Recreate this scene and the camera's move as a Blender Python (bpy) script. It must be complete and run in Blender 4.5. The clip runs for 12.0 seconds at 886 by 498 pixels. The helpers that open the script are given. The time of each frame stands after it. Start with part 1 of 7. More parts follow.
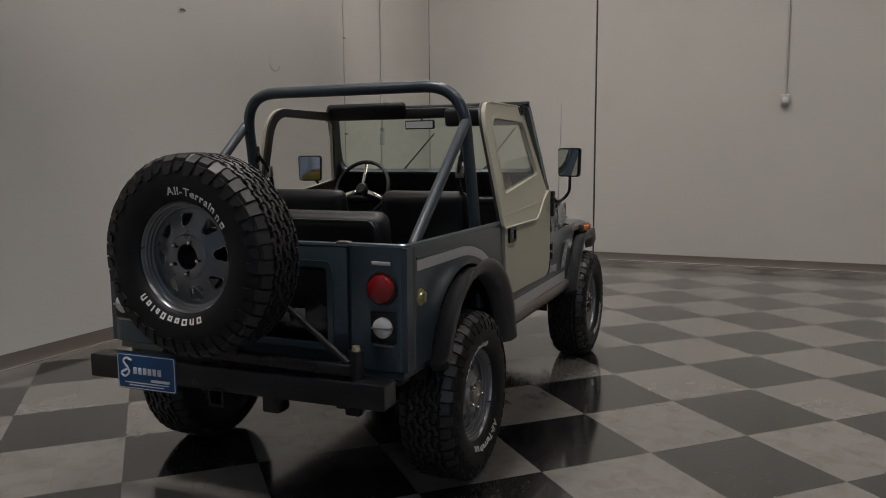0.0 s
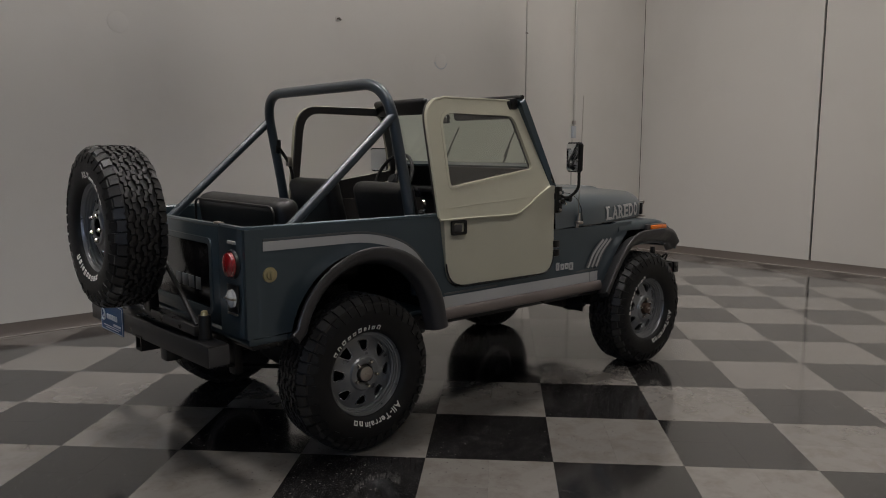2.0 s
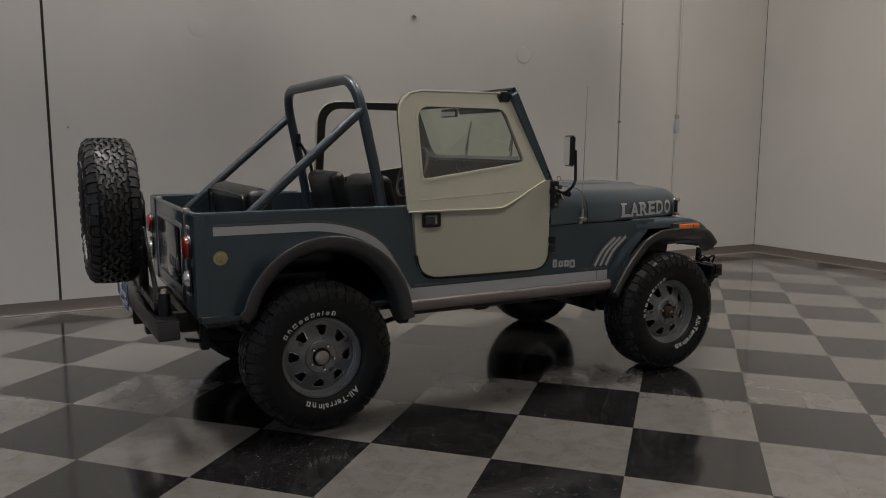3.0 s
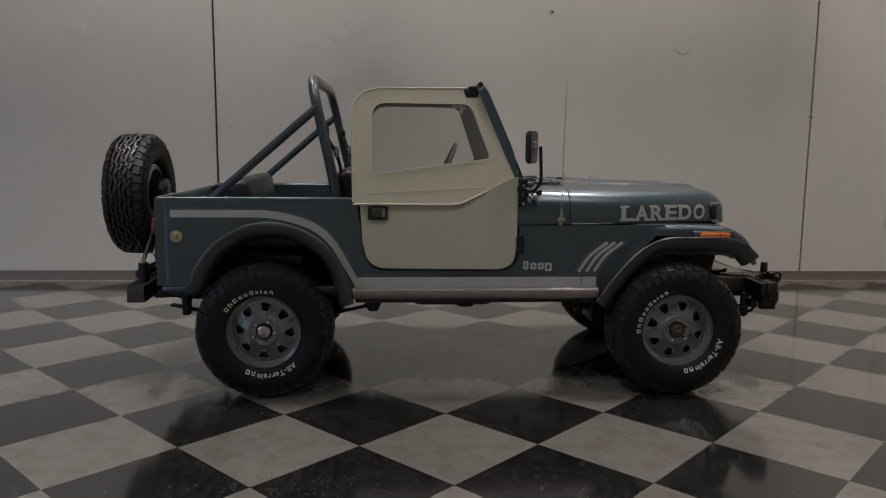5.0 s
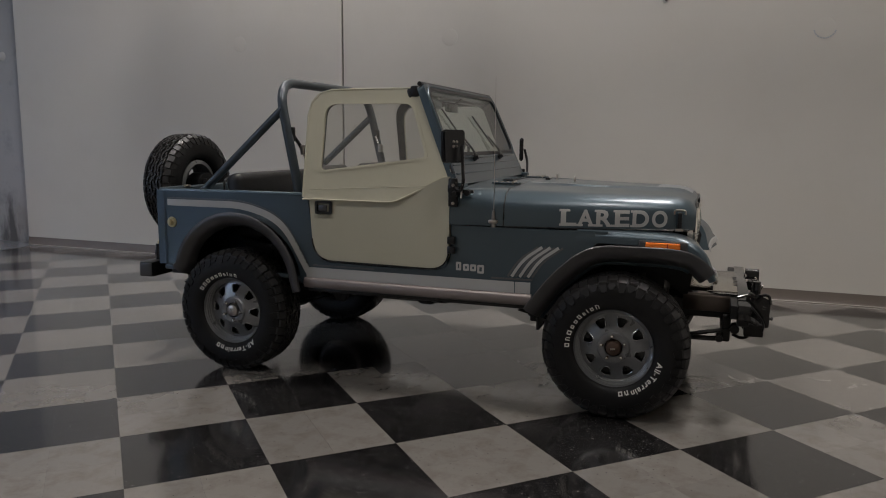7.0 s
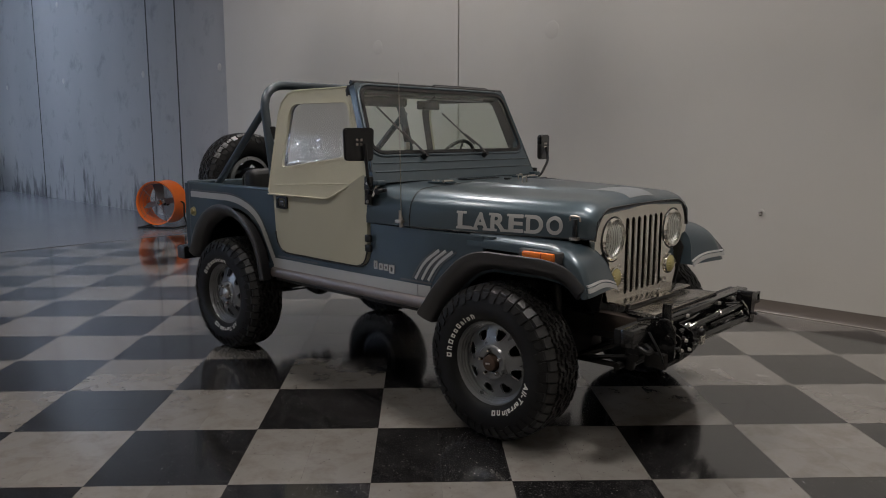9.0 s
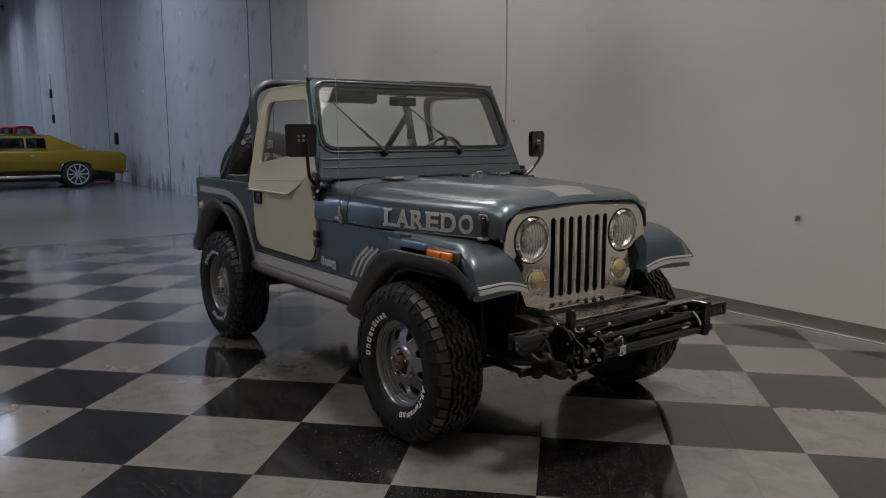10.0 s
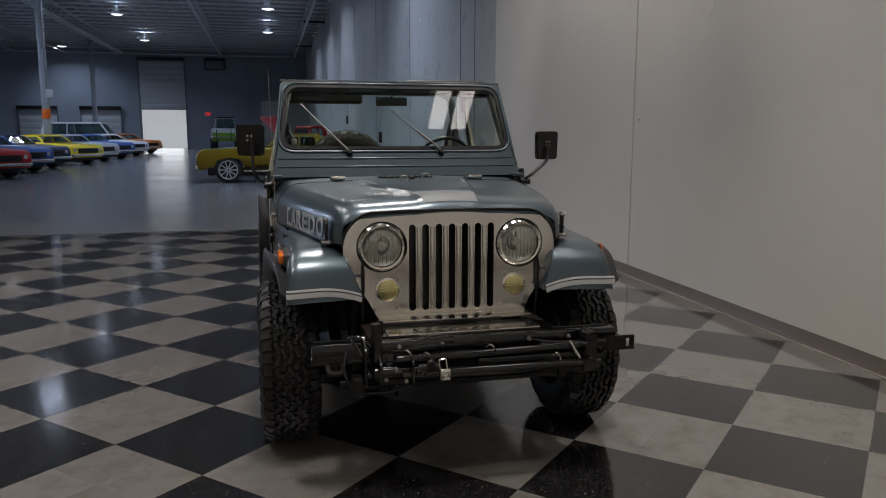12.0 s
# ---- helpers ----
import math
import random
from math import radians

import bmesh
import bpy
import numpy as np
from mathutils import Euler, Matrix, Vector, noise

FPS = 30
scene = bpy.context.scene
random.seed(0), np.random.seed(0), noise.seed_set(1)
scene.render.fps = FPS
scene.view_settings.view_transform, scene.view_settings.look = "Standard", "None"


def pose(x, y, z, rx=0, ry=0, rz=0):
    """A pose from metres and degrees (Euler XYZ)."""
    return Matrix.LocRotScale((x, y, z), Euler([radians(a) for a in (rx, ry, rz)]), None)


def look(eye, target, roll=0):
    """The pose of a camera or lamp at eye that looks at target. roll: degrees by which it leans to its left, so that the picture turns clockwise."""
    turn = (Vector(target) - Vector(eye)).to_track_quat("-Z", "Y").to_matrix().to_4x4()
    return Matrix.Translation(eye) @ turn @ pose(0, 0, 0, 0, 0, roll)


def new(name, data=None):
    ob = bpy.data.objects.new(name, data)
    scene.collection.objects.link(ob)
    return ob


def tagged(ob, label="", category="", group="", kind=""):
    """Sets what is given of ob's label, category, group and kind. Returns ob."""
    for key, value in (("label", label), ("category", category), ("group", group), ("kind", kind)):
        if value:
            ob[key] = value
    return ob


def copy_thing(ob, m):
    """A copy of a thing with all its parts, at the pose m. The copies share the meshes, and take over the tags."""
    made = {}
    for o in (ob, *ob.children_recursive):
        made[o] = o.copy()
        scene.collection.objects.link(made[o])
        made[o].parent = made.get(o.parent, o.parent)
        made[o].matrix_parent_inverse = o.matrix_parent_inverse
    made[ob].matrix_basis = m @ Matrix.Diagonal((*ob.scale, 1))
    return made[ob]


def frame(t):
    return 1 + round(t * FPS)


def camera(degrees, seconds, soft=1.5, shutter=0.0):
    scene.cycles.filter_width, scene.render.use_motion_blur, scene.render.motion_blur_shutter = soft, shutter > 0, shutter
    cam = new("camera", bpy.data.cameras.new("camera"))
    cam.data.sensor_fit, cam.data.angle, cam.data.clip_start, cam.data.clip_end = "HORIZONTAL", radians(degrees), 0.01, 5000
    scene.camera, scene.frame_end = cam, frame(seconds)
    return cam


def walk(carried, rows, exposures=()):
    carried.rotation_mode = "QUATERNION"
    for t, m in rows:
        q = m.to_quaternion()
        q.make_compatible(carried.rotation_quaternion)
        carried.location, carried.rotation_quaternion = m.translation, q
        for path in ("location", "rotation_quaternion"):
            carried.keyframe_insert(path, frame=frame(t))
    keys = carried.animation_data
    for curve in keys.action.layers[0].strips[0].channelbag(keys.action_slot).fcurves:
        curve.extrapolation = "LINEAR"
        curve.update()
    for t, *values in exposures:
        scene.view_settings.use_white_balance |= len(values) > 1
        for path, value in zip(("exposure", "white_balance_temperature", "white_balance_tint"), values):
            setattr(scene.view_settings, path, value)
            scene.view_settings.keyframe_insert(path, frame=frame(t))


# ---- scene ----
cam = camera(60.9, 12.0, 1.0)
PATH = [
    (0, (-4.303, -2.040, 1.469), (-2.487, -1.237, 1.224), -0.36),
    (0.5, (-4.134, -2.533, 1.467), (-2.416, -1.540, 1.220), -0.24),
    (1, (-3.910, -2.966, 1.474), (-2.306, -1.799, 1.222), -0.05),
    (1.5, (-3.590, -3.373, 1.481), (-2.126, -2.035, 1.222), 0.14),
    (2, (-3.226, -3.774, 1.472), (-1.936, -2.269, 1.209), 0.11),
    (2.5, (-2.806, -4.095, 1.459), (-1.697, -2.452, 1.193), 0.25),
    (3, (-2.358, -4.406, 1.453), (-1.445, -2.647, 1.181), 0.20),
    (3.2, (-2.177, -4.516, 1.474), (-1.346, -2.718, 1.198), 0.19),
    (4.8, (-0.555, -4.986, 1.438), (-0.395, -3.012, 1.157), 0.26),
    (5, (-0.357, -4.990, 1.445), (-0.274, -3.011, 1.166), 0.46),
    (5.5, (0.173, -5.019, 1.443), (0.037, -3.043, 1.160), 0.34),
    (6, (0.670, -4.974, 1.441), (0.339, -3.023, 1.157), 0.38),
    (6.5, (1.172, -4.848, 1.449), (0.658, -2.936, 1.166), 0.45),
    (7, (1.685, -4.710, 1.461), (0.991, -2.856, 1.173), 0.45),
    (7.2, (1.874, -4.638, 1.451), (1.112, -2.811, 1.166), 0.46),
    (8.8, (3.292, -3.686, 1.473), (1.995, -2.194, 1.172), 0.10),
    (9, (3.429, -3.533, 1.482), (2.076, -2.092, 1.180), 0.10),
    (9.5, (3.799, -3.118, 1.487), (2.313, -1.816, 1.178), 0.10),
    (10, (4.099, -2.667, 1.465), (2.499, -1.507, 1.161), -0.00),
    (10.5, (4.343, -2.211, 1.462), (2.638, -1.211, 1.157), 0.00),
    (11, (4.559, -1.741, 1.476), (2.760, -0.922, 1.172), 0.00),
    (11.5, (4.684, -1.254, 1.481), (2.810, -0.628, 1.173), 0.00),
    (12, (4.784, -0.770, 1.471), (2.858, -0.325, 1.165), 0.10),
]
walk(cam, [(t, look(eye, target, roll)) for t, eye, target, roll in PATH],
     [(0, -0.10), (1.5, -0.06), (3.2, 0.0), (4.8, 0.04), (9, 0.08), (12, 0.08)])

# ---- world and light ----
world = bpy.data.worlds.new("world")
scene.world = world
world.use_nodes = True
world.node_tree.nodes["Background"].inputs[0].default_value = (0.55, 0.6, 0.7, 1)
world.node_tree.nodes["Background"].inputs[1].default_value = 0.004


def area_lamp(name, place, size, power, colour, turn=(0, 0, 0)):
    data = bpy.data.lights.new(name, "AREA")
    data.shape, data.size, data.size_y = "RECTANGLE", size[0], size[1]
    data.energy, data.color = power, colour
    ob = new(name, data)
    ob.matrix_basis = pose(*place, *turn)
    return tagged(ob, kind="structure")


WARM, COOL = (1.0, 0.942, 0.91), (0.64, 0.765, 1.0)
TUBES = [(2.1, 1.42), (2.1, 1.71), (-2.85, 1.42), (-2.85, 1.71), (2.1, -3.0), (2.1, -3.29), (-2.85, -3.0), (-2.85, -3.29)]
TUBE_Z = 5.0
for tx, ty in TUBES:
    area_lamp("tube_light", (tx, ty, TUBE_Z), (2.7, 0.20), 7, WARM)
# added fill lamps high over the bay, out of view, carrying most of its light
FILL_PANELS = [(3.0, 0.1, 142), (3.1, -4.4, 80), (-2.9, 0.3, 160), (-2.7, -4.6, 128)]
PANEL_Z = 8.5
for px, py, power in FILL_PANELS:
    area_lamp("panel_light", (px, py, PANEL_Z), (1.2, 1.2), power, WARM).data.spread = radians(128)
BAYS = [(-14.5, -0.5, 620), (-24.0, -0.6, 100), (-32.0, -0.6, 540), (-41.0, -0.5, 540), (-51.5, -0.5, 450),
        (-25.2, -9.0, 120), (-35.5, -9.3, 450), (-45.2, -9.3, 450), (-58.5, -9.7, 450),
        (-28.0, -17.0, 450), (-38.0, -17.0, 450), (-48.3, -17.1, 450), (-64.5, -17.0, 450),
        # these four are added cool fill, always out of view
        (-20.0, -19.0, 1550), (-27.5, -19.5, 1550), (-20.0, -24.0, 1550), (-27.5, -24.0, 1550)]
BAY_Z = 8.4
for bx, by, power in BAYS:
    bay = area_lamp("bay_light", (bx, by, BAY_Z), (0.6, 0.6), power, COOL)
    if by > -18:
        bay.data.spread = radians(150 if bx < -20 else 125)
    # added upward fill in place of floor bounce on the roof deck
    if by > -16:
        area_lamp("bay_uplight", (bx, by, BAY_Z + 0.46), (0.4, 0.4), 20, COOL, (180, 0, 0))
# daylight in the half-open dock door
area_lamp("dock_daylight", (-67.6, -9.76, 1.7), (3.5, 3.2), 40, (0.95, 0.97, 1.0), (0, -90, 0))


# ---- materials ----
def principled(name):
    m = bpy.data.materials.new(name)
    m.use_nodes = True
    return m, m.node_tree.nodes, m.node_tree.links, m.node_tree.nodes["Principled BSDF"]


def surface(name, colour, rough=0.5, metal=0.0, vary=0.15, scale=6.0, rough_vary=0.12, bump=0.0, bump_scale=120.0,
            coat=0.0, stain=None, stain_amount=0.0, stain_scale=2.0, stain_span=(0.5, 0.75), random_vary=0.0, emit=None, specular=0.5, coat_rough=0.06, fleck=None):
    """A painted, moulded or metal surface with two scales of variation."""
    m, nodes, links, bsdf = principled(name)
    coord = nodes.new("ShaderNodeTexCoord")
    big = nodes.new("ShaderNodeTexNoise")
    big.inputs["Scale"].default_value, big.inputs["Detail"].default_value = scale, 5
    links.new(coord.outputs["Object"], big.inputs["Vector"])
    fine = nodes.new("ShaderNodeTexNoise")
    fine.inputs["Scale"].default_value, fine.inputs["Detail"].default_value = bump_scale, 3
    links.new(coord.outputs["Object"], fine.inputs["Vector"])
    mix = nodes.new("ShaderNodeMix")
    mix.data_type = "RGBA"
    mix.inputs[6].default_value = (*[c * (1 - vary) for c in colour], 1)
    mix.inputs[7].default_value = (*[min(c * (1 + vary), 1) for c in colour], 1)
    links.new(big.outputs[0], mix.inputs[0])
    out = mix.outputs[2]
    if stain:
        blot = nodes.new("ShaderNodeTexNoise")
        blot.inputs["Scale"].default_value, blot.inputs["Detail"].default_value, blot.inputs["Roughness"].default_value = stain_scale, 8, 0.65
        links.new(coord.outputs["Object"], blot.inputs["Vector"])
        ramp = nodes.new("ShaderNodeMapRange")
        ramp.inputs[1].default_value, ramp.inputs[2].default_value, ramp.inputs[4].default_value = *stain_span, stain_amount
        links.new(blot.outputs[0], ramp.inputs[0])
        over = nodes.new("ShaderNodeMix")
        over.data_type = "RGBA"
        over.inputs[7].default_value = (*stain, 1)
        links.new(ramp.outputs[0], over.inputs[0])
        links.new(out, over.inputs[6])
        out = over.outputs[2]
    if random_vary:
        info = nodes.new("ShaderNodeObjectInfo")
        isle = nodes.new("ShaderNodeNewGeometry")
        add = nodes.new("ShaderNodeMath")
        links.new(info.outputs["Random"], add.inputs[0])
        links.new(isle.outputs["Random Per Island"], add.inputs[1])
        span = nodes.new("ShaderNodeMapRange")
        span.inputs[2].default_value = 2.0
        span.inputs[3].default_value, span.inputs[4].default_value = 1 - random_vary, 1 + random_vary
        links.new(add.outputs[0], span.inputs[0])
        hsv = nodes.new("ShaderNodeHueSaturation")
        links.new(span.outputs[0], hsv.inputs["Value"])
        links.new(out, hsv.inputs["Color"])
        out = hsv.outputs[0]
    if fleck:
        # chips and specks, shifted from piece to piece
        own = nodes.new("ShaderNodeObjectInfo")
        shift = nodes.new("ShaderNodeVectorMath")
        shift.operation, shift.inputs[1].default_value = "MULTIPLY_ADD", (13.0, 7.0, 3.0)
        links.new(own.outputs["Random"], shift.inputs[0])
        links.new(coord.outputs["Object"], shift.inputs[2])
        for colour_f, scale_f, radius in fleck:
            cell = nodes.new("ShaderNodeTexVoronoi")
            cell.inputs["Scale"].default_value = scale_f
            links.new(shift.outputs[0], cell.inputs["Vector"])
            keep = nodes.new("ShaderNodeSeparateColor")
            links.new(cell.outputs["Color"], keep.inputs[0])
            size = nodes.new("ShaderNodeMath")
            size.operation, size.inputs[1].default_value = "MULTIPLY", radius
            links.new(keep.outputs[0], size.inputs[0])
            inside = nodes.new("ShaderNodeMath")
            inside.operation = "LESS_THAN"
            links.new(cell.outputs["Distance"], inside.inputs[0])
            links.new(size.outputs[0], inside.inputs[1])
            over = nodes.new("ShaderNodeMix")
            over.data_type = "RGBA"
            over.inputs[7].default_value = (*colour_f, 1)
            links.new(inside.outputs[0], over.inputs[0])
            links.new(out, over.inputs[6])
            out = over.outputs[2]
    links.new(out, bsdf.inputs["Base Color"])
    span = nodes.new("ShaderNodeMapRange")
    span.inputs[3].default_value, span.inputs[4].default_value = max(rough - rough_vary, 0.02), min(rough + rough_vary, 1)
    links.new(big.outputs[0], span.inputs[0])
    links.new(span.outputs[0], bsdf.inputs["Roughness"])
    bsdf.inputs["Metallic"].default_value = metal
    bsdf.inputs["Specular IOR Level"].default_value = specular
    bsdf.inputs["Coat Weight"].default_value = coat
    bsdf.inputs["Coat Roughness"].default_value = coat_rough
    if bump:
        relief = nodes.new("ShaderNodeBump")
        relief.inputs["Strength"].default_value, relief.inputs["Distance"].default_value = bump, 0.002
        links.new(fine.outputs[0], relief.inputs["Height"])
        links.new(relief.outputs[0], bsdf.inputs["Normal"])
    if emit:
        bsdf.inputs["Emission Color"].default_value, bsdf.inputs["Emission Strength"].default_value = (*emit[0], 1), emit[1]
    return m


def glass(name, tint, gloss_rough=0.02, ior=1.5, haze=0.0, wave=0.0):
    """A thin clear pane: tinted see-through with a Fresnel gloss."""
    m, nodes, links, bsdf = principled(name)
    nodes.remove(bsdf)
    clear, gloss, mix = nodes.new("ShaderNodeBsdfTransparent"), nodes.new("ShaderNodeBsdfGlossy"), nodes.new("ShaderNodeMixShader")
    clear.inputs[0].default_value = (*tint, 1)
    gloss.inputs["Roughness"].default_value = gloss_rough
    if wave:
        coord, ripple, relief = nodes.new("ShaderNodeTexCoord"), nodes.new("ShaderNodeTexNoise"), nodes.new("ShaderNodeBump")
        ripple.inputs["Scale"].default_value, ripple.inputs["Detail"].default_value = 6.0, 2
        relief.inputs["Strength"].default_value, relief.inputs["Distance"].default_value = wave, 0.03
        links.new(coord.outputs["Object"], ripple.inputs["Vector"])
        links.new(ripple.outputs[0], relief.inputs["Height"])
        links.new(relief.outputs[0], gloss.inputs["Normal"])
    facing, power, scale = nodes.new("ShaderNodeLayerWeight"), nodes.new("ShaderNodeMath"), nodes.new("ShaderNodeMath")
    facing.inputs[0].default_value = 0.5
    power.operation, power.inputs[1].default_value = "POWER", 4.0
    base = ((ior - 1) / (ior + 1)) ** 2 * 1.8
    scale.operation, scale.inputs[1].default_value, scale.inputs[2].default_value = "MULTIPLY_ADD", 0.85, base
    links.new(facing.outputs["Facing"], power.inputs[0])
    links.new(power.outputs[0], scale.inputs[0])
    links.new(scale.outputs[0], mix.inputs[0])
    links.new(clear.outputs[0], mix.inputs[1])
    links.new(gloss.outputs[0], mix.inputs[2])
    last = mix.outputs[0]
    if haze:
        dull, two = nodes.new("ShaderNodeBsdfDiffuse"), nodes.new("ShaderNodeMixShader")
        dull.inputs[0].default_value = (0.6, 0.58, 0.52, 1)
        two.inputs[0].default_value = haze
        links.new(last, two.inputs[1])
        links.new(dull.outputs[0], two.inputs[2])
        last = two.outputs[0]
    links.new(last, nodes["Material Output"].inputs[0])
    return m


def glow(name, colour, strength):
    m, nodes, links, bsdf = principled(name)
    bsdf.inputs["Base Color"].default_value = (*colour, 1)
    bsdf.inputs["Emission Color"].default_value, bsdf.inputs["Emission Strength"].default_value = (*colour, 1), strength
    return m


def concrete(name):
    """Bare cast concrete: grime streaks mixed with painted lamp scallops, cloudy patches, splash marks along the foot.
    """
    m, nodes, links, bsdf = principled(name)
    coord = nodes.new("ShaderNodeTexCoord")

    def noise(stretch, scale, detail):
        fit = nodes.new("ShaderNodeMapping")
        fit.inputs["Scale"].default_value = stretch
        links.new(coord.outputs["Object"], fit.inputs["Vector"])
        tex = nodes.new("ShaderNodeTexNoise")
        tex.inputs["Scale"].default_value, tex.inputs["Detail"].default_value, tex.inputs["Roughness"].default_value = scale, detail, 0.6
        links.new(fit.outputs[0], tex.inputs["Vector"])
        return tex.outputs[0]

    def blend(fac, low, high, amount, out, colour):
        span = nodes.new("ShaderNodeMapRange")
        span.inputs[1].default_value, span.inputs[2].default_value, span.inputs[4].default_value = low, high, amount
        links.new(fac, span.inputs[0])
        over = nodes.new("ShaderNodeMix")
        over.data_type = "RGBA"
        over.inputs[7].default_value = (*colour, 1)
        links.new(span.outputs[0], over.inputs[0])
        if out is None:
            over.inputs[6].default_value = (0.42, 0.42, 0.42, 1)
        else:
            links.new(out, over.inputs[6])
        return over.outputs[2]

    # broad upright bands: grime streaks plus the lamps' scalloped light, put into the colour
    out = blend(noise((0.5, 1.0, 0.06), 1.0, 1), 0.36, 0.68, 0.5, None, (0.29, 0.29, 0.29))
    out = blend(noise((1.0, 1.0, 0.6), 0.6, 6), 0.45, 0.75, 0.5, out, (0.47, 0.465, 0.455))
    out = blend(noise((1.0, 1.0, 1.0), 2.6, 8), 0.56, 0.74, 0.5, out, (0.17, 0.172, 0.175))
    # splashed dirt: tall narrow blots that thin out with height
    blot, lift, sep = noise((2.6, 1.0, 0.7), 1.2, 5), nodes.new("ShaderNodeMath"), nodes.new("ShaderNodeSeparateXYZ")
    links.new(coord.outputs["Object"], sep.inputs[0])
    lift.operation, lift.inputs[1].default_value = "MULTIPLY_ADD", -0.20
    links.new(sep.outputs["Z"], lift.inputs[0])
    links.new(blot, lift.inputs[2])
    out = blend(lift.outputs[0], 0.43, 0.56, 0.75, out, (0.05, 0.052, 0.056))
    links.new(out, bsdf.inputs["Base Color"])
    bsdf.inputs["Roughness"].default_value = 0.75
    relief = nodes.new("ShaderNodeBump")
    relief.inputs["Strength"].default_value, relief.inputs["Distance"].default_value = 0.3, 0.003
    links.new(noise((1.0, 1.0, 1.0), 40.0, 3), relief.inputs["Height"])
    links.new(relief.outputs[0], bsdf.inputs["Normal"])
    return m


PAINT = surface("blue_metallic_paint", (0.055, 0.081, 0.098), 0.36, 0.6, 0.12, 3.0, 0.05, 0.05, 900, coat=0.8, coat_rough=0.2)
BLACK_PAINT = surface("black_satin_paint", (0.0045, 0.0045, 0.005), 0.3, 0.0, 0.3, 8, 0.1, 0.15, 200)
TRIM_BLACK = surface("grey_black_moulded_plastic", (0.034, 0.0328, 0.0335), 0.33, 0, 0.25, 6, 0.08, 0.2, 400, specular=0.7)
# lugs paler than the carcass: lug gloss and groove shade put into the colour
TREAD_RUBBER = surface("lit_tread_rubber", (0.0135, 0.0128, 0.0125), 0.42, 0, 0.35, 14, 0.12, 0.35, 220, stain=(0.028, 0.025, 0.023), stain_amount=0.3, stain_scale=12, specular=0.5)
RUBBER = surface("black_tyre_rubber", (0.0062, 0.006, 0.006), 0.5, 0, 0.3, 9, 0.1, 0.3, 260, stain=(0.03, 0.027, 0.024), stain_amount=0.16, stain_scale=9, specular=0.30)
VINYL = surface("black_vinyl", (0.0045, 0.0045, 0.005), 0.36, 0, 0.2, 8, 0.1, 0.4, 320)
TAN = surface("tan_canvas_vinyl", (0.45, 0.428, 0.325), 0.72, 0, 0.06, 3, 0.08, 0.5, 500, stain=(0.34, 0.315, 0.235), stain_amount=0.3, stain_scale=3)
TAN_DARK = surface("dark_inner_canvas", (0.03, 0.027, 0.025), 0.42, 0, 0.15, 5, 0.08, 0.4, 400)
CHROME = surface("chrome", (0.80, 0.77, 0.71), 0.10, 1.0, 0.05, 10, 0.04)
DULL_CHROME = surface("dull_bright_metal", (0.46, 0.42, 0.38), 0.33, 1.0, 0.1, 10, 0.1)
ROCKER = surface("dull_rocker_metal", (0.27, 0.235, 0.225), 0.42, 0.8, 0.15, 6, 0.1, 0.1, 90)
COVER_METAL = surface("dulled_bright_cover", (0.55, 0.52, 0.47), 0.24, 1.0, 0.12, 10, 0.08, 0.1, 150)
WORN_HORN = surface("worn_bare_metal", (0.10, 0.082, 0.07), 0.36, 0.8, 0.3, 14, 0.12, 0.2, 120)
SILVER = surface("silver_decal", (0.42, 0.42, 0.41), 0.38, 0.15, 0.08, 5, 0.08)
DECAL_DARK = surface("dark_grey_decal", (0.085, 0.09, 0.095), 0.4, 0.1, 0.1, 5, 0.08)
STEEL_WHEEL = surface("grey_wheel_paint", (0.180, 0.185, 0.188), 0.30, 0.55, 0.25, 12, 0.1, 0.1, 300, coat=0.6)
WHITE_LETTER = surface("white_tyre_lettering", (0.74, 0.72, 0.66), 0.6, 0, 0.12, 30, 0.1, 0.2, 300)
DARK_STEEL = surface("dark_underbody_steel", (0.008, 0.0076, 0.0072), 0.5, 0.3, 0.4, 9, 0.15, 0.3, 150, stain=(0.04, 0.028, 0.02), stain_amount=0.35, stain_scale=6)
RUST = surface("rusty_brown_hub", (0.075, 0.045, 0.03), 0.6, 0.4, 0.4, 20, 0.15, 0.3, 200)
RED_LENS = surface("red_lens", (0.22, 0.008, 0.01), 0.18, 0, 0.1, 20, 0.05, coat=0.6)
AMBER_LENS = surface("amber_lens", (0.75, 0.17, 0.015), 0.22, 0, 0.1, 20, 0.05, coat=0.5)
CLEAR_LENS = surface("clear_ribbed_lens", (0.72, 0.73, 0.72), 0.16, 0.45, 0.25, 18, 0.08, 0.25, 60, coat=0.8)
YELLOW_LENS = surface("pale_yellow_lens", (0.40, 0.35, 0.15), 0.16, 0.25, 0.2, 30, 0.08, 0.3, 90, coat=0.6)
REFLECTOR = surface("worn_lamp_reflector", (0.74, 0.74, 0.71), 0.42, 1.0, 0.12, 26, 0.1, 0.3, 45)
LAMP_GLASS = glass("clear_lamp_glass", (0.93, 0.95, 0.94), 0.05, 1.5, 0.2)
WIPER = surface("dulled_wiper_metal", (0.20, 0.19, 0.18), 0.35, 0.9, 0.2, 30, 0.1)
WINDSHIELD = glass("tinted_windshield_glass", (0.86, 0.95, 0.87), 0.01, 1.6)
OPEN_WINDOW = glass("clear_new_window", (0.9, 0.9, 0.88), 0.03, 1.35)
SOFT_WINDOW = glass("clear_vinyl_window", (0.92, 0.92, 0.87), 0.06, 1.65, 0.10, 0.14)
MIRROR = surface("mirror_glass", (0.78, 0.8, 0.8), 0.03, 1.0, 0.02, 5, 0.01)
BRASS = surface("pale_brass_cap", (0.52, 0.45, 0.26), 0.35, 0.8, 0.15, 30, 0.1)
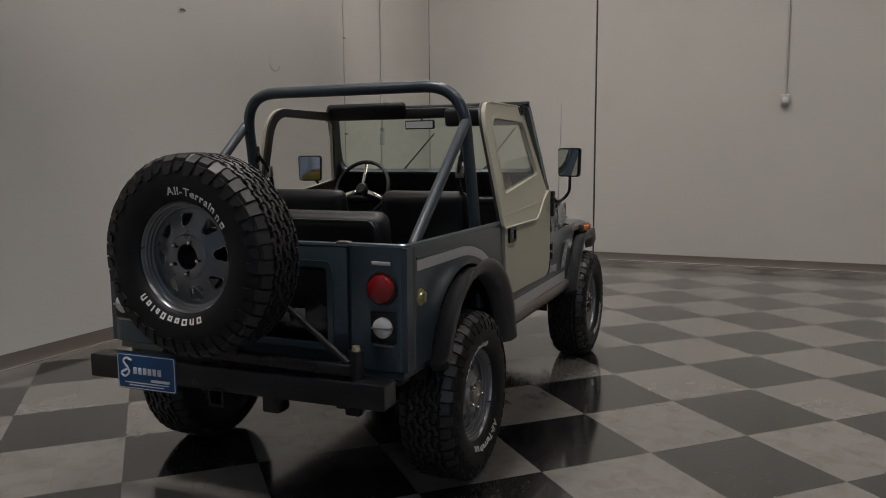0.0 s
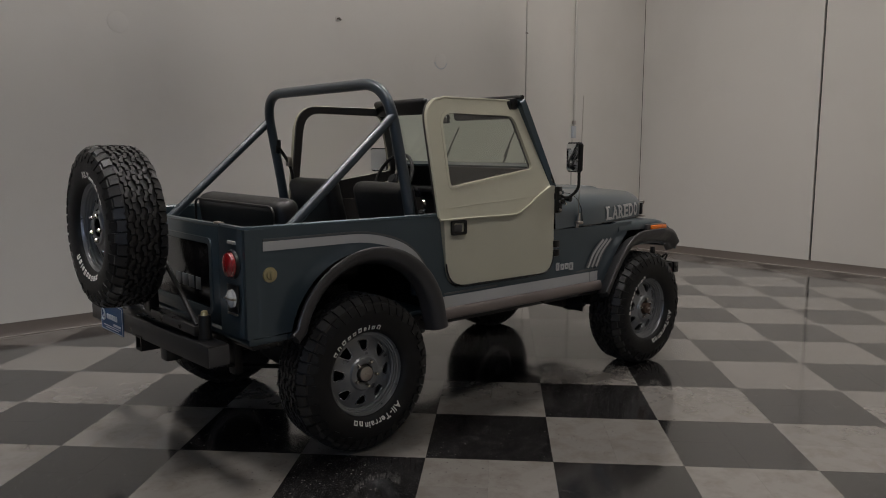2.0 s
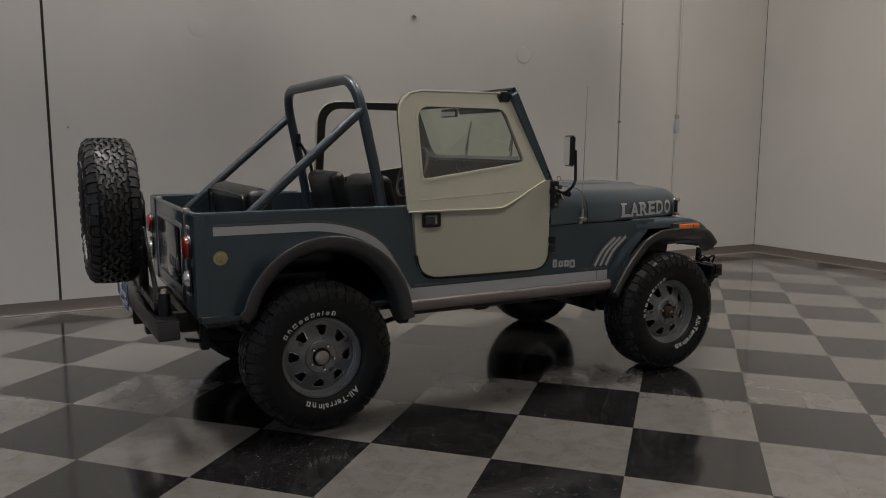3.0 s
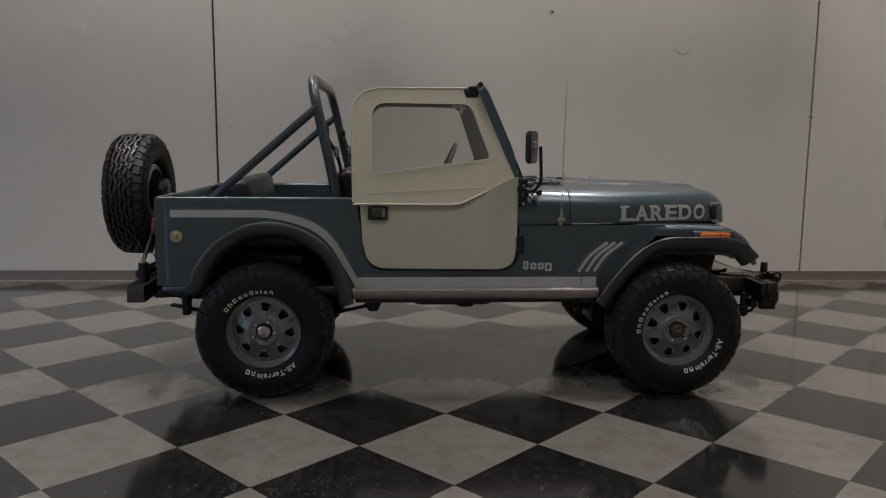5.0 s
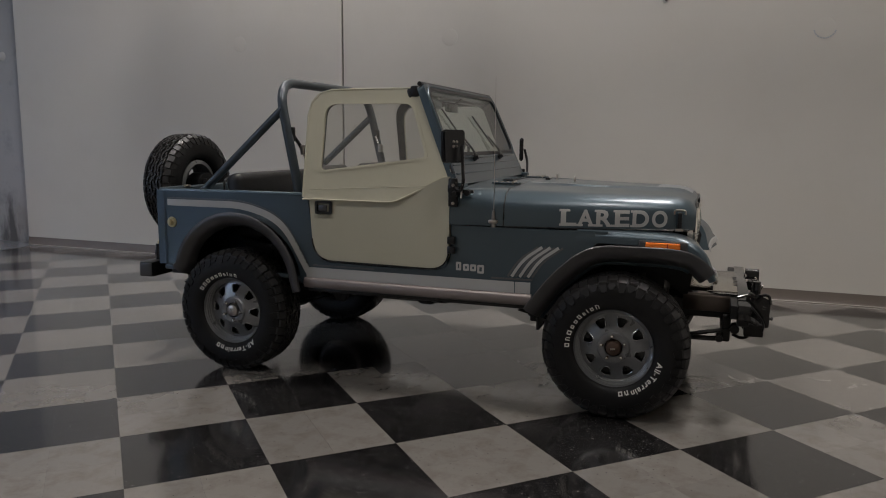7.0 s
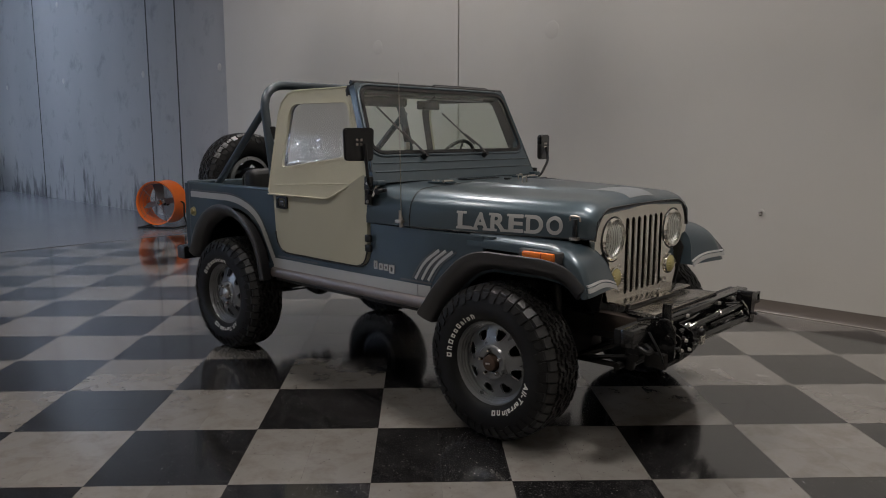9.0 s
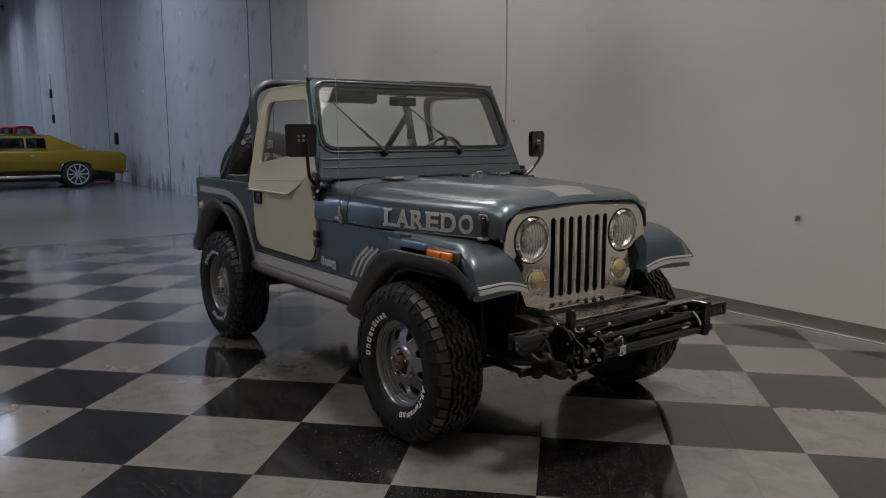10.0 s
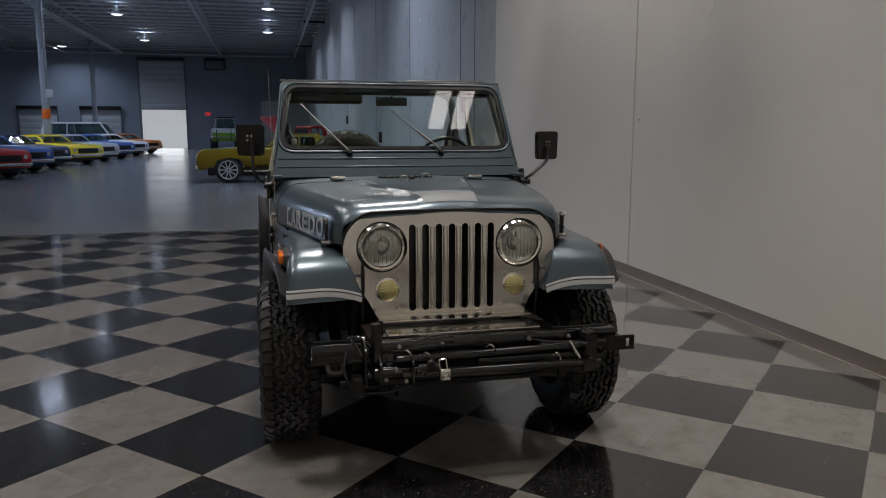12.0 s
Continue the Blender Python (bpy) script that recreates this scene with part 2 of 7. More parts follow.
SIGN_BLUE = surface("blue_sign_plate", (0.012, 0.075, 0.19), 0.35, 0, 0.08, 10, 0.05)
SIGN_WHITE = surface("white_sign_print", (0.72, 0.74, 0.76), 0.4, 0, 0.05, 10, 0.05)

WALL_PAINT = surface("warm_white_wall_paint", (0.60, 0.575, 0.53), 0.5, 0, 0.035, 0.7, 0.08, 0.12, 160, stain=(0.54, 0.515, 0.47), stain_amount=0.5, stain_scale=0.9)
GLOSS_BLACK = surface("gloss_black_paint", (0.004, 0.004, 0.0045), 0.16, 0, 0.4, 12, 0.1, 0.12, 120, coat=0.4, stain=(0.016, 0.013, 0.011), stain_amount=0.3, stain_scale=14)
HOOD_SILVER = surface("satin_silver_hood_decal", (0.18, 0.19, 0.195), 0.5, 0.15, 0.1, 6, 0.08)
# highlight along the baseboard's rounded toe, painted as a pale colour
TOE_GLINT = surface("pale_toe_glint", (0.34, 0.30, 0.265), 0.35, 0, 0.25, 3, 0.1)
BASE_RUBBER = surface("brown_grey_baseboard", (0.13, 0.108, 0.092), 0.42, 0, 0.12, 4, 0.1, 0.1, 120)
SEAM_DARK = surface("dark_joint_sealant", (0.05, 0.048, 0.045), 0.8, 0, 0.2, 6)
CONDUIT = surface("painted_conduit", (0.55, 0.53, 0.49), 0.45, 0.1, 0.06, 8)
LIGHT_TILE = surface("light_grey_vinyl_tile", (0.192, 0.179, 0.163), 0.12, 0, 0.1, 5, 0.06, 0.05, 90, stain=(0.135, 0.12, 0.103), stain_amount=0.85, stain_scale=6, stain_span=(0.46, 0.68), random_vary=0.12, specular=1.0, coat=0.5, coat_rough=0.09, fleck=[((0.09, 0.082, 0.075), 42, 0.14)])
DARK_TILE = surface("black_vinyl_tile", (0.0095, 0.009, 0.0093), 0.12, 0, 0.4, 7, 0.06, 0.05, 90, stain=(0.06, 0.056, 0.054), stain_amount=0.6, stain_scale=22, stain_span=(0.5, 0.72), random_vary=0.3, specular=1.0, coat=0.5, coat_rough=0.09, fleck=[((0.30, 0.285, 0.27), 48, 0.17), ((0.10, 0.094, 0.09), 85, 0.3)])
HALL_FLOOR = surface("polished_grey_concrete", (0.155, 0.16, 0.172), 0.2, 0, 0.2, 0.5, 0.06, 0.03, 30, stain=(0.13, 0.135, 0.147), stain_amount=0.5, stain_scale=0.35)
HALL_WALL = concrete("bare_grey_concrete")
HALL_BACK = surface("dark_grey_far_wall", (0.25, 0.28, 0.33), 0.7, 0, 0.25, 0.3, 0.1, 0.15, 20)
ROOF_DECK = surface("ribbed_roof_deck", (0.23, 0.235, 0.25), 0.6, 0.0, 0.2, 0.4, 0.1)
JOIST = surface("grey_steel_joist", (0.15, 0.155, 0.17), 0.5, 0.1, 0.15, 2)
GIRDER = surface("pale_grey_steel_girder", (0.56, 0.57, 0.59), 0.5, 0.1, 0.15, 2)
DOOR_GREY = surface("grey_dock_door", (0.46, 0.48, 0.50), 0.5, 0.1, 0.08, 0.7)
LAMP_WHITE = glow("lamp_diffuser", (0.9, 0.95, 1.0), 1.6)
COLUMN_GREY = surface("pale_grey_column_paint", (0.30, 0.32, 0.35), 0.5, 0.1, 0.15, 1.5)
FAN_ORANGE = surface("orange_fan_paint", (0.76, 0.15, 0.015), 0.35, 0, 0.1, 10, 0.08)


# ---- building helpers ----
def part(name, bm, material, parent=None, label="", sharp=38):
    """Links a bmesh as one mesh object, under parent if given."""
    bmesh.ops.remove_doubles(bm, verts=bm.verts, dist=0.00002)
    bmesh.ops.recalc_face_normals(bm, faces=bm.faces)
    limit = radians(sharp)
    for f in bm.faces:
        f.smooth = True
    for e in bm.edges:
        if len(e.link_faces) != 2 or e.calc_face_angle(0) > limit:
            e.smooth = False
    data = bpy.data.meshes.new(name)
    bm.to_mesh(data)
    bm.free()
    for m in material if isinstance(material, (list, tuple)) else [material]:
        data.materials.append(m)
    ob = new(name, data)
    if parent:
        ob.parent = parent
    if label:
        ob["label"] = label
    return ob


def thing(name, label, category, place=None, group="", kind=""):
    ob = new(name)
    ob.empty_display_size = 0.1
    if place is not None:
        ob.matrix_basis = place
    return tagged(ob, label, category, group, kind)


def box(bm, lo, hi, bevel=0.0, m=None, segs=2):
    made = bmesh.ops.create_cube(bm, size=1)["verts"]
    for v in made:
        v.co = Vector([lo[i] + (hi[i] - lo[i]) * (v.co[i] + 0.5) for i in range(3)])
    if bevel:
        edges = list({e for v in made for e in v.link_edges})
        out = bmesh.ops.bevel(bm, geom=edges, offset=bevel, segments=segs, affect="EDGES", profile=0.5)
        made = list({v for f in out["faces"] for v in f.verts} | {v for v in made if v.is_valid})
    if m is not None:
        bmesh.ops.transform(bm, matrix=m, verts=made)
    return bm


def boxed(lo, hi, bevel=0.0, m=None):
    return box(bmesh.new(), lo, hi, bevel, m)


def loft(bm, rows, ring=False, caps=False):
    """Quads between rows of points; ring closes each row."""
    grid = [[bm.verts.new(p) for p in row] for row in rows]
    n = len(rows[0])
    for a, b in zip(grid, grid[1:]):
        for i in range(n if ring else n - 1):
            j = (i + 1) % n
            try:
                bm.faces.new((a[i], a[j], b[j], b[i]))
            except ValueError:
                pass
    if caps:
        for row in (grid[0], grid[-1]):
            bm.faces.new(row)
    return grid


def tube(bm, path, r, segs=10, caps=True):
    """A round tube along a polyline; r may be one radius or a list."""
    path = [Vector(p) for p in path]
    rows, side = [], None
    for i, p in enumerate(path):
        d = (path[min(i + 1, len(path) - 1)] - path[max(i - 1, 0)]).normalized()
        if side is None:
            side = d.orthogonal().normalized()
        side = (side - d * side.dot(d)).normalized()
        up = d.cross(side)
        ri = r[i] if isinstance(r, (list, tuple)) else r
        rows.append([p + ri * (math.cos(a) * side + math.sin(a) * up) for a in [2 * math.pi * k / segs for k in range(segs)]])
    loft(bm, rows, True, caps)
    return bm


def bent(points, radius, n=5):
    """A polyline with its inner corners rounded."""
    pts = [Vector(p) for p in points]
    out = [pts[0]]
    for a, b, c in zip(pts, pts[1:], pts[2:]):
        u, v = (a - b), (c - b)
        d = min(radius, u.length * 0.49, v.length * 0.49)
        s, e = b + u.normalized() * d, b + v.normalized() * d
        for k in range(n + 1):
            t = k / n
            out.append((1 - t) ** 2 * s + 2 * t * (1 - t) * b + t * t * e)
    out.append(pts[-1])
    return out


def rounded(points, radii, n=5):
    """A closed outline in two dimensions with rounded corners."""
    out = []
    count = len(points)
    for i in range(count):
        a, b, c = Vector(points[i - 1]), Vector(points[i]), Vector(points[(i + 1) % count])
        r = radii[i] if isinstance(radii, (list, tuple)) else radii
        if r <= 0:
            out.append(b)
            continue
        u, v = a - b, c - b
        d = min(r, u.length * 0.49, v.length * 0.49)
        s, e = b + u.normalized() * d, b + v.normalized() * d
        for k in range(n + 1):
            t = k / n
            out.append((1 - t) ** 2 * s + 2 * t * (1 - t) * b + t * t * e)
    return out


def circle2(cx, cy, r, n=24):
    return [(cx + r * math.cos(2 * math.pi * k / n), cy + r * math.sin(2 * math.pi * k / n)) for k in range(n)]


def plate(bm, outline, holes, place, depth, bevel=0.0):
    """A flat or bent plate with holes; place(u, v) gives a point, depth is the way through."""
    edges = []
    for ring in [outline, *holes]:
        vs = [bm.verts.new((p[0], p[1], 0)) for p in ring]
        edges += [bm.edges.new((vs[i], vs[(i + 1) % len(vs)])) for i in range(len(vs))]
    made = bmesh.ops.triangle_fill(bm, use_beauty=True, use_dissolve=False, edges=edges)
    faces = [g for g in made["geom"] if isinstance(g, bmesh.types.BMFace)]
    verts = list({v for f in faces for v in f.verts})
    for v in verts:
        v.co = Vector(place(v.co.x, v.co.y))
    depth = Vector(depth)
    if depth.length:
        out = bmesh.ops.extrude_face_region(bm, geom=faces)
        bmesh.ops.translate(bm, vec=depth, verts=[g for g in out["geom"] if isinstance(g, bmesh.types.BMVert)])
    return bm


def revolve(bm, profile, segs=48, axis="y"):
    """Turns a (radius, along) profile round an axis."""
    rows = []
    for k in range(segs):
        c, s = math.cos(2 * math.pi * k / segs), math.sin(2 * math.pi * k / segs)
        if axis == "y":
            rows.append([(r * c, a, r * s) for r, a in profile])
        elif axis == "x":
            rows.append([(a, r * c, r * s) for r, a in profile])
        else:
            rows.append([(r * c, r * s, a) for r, a in profile])
    rows.append(rows[0])
    loft(bm, rows)
    bmesh.ops.remove_doubles(bm, verts=bm.verts, dist=0.00005)
    return bm


def moved(bm, m):
    bmesh.ops.transform(bm, matrix=m, verts=bm.verts)
    return bm


def lettering(text, size, bold=0.0):
    """Flat outlines of a word in the built-in font, as a bmesh with its width."""
    curve = bpy.data.curves.new("letters", "FONT")
    curve.body, curve.size, curve.extrude = text, size, 0.0
    curve.offset = bold
    ob = new("letters", curve)
    bpy.context.view_layer.update()
    data = bpy.data.meshes.new_from_object(ob.evaluated_get(bpy.context.evaluated_depsgraph_get()))
    bm = bmesh.new()
    bm.from_mesh(data)
    bpy.data.objects.remove(ob)
    bpy.data.curves.remove(curve)
    bpy.data.meshes.remove(data)
    return bm


# ---- the setting: showroom bay and hall ----
NORTH, EAST, WEST, SOUTH, ROOF = 2.86, 6.30, -7.0, -9.5, 9.2
HALL_N, HALL_W, HALL_S = 3.0, -68.0, -26.0


def structure(name, bm, material, label, category="", parent=None):
    return tagged(part(name, bm, material, parent), label, category or name.split("_")[0], kind="structure")


# sub-floor under the tiles and the hall's concrete floor
structure("floor", boxed((WEST, SOUTH - 0.3, -0.3), (EAST + 0.3, NORTH + 0.3, -0.004)), SEAM_DARK, "dark sub-floor under checkered vinyl tiles", "floor")
structure("floor_hall", boxed((HALL_W - 0.3, HALL_S - 0.3, -0.3), (WEST - 0.001, HALL_N + 0.3, -0.001)), HALL_FLOOR,
          "polished grey concrete floor of the storage hall", "floor")


# panelled drywall: each panel a slab, with dark open joints between
def panel_run(name, cuts, gaps, box_at, label):
    wall = tagged(new(name), label, "wall", kind="structure")
    for (a, b), gap in zip(zip(cuts, cuts[1:]), gaps):
        part("panel", box_at(a + gap, b - 0.0, 0), WALL_PAINT, wall)
    part("joint_backing", box_at(cuts[0], cuts[-1], 0.03), SEAM_DARK, wall)
    return wall


panel_run("wall_north", [-7.18, -2.355, 3.81, EAST], [0.0, 0.022, 0.018],
          lambda a, b, d: boxed((a, NORTH + d, 0), (b, NORTH + 0.03 + d + (0.1 if d else 0), ROOF - 0.05), 0.0), "warm white panelled showroom wall with patched marks")
panel_run("wall_east", [SOUTH, 0.30, NORTH - 0.008], [0.0, 0.026],
          lambda a, b, d: boxed((EAST + d, a, 0), (EAST + 0.03 + d + (0.1 if d else 0), b, ROOF - 0.05), 0.0), "warm white panelled end wall with an open joint")
structure("wall_south", boxed((WEST, SOUTH - 0.2, 0), (EAST + 0.2, SOUTH, ROOF - 0.05)), WALL_PAINT, "plain warm white wall closing the bay", "wall")
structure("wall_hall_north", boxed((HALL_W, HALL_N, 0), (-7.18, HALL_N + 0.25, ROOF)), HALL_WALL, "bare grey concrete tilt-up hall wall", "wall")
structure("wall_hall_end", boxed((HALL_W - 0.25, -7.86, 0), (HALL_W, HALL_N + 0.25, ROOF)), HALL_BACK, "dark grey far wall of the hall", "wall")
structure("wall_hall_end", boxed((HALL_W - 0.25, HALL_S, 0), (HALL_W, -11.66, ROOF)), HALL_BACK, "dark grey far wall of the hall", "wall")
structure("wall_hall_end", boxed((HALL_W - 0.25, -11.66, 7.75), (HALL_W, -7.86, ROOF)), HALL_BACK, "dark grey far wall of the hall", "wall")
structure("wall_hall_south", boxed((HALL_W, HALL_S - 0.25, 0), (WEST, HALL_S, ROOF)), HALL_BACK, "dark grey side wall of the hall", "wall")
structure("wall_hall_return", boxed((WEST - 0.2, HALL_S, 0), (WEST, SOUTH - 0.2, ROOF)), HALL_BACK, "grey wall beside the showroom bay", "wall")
structure("ceiling", boxed((HALL_W - 0.3, HALL_S - 0.3, ROOF), (EAST + 0.3, HALL_N + 0.3, ROOF + 0.2)), ROOF_DECK, "grey metal roof deck", "ceiling")
structure("backdrop_daylight", boxed((HALL_W - 2.2, -15, -0.2), (HALL_W - 2.1, -5, 6)), glow("outdoor_daylight", (0.95, 0.97, 1.0), 0.34),
          "bright daylight outside the dock door", "backdrop")

# joints and patches of the concrete wall
for jx in (-8.965, -10.02, -15.5, -21.9, -28.3, -34.7, -41.1, -47.5, -53.9):
    structure("wall_joint", boxed((jx - 0.02, HALL_N - 0.003, 0), (jx + 0.02, HALL_N + 0.01, ROOF)), SEAM_DARK, "dark vertical joint in the concrete wall", "wall joint")

for ix, iz in ((-7.60, 2.53), (-10.25, 2.55), (-14.0, 2.60), (-14.06, 4.2), (-17.6, 2.6), (-10.3, 5.2)):
    plug = part("lifting_insert", revolve(bmesh.new(), [(0, -0.006), (0.05, -0.006), (0.06, 0.0)], 18, "y"), CONDUIT)
    plug.matrix_basis = pose(ix, HALL_N, iz)
    tagged(plug, "pale round lifting insert in the concrete wall", "wall insert", "concrete wall inserts")

# roof steel: girders along the hall, bar joists across, thin bracing
for gy in (-21.5, -12.9, -4.6, 1.9):
    bm = bmesh.new()
    for z in (8.3, 9.0):
        box(bm, (HALL_W, gy - 0.07, z - 0.06), (EAST, gy + 0.07, z + 0.06))
    for k in range(48):
        gx = HALL_W + 1.5 * k
        tube(bm, [(gx, gy, 8.3), (gx + 0.75, gy, 9.0), (gx + 1.5, gy, 8.3)], 0.03, 4)
    structure("roof_girder", bm, GIRDER, "grey steel lattice girder under the roof", "girder")
joists = thing("roof_joists", "rows of thin grey steel bar joists under the roof", "joist", kind="structure")
bm = bmesh.new()
for z in (8.62, 9.08):
    box(bm, (-0.045, HALL_S, z - 0.035), (0.045, HALL_N, z + 0.035))
for i in range(36):
    y0 = HALL_S + 0.8 * i
    tube(bm, [(0, y0, 8.62), (0, y0 + 0.4, 9.08), (0, y0 + 0.8, 8.62)], 0.018, 4, False)
first = part("joist", bm, GIRDER, joists)
first.location.x = HALL_W + 1.0
for k in range(1, 39):
    ob = new("joist", first.data)
    ob.parent = joists
    ob.location.x = HALL_W + 1.0 + 1.62 * k
bm = bmesh.new()
tube(bm, [(HALL_W + 0.6, -24, 8.25), (HALL_W + 0.6, 1.6, 8.25), (HALL_W + 0.6, 1.6, 7.7)], 0.07, 8)
tube(bm, [(HALL_W + 0.6, -13.2, 8.25), (-30, -13.2, 8.3)], 0.05, 8)
tube(bm, [(HALL_W + 0.6, -17.5, 8.25), (-40, -17.5, 8.3)], 0.05, 8)
structure("roof_pipe", bm, CONDUIT, "pale sprinkler pipe under the roof", "pipe")


def column(x, y, r, band):
    ob = thing("steel_column", "grey steel roof column" + (" with an orange guard band" if band else ""), "column", pose(x, y, 0), kind="structure")
    part("shaft", boxed((-r, -r, 0), (r, r, ROOF - 0.2), 0.02), COLUMN_GREY, ob)
    part("base_plate", boxed((-r - 0.1, -r - 0.1, 0), (r + 0.1, r + 0.1, 0.03), 0.005), JOIST, ob)
    if band:
        part("guard_band", boxed((-r - 0.02, -r - 0.02, 2.05), (r + 0.02, r + 0.02, 2.5), 0.02), FAN_ORANGE, ob, "orange guard band")
        part("notice_board", boxed((r, 0.08, 3.0), (r + 0.03, 0.38, 3.35), 0.005), DOOR_GREY, ob, "pale notice board")


column(-33.0, -10.47, 0.135, True)
column(-62.0, -14.3, 0.15, False)
column(-48.0, -21.5, 0.17, False)


def dock_door(name, y0, y1, z0, z1, label):
    ob = thing(name, label, "door", pose(HALL_W + 0.08, 0, 0), kind="structure")
    n = max(2, round((z1 - z0) / 0.56))
    h = (z1 - z0) / n
    for k in range(n):
        part("door_panel", boxed((0, y0, z0 + k * h + 0.002), (0.06, y1, z0 + (k + 1) * h - 0.002), 0.018), DOOR_GREY, ob)
    part("door_track", boxed((0, y0 - 0.12, 0), (0.1, y0 - 0.01, z1 + 0.2), 0.01), JOIST, ob)
    part("door_track", boxed((0, y1 + 0.01, 0), (0.1, y1 + 0.12, z1 + 0.2), 0.01), JOIST, ob)
    part("door_header", boxed((0, y0 - 0.1, z1), (0.35, y1 + 0.1, z1 + 0.3), 0.02), BLACK_PAINT, ob, "dark door drum housing")
    return ob


dock_door("door_1", -11.66, -7.86, 3.42, 7.7, "grey sectional dock door, half open to daylight")
dock_door("door_2", -21.6, -18.6, 0.0, 3.4, "closed pale grey sectional dock door")
dock_door("door_3", -16.6, -13.4, 0.0, 3.4, "closed pale grey sectional dock door")
ob = thing("wall_heater", "dark unit heater on the far wall", "heater", pose(HALL_W, -5.15, 7.0), kind="")
part("case", boxed((0.0, -0.9, 0), (0.5, 0.9, 1.0), 0.04), BLACK_PAINT, ob)
part("louvre", boxed((0.5, -0.75, 0.1), (0.54, 0.75, 0.8), 0.01), JOIST, ob)
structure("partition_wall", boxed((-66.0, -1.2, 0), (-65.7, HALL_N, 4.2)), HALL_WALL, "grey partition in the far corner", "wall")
ob = thing("exit_sign", "small red glowing sign on the far wall", "sign", pose(HALL_W, -5.95, 3.1))
part("face", boxed((0.01, -0.24, -0.15), (0.08, 0.24, 0.15), 0.01), glow("red_sign_glow", (0.6, 0.04, 0.06), 0.35), ob)

# lamps
for tx, ty in TUBES:
    ob = thing("tube_fixture", "white ceiling tube lamp", "ceiling lamp", pose(tx, ty, TUBE_Z), group="tube lamps")
    part("housing", boxed((-1.4, -0.13, 0.02), (1.4, 0.13, 0.09), 0.01), CONDUIT, ob)
    part("hanger", tube(bmesh.new(), [(-1.0, 0, 0.08), (-1.0, 0, ROOF - TUBE_Z)], 0.006, 5), JOIST, ob)
    part("hanger", tube(bmesh.new(), [(1.0, 0, 0.08), (1.0, 0, ROOF - TUBE_Z)], 0.006, 5), JOIST, ob)
# housings for the added fill lamps, never in view
for px, py, _ in FILL_PANELS:
    ob = thing("panel_fixture", "square white housing of an added, unseen fill lamp", "ceiling lamp", pose(px, py, PANEL_Z), group="panel lamps")
    part("housing", boxed((-0.62, -0.62, 0.01), (0.62, 0.62, 0.09), 0.01), CONDUIT, ob)
    part("hanger", tube(bmesh.new(), [(0, 0, 0.08), (0, 0, ROOF - PANEL_Z)], 0.01, 5), JOIST, ob)
# the southern fill lamps get the same body as the hall's own rows
for bx, by, _ in BAYS:
    ob = thing("bay_lamp", "round high-bay hall lamp, lit; the southern four are unseen added fill", "ceiling lamp", pose(bx, by, BAY_Z), group="hall lamps")
    part("reflector", revolve(bmesh.new(), [(0.1, 0.42), (0.16, 0.3), (0.34, 0.05), (0.36, 0.02)], 20, "z"), DOOR_GREY, ob)
    part("diffuser", revolve(bmesh.new(), [(0.0, -0.05), (0.2, -0.03), (0.34, 0.03)], 20, "z"), LAMP_WHITE, ob, "glowing white diffuser")
    part("stem", tube(bmesh.new(), [(0, 0, 0.4), (0, 0, ROOF - BAY_Z)], 0.02, 6), JOIST, ob)


# baseboards
def baseboard(name, a, b, n):
    """A rubber base with a toe, from a to b along a wall whose room side is n."""
    a, b, n = Vector((*a, 0)), Vector((*b, 0)), Vector((*n, 0))
    section = [(0.0, 0.0), (0.022, 0.0), (0.022, 0.006), (0.010, 0.020), (0.006, 0.101), (0.004, 0.107), (0.0, 0.107)]
    bm = bmesh.new()
    loft(bm, [[p + n * (u + 0.001) + Vector((0, 0, z)) for u, z in section] for p in (a, b)], True, True)
    base = part(name, bm, BASE_RUBBER)
    # pale bead that draws the toe's highlight
    part("toe_edge", tube(bmesh.new(), [p + n * 0.026 + Vector((0, 0, 0.0035)) for p in (a, b)], 0.0045, 6), TOE_GLINT, base, "pale toe edge with its glint put into the colour")
    return tagged(base, "brown-grey rubber baseboard along the wall", "baseboard", kind="structure")


baseboard("baseboard_north", (-7.18, NORTH), (EAST, NORTH), (0, -1))
baseboard("baseboard_east", (EAST, NORTH), (EAST, SOUTH), (-1, 0))
baseboard("baseboard_return", (-7.181, HALL_N), (-7.181, NORTH), (-1, 0))


# marks on the walls: filled bolt holes, each a shallow round plug with a lower shadow lip
def wall_plug(x, z, r, depth, label, group=""):
    bm = revolve(bmesh.new(), [(0.0, -depth), (r * 0.86, -depth), (r, -depth * 0.4), (r * 1.02, 0.001)], 28, "y")
    ob = part("wall_plug", bm, WALL_PAINT)
    ob.matrix_basis = pose(x, NORTH, z)
    return tagged(ob, label, "wall patch", group)


for px, pz in ((-3.68, 2.53), (-1.09, 2.51), (2.42, 2.46)):
    wall_plug(px, pz, 0.085, 0.004, "round filled patch on the white wall", "wall patches")
bm = bmesh.new()
for k in range(9):
    a = radians(200 + 17 * k)
    box(bm, (-0.006, -0.004, -0.011), (0.006, 0.0, 0.011), 0, pose(2.42 + 0.09 * math.cos(a), NORTH - 0.001, 2.46 + 0.09 * math.sin(a), 0, -math.degrees(a), 0))
tagged(part("scuff_mark", bm, DOOR_GREY), "thin dark scuffed arc under a wall patch", "scuff")
